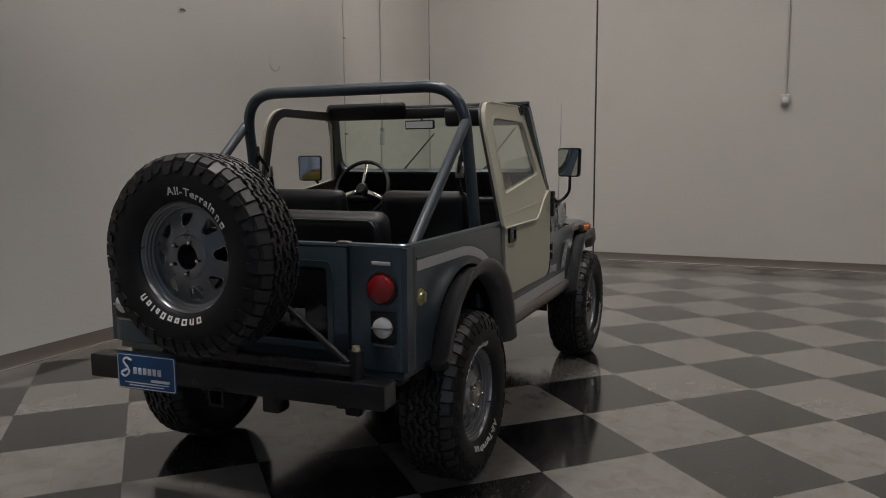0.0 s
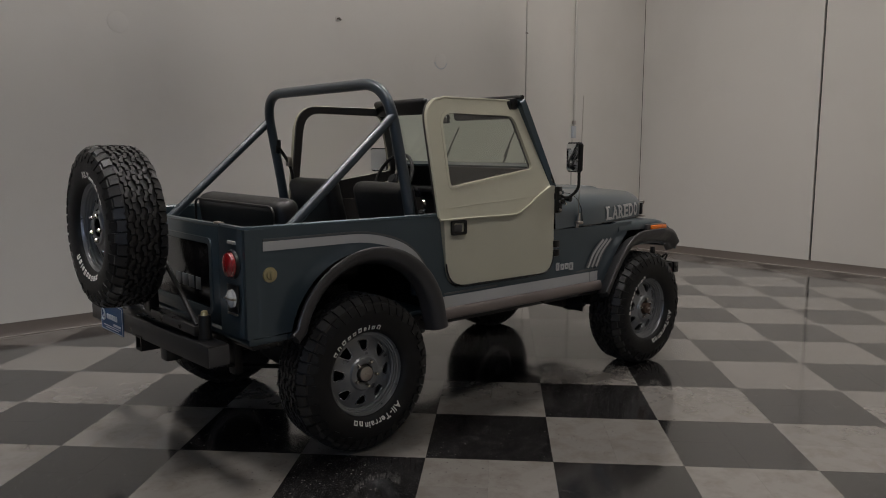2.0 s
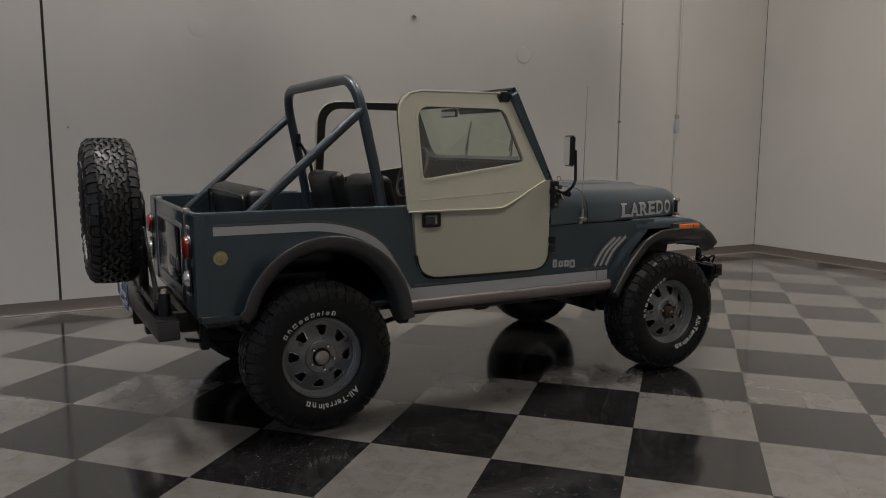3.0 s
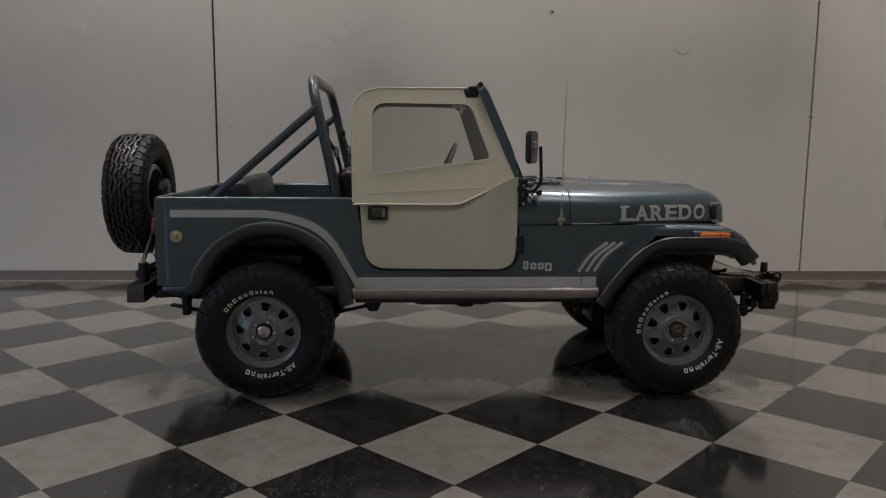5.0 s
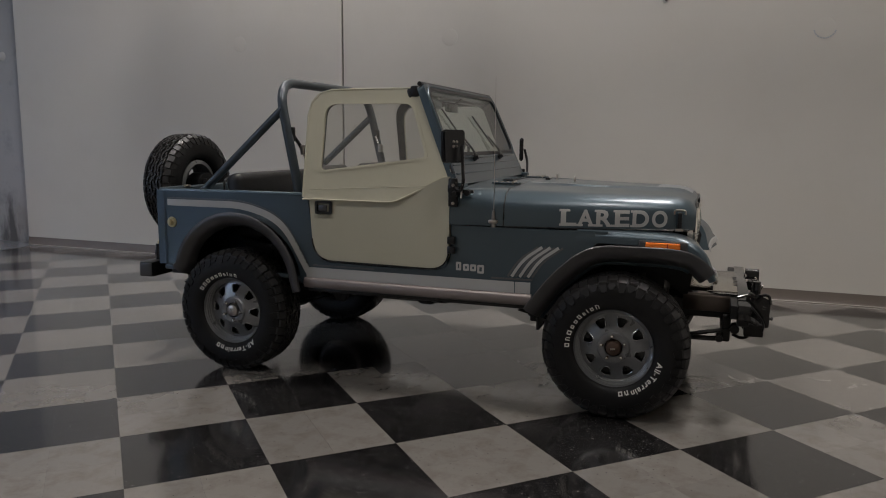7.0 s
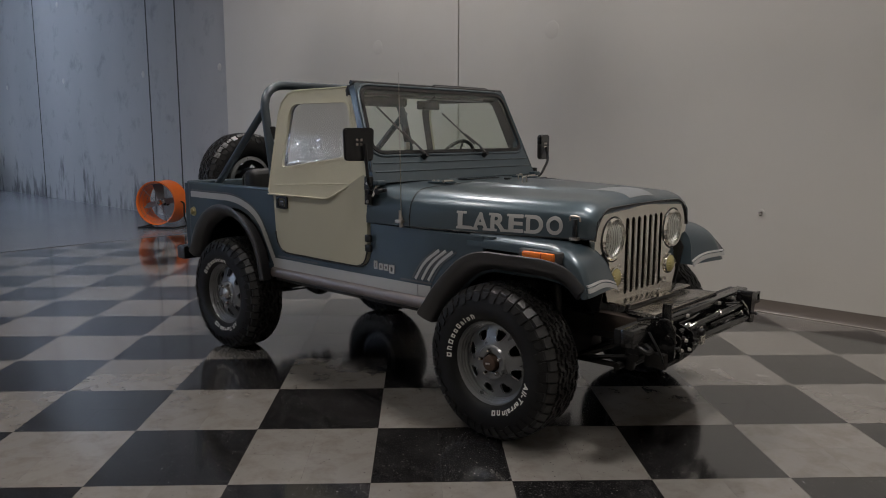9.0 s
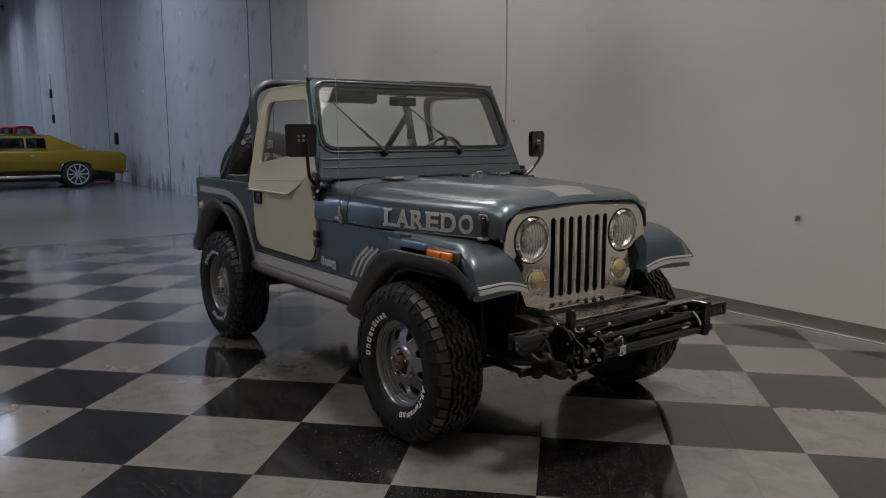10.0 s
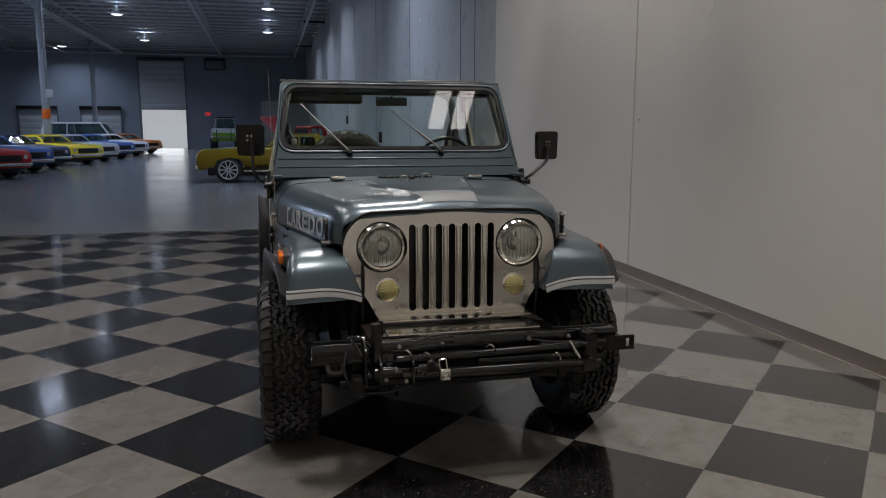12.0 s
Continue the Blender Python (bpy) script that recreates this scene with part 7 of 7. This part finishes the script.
    if arch_trim:
        for s in (-1, 1):
            for x in (wf, wr):
                part("arch_trim", tube(bmesh.new(), [(px, s * (w - 0.055), pz) for px, pz in arc(x, wheel_r, ar + 0.012, 172, 8, 14)], 0.02, 6), CHROME, car, "bright wheel arch trim")
            part("belt_trim", tube(bmesh.new(), [(cabin[0] - 0.05, s * (w - 0.125), hood_z + 0.012), (sail or cabin[2], s * (w - 0.125), hood_z + 0.012)], 0.012, 6), CHROME, car)
            part("drip_rail", tube(bmesh.new(), [(x, s * (cabin_y(z) + 0.004), z) for x, z in roof[:4]], 0.014, 6), CHROME, car)
    if stripe:
        for s in (-0.22, 0.22):
            part("hood_stripe", boxed((cabin[0] + 0.1, s - 0.11, hood_z + 0.001), (f - 0.16, s + 0.11, hood_z + 0.006), 0.0, pose(0, 0, 0)), stripe, car)
    if hood_up:
        m = pose(cabin[0] + 0.15, 0, hood_z, 0, -hood_up, 0)
        part("raised_hood", boxed((0, -w + 0.12, 0.0), ((f - cabin[0] - 0.2) * 0.8, w - 0.12, 0.035), 0.012, m), paint, car, "raised hood")
    return car


GOLD, RED = car_paint("gold_paint", (0.22, 0.148, 0.008)), car_paint("red_paint", (0.50, 0.012, 0.018))
BLUE, NAVY = car_paint("bright_blue_paint", (0.03, 0.10, 0.36)), car_paint("navy_paint", (0.02, 0.03, 0.08))
YELLOW, WHITE = car_paint("yellow_paint", (0.72, 0.55, 0.015)), car_paint("white_paint", (0.6, 0.62, 0.65))
SILVERC, ORANGE = car_paint("silver_car_paint", (0.33, 0.35, 0.38)), car_paint("orange_paint", (0.60, 0.17, 0.02))
CYAN, LIME = car_paint("pale_blue_paint", (0.16, 0.42, 0.52)), car_paint("lime_green_paint", (0.10, 0.22, 0.015))
parked_car("coupe_car", "gold two-door coupe with bright spoked wheels on concrete", pose(-19.05, -0.29, 0, 0, 0, -90), GOLD, 5.40, 1.92, 3.23, 1.03, 1.42, (0.58, 0.17, -1.05, -1.95), 0.90, wheel_r=0.375, sail=-0.92, arch_trim=True)
parked_car("coupe_car", "pale blue car parked behind the gold coupe", pose(-22.6, -0.1, 0, 0, 0, -90), CYAN, 4.9, 1.85, 2.8, 1.0, 1.36)
parked_car("coupe_car", "red car with its hood raised", pose(-27.5, 0.62, 0, 0, 0, -66), RED, 4.7, 1.85, 2.8, 1.0, 1.72, (0.3, -0.1, -0.72, -1.02), hood_up=46)
row = [("red muscle car parked in a row", RED, -22.3, -10.5, None), ("bright blue muscle car with white hood stripes", BLUE, -25.9, -10.75, SIGN_WHITE), ("navy blue muscle car in the row", NAVY, -29.0, -10.9, None),
       ("yellow muscle car with black hood stripes", YELLOW, -32.8, -10.4, BLACK_PAINT), ("silver muscle car in the row", SILVERC, -36.6, -10.4, None), ("blue and white coupe in the row", BLUE, -40.6, -10.3, SIGN_WHITE),
       ("white coupe in the row", WHITE, -45.0, -10.2, None), ("orange coupe at the end of the row", ORANGE, -51.0, -10.2, None)]
for label, paint, x, y, stripe in row:
    parked_car("muscle_car", label, pose(x, y, 0, 0, 0, 55), paint, 4.75, 1.84, 2.75, 0.97, 1.33, group="row of parked cars", stripe=stripe)
for label, paint, x, y in (("yellow car in the second row", YELLOW, -27.0, -15.2), ("white car in the second row", WHITE, -31.5, -15.4)):
    parked_car("muscle_car", label, pose(x, y, 0, 0, 0, 55), paint, 4.75, 1.84, 2.75, 1.0, 1.45, group="second row of parked cars")
parked_car("van", "white long-roof wagon with dark windows behind the row", pose(-52.0, -12.9, 0, 0, 0, 86), WHITE, 6.2, 2.0, 3.7, 1.25, 2.1, (1.75, 1.15, -2.5, -2.75), 0.95, wheel_r=0.4)
# lifted truck facing the hall
truck = parked_car("pickup_truck", "lifted white pickup truck with a lime green nose", pose(-60.5, -4.1, 0.62), SILVERC, 5.2, 2.0, 3.2, 1.15, 1.95, (0.7, 0.25, -0.8, -1.0), 0.95, wheel_r=0.42, grille_dark=False)
for s in (-1, 1):
    for x in (1.6, -1.6):
        part("big_tyre", moved(revolve(bmesh.new(), [(0.25, -0.17), (0.58, -0.17), (0.62, 0), (0.58, 0.17), (0.25, 0.17)], 24), pose(x, s * 0.92, 0.0)), CAR_TYRE, truck)
    part("guard_post", tube(bmesh.new(), [(2.62, s * 0.55, 0.15), (2.62, s * 0.55, 1.05)], 0.035, 8), BLACK_PAINT, truck)
part("nose_panel", boxed((2.45, -0.88, 0.12), (2.58, 0.88, 0.78), 0.04), LIME, truck, "lime green lower nose")
part("grille_band", boxed((2.45, -0.80, 0.80), (2.57, 0.80, 1.04), 0.03), WHITE, truck, "white grille surround")
part("light_bar", boxed((0.1, -0.75, 1.97), (0.25, 0.75, 2.09), 0.02), BLACK_PAINT, truck, "black roof light bar")

# orange drum fan on a tube stand
fan = thing("drum_fan", "large orange drum fan on a dark tube stand", "fan", pose(-8.0, 2.12, 0.40, 0, 0, -60))
part("drum", revolve(bmesh.new(), [(0.325, 0.17), (0.345, 0.18), (0.335, 0.13), (0.335, -0.13), (0.345, -0.18), (0.325, -0.17), (0.322, 0.0), (0.325, 0.17)], 48, "x"), FAN_ORANGE, fan, "orange sheet metal drum")
for k in range(4):
    bm = bmesh.new()
    rows = []
    for j in range(6):
        r, twist = 0.05 + 0.05 * j, radians(52 - 5 * j)
        half = 0.05 + 0.008 * j
        rows.append([(half * math.cos(twist) * q, r, half * math.sin(twist) * q) for q in (-1, -0.4, 0.4, 1)] + [(half * math.cos(twist) * q + 0.004, r, half * math.sin(twist) * q) for q in (1, 0.4, -0.4, -1)])
    loft(bm, rows, True, True)
    part("blade", moved(bm, Matrix.Rotation(math.pi / 2 * k + 0.2, 4, "X")), JOIST, fan, "dark fan blade")
part("hub", revolve(bmesh.new(), [(0, -0.06), (0.04, -0.05), (0.045, 0.08), (0.03, 0.105), (0, 0.11)], 20, "x"), CHROME, fan, "bright hub")
for rr in (0.10, 0.17, 0.24, 0.30):
    part("guard_ring", tube(bmesh.new(), [(0.15, rr * math.cos(2 * math.pi * k / 30), rr * math.sin(2 * math.pi * k / 30)) for k in range(31)], 0.0028, 4, False), JOIST, fan)
for k in range(4):
    a = math.pi / 4 + math.pi / 2 * k
    part("guard_spoke", tube(bmesh.new(), [(0.153, 0, 0), (0.165, 0.33 * math.cos(a), 0.33 * math.sin(a))], 0.004, 5), JOIST, fan)
for s in (-1, 1):
    part("stand", tube(bmesh.new(), bent([(0.0, s * 0.34, 0.02), (0.02, s * 0.40, 0.0), (0.03, s * 0.40, -0.24), (-0.18, s * 0.32, -0.385), (0.22, s * 0.30, -0.385)], 0.09), 0.014, 8), BLACK_PAINT, fan)
    part("roller", revolve(bmesh.new(), [(0, -0.02), (0.05, -0.02), (0.05, 0.02), (0, 0.02)], 16), BLACK_PAINT, fan).location = (-0.18, s * 0.34, -0.35)
part("cross_tube", tube(bmesh.new(), [(0.2, -0.31, -0.385), (0.2, 0.31, -0.385)], 0.014, 8), BLACK_PAINT, fan)
part("motor", boxed((-0.12, -0.06, -0.06), (-0.04, 0.06, 0.06), 0.015), BLACK_PAINT, fan)

jack = thing("floor_jack", "low red trolley jack on the concrete floor", "jack", pose(-20.6, 2.45, 0, 0, 0, 70))
part("chassis", slab(bmesh.new(), [(-0.35, 0.03), (0.35, 0.03), (0.35, 0.10), (0.0, 0.17), (-0.35, 0.15)], 0.14, 0.02), RED, jack)
part("handle", tube(bmesh.new(), [(-0.3, 0, 0.12), (-0.62, 0, 0.55)], 0.016, 8), BLACK_PAINT, jack)
for y, z in ((0.12, 0.05), (-0.12, 0.05)):
    for x in (0.28, -0.28):
        part("roller", revolve(bmesh.new(), [(0, -0.02), (0.05, -0.02), (0.05, 0.02), (0, 0.02)], 12), BLACK_PAINT, jack).location = (x, y, z)
for x, z in ((-31.8, 3.1), (-31.6, 2.05), (-20.8, 1.3)):
    ob = thing("switch_box", "small dark electrical box with conduit on the hall wall", "electrical box", pose(x, HALL_N, z))
    part("box", boxed((-0.10, -0.10, -0.18), (0.10, 0.0, 0.18), 0.01), BLACK_PAINT, ob)
    part("conduit", tube(bmesh.new(), [(0, -0.03, 0.18), (0, -0.03, 0.8)], 0.015, 8), CONDUIT, ob)
for x in (-45.0, -59.0):
    ob = thing("pipe_bracket", "dark steel pipe bracket high on the hall wall", "bracket", pose(x, HALL_N, 8.35), "pipe brackets")
    part("arm", boxed((-0.06, -1.3, -0.06), (0.06, 0.0, 0.06), 0.01), BLACK_PAINT, ob)
    part("wall_plate", boxed((-0.15, -0.03, -0.25), (0.15, 0.0, 0.25), 0.01), BLACK_PAINT, ob)


# ---- checkered floor tiles ----
TILE, GAP = 0.3048, 0.0003
O = Vector((0.257, -1.524))
DX, DY = Vector((1, 1)) / math.sqrt(2), Vector((-1, 1)) / math.sqrt(2)


def tile_mesh(name, material):
    h = TILE / 2 - GAP
    bm = bmesh.new()
    rows = [[(-h, -h, -0.003), (h, -h, -0.003), (h, h, -0.003), (-h, h, -0.003)],
            [(-h, -h, 0), (h, -h, 0), (h, h, 0), (-h, h, 0)]]
    grid = loft(bm, rows, True)
    bm.faces.new(grid[-1])
    bmesh.ops.recalc_face_normals(bm, faces=bm.faces)
    data = bpy.data.meshes.new(name)
    bm.to_mesh(data)
    bm.free()
    data.materials.append(material)
    return data


light_data, dark_data = tile_mesh("floor_tile", LIGHT_TILE), tile_mesh("floor_tile", DARK_TILE)
tiled_floor = thing("floor_tiles", "checkered black and light grey vinyl floor tiles", "floor", kind="structure")
rest = {0: ([], []), 1: ([], [])}
rng = random.Random(4)
cells = []
for i in range(-60, 61):
    for j in range(-60, 61):
        c = O + DX * (i + 0.5) * TILE + DY * (j + 0.5) * TILE
        if WEST - 0.25 < c.x < EAST + 0.2 and SOUTH - 0.2 < c.y < NORTH + 0.2:
            dark = (i // 2 + j // 2 + 1) % 2
            cells.append((c, dark))
inside = [(c, d) for c, d in cells if WEST + 0.25 < c.x and c.y < NORTH - 0.25]
inside.sort(key=lambda it: math.hypot(it[0].x * 0.8 - 0.3, it[0].y + 1.7))
single = set(id(it[0]) for it in inside[:300])
for c, dark in cells:
    if id(c) in single:
        ob = new("floor_tile", dark_data if dark else light_data)
        ob.parent = tiled_floor
        ob.matrix_basis = pose(c.x, c.y, rng.uniform(-0.00008, 0.00008), rng.uniform(-0.02, 0.02), rng.uniform(-0.02, 0.02), 45 + 90 * rng.randrange(4))
    else:
        vs, fs = rest[dark]
        h, b = TILE / 2 - GAP, len(vs)
        z = rng.uniform(-0.00008, 0.00008)
        for k, zz in ((h, -0.003), (h, z)):
            vs += [(*(c + DX * k * sx + DY * k * sy), zz) for sx, sy in ((-1, -1), (1, -1), (1, 1), (-1, 1))]
        fs += [(b + 4, b + 5, b + 6, b + 7)] + [(b + k, b + (k + 1) % 4, b + 4 + (k + 1) % 4, b + 4 + k) for k in range(4)]
for dark, (vs, fs) in rest.items():
    data = bpy.data.meshes.new("floor_tile_field")
    data.from_pydata(vs, [], fs)
    bm = bmesh.new()
    bm.from_mesh(data)
    for co, no in (((WEST, 0, 0), (-1, 0, 0)), ((0, NORTH + 0.02, 0), (0, 1, 0)), ((EAST + 0.02, 0, 0), (1, 0, 0)), ((0, SOUTH - 0.05, 0), (0, -1, 0))):
        bmesh.ops.bisect_plane(bm, geom=bm.verts[:] + bm.edges[:] + bm.faces[:], plane_co=co, plane_no=no, clear_outer=True)
    bm.to_mesh(data)
    bm.free()
    data.materials.append(DARK_TILE if dark else LIGHT_TILE)
    ob = new("floor_tile_field", data)
    ob.parent = tiled_floor
    ob["kind"] = "stuff"
structure("floor_edge_strip", boxed((WEST - 0.03, SOUTH, -0.001), (WEST + 0.01, NORTH + 0.15, 0.0025), 0.001), TRIM_BLACK, "thin dark edge strip where tiles meet concrete", "floor strip")
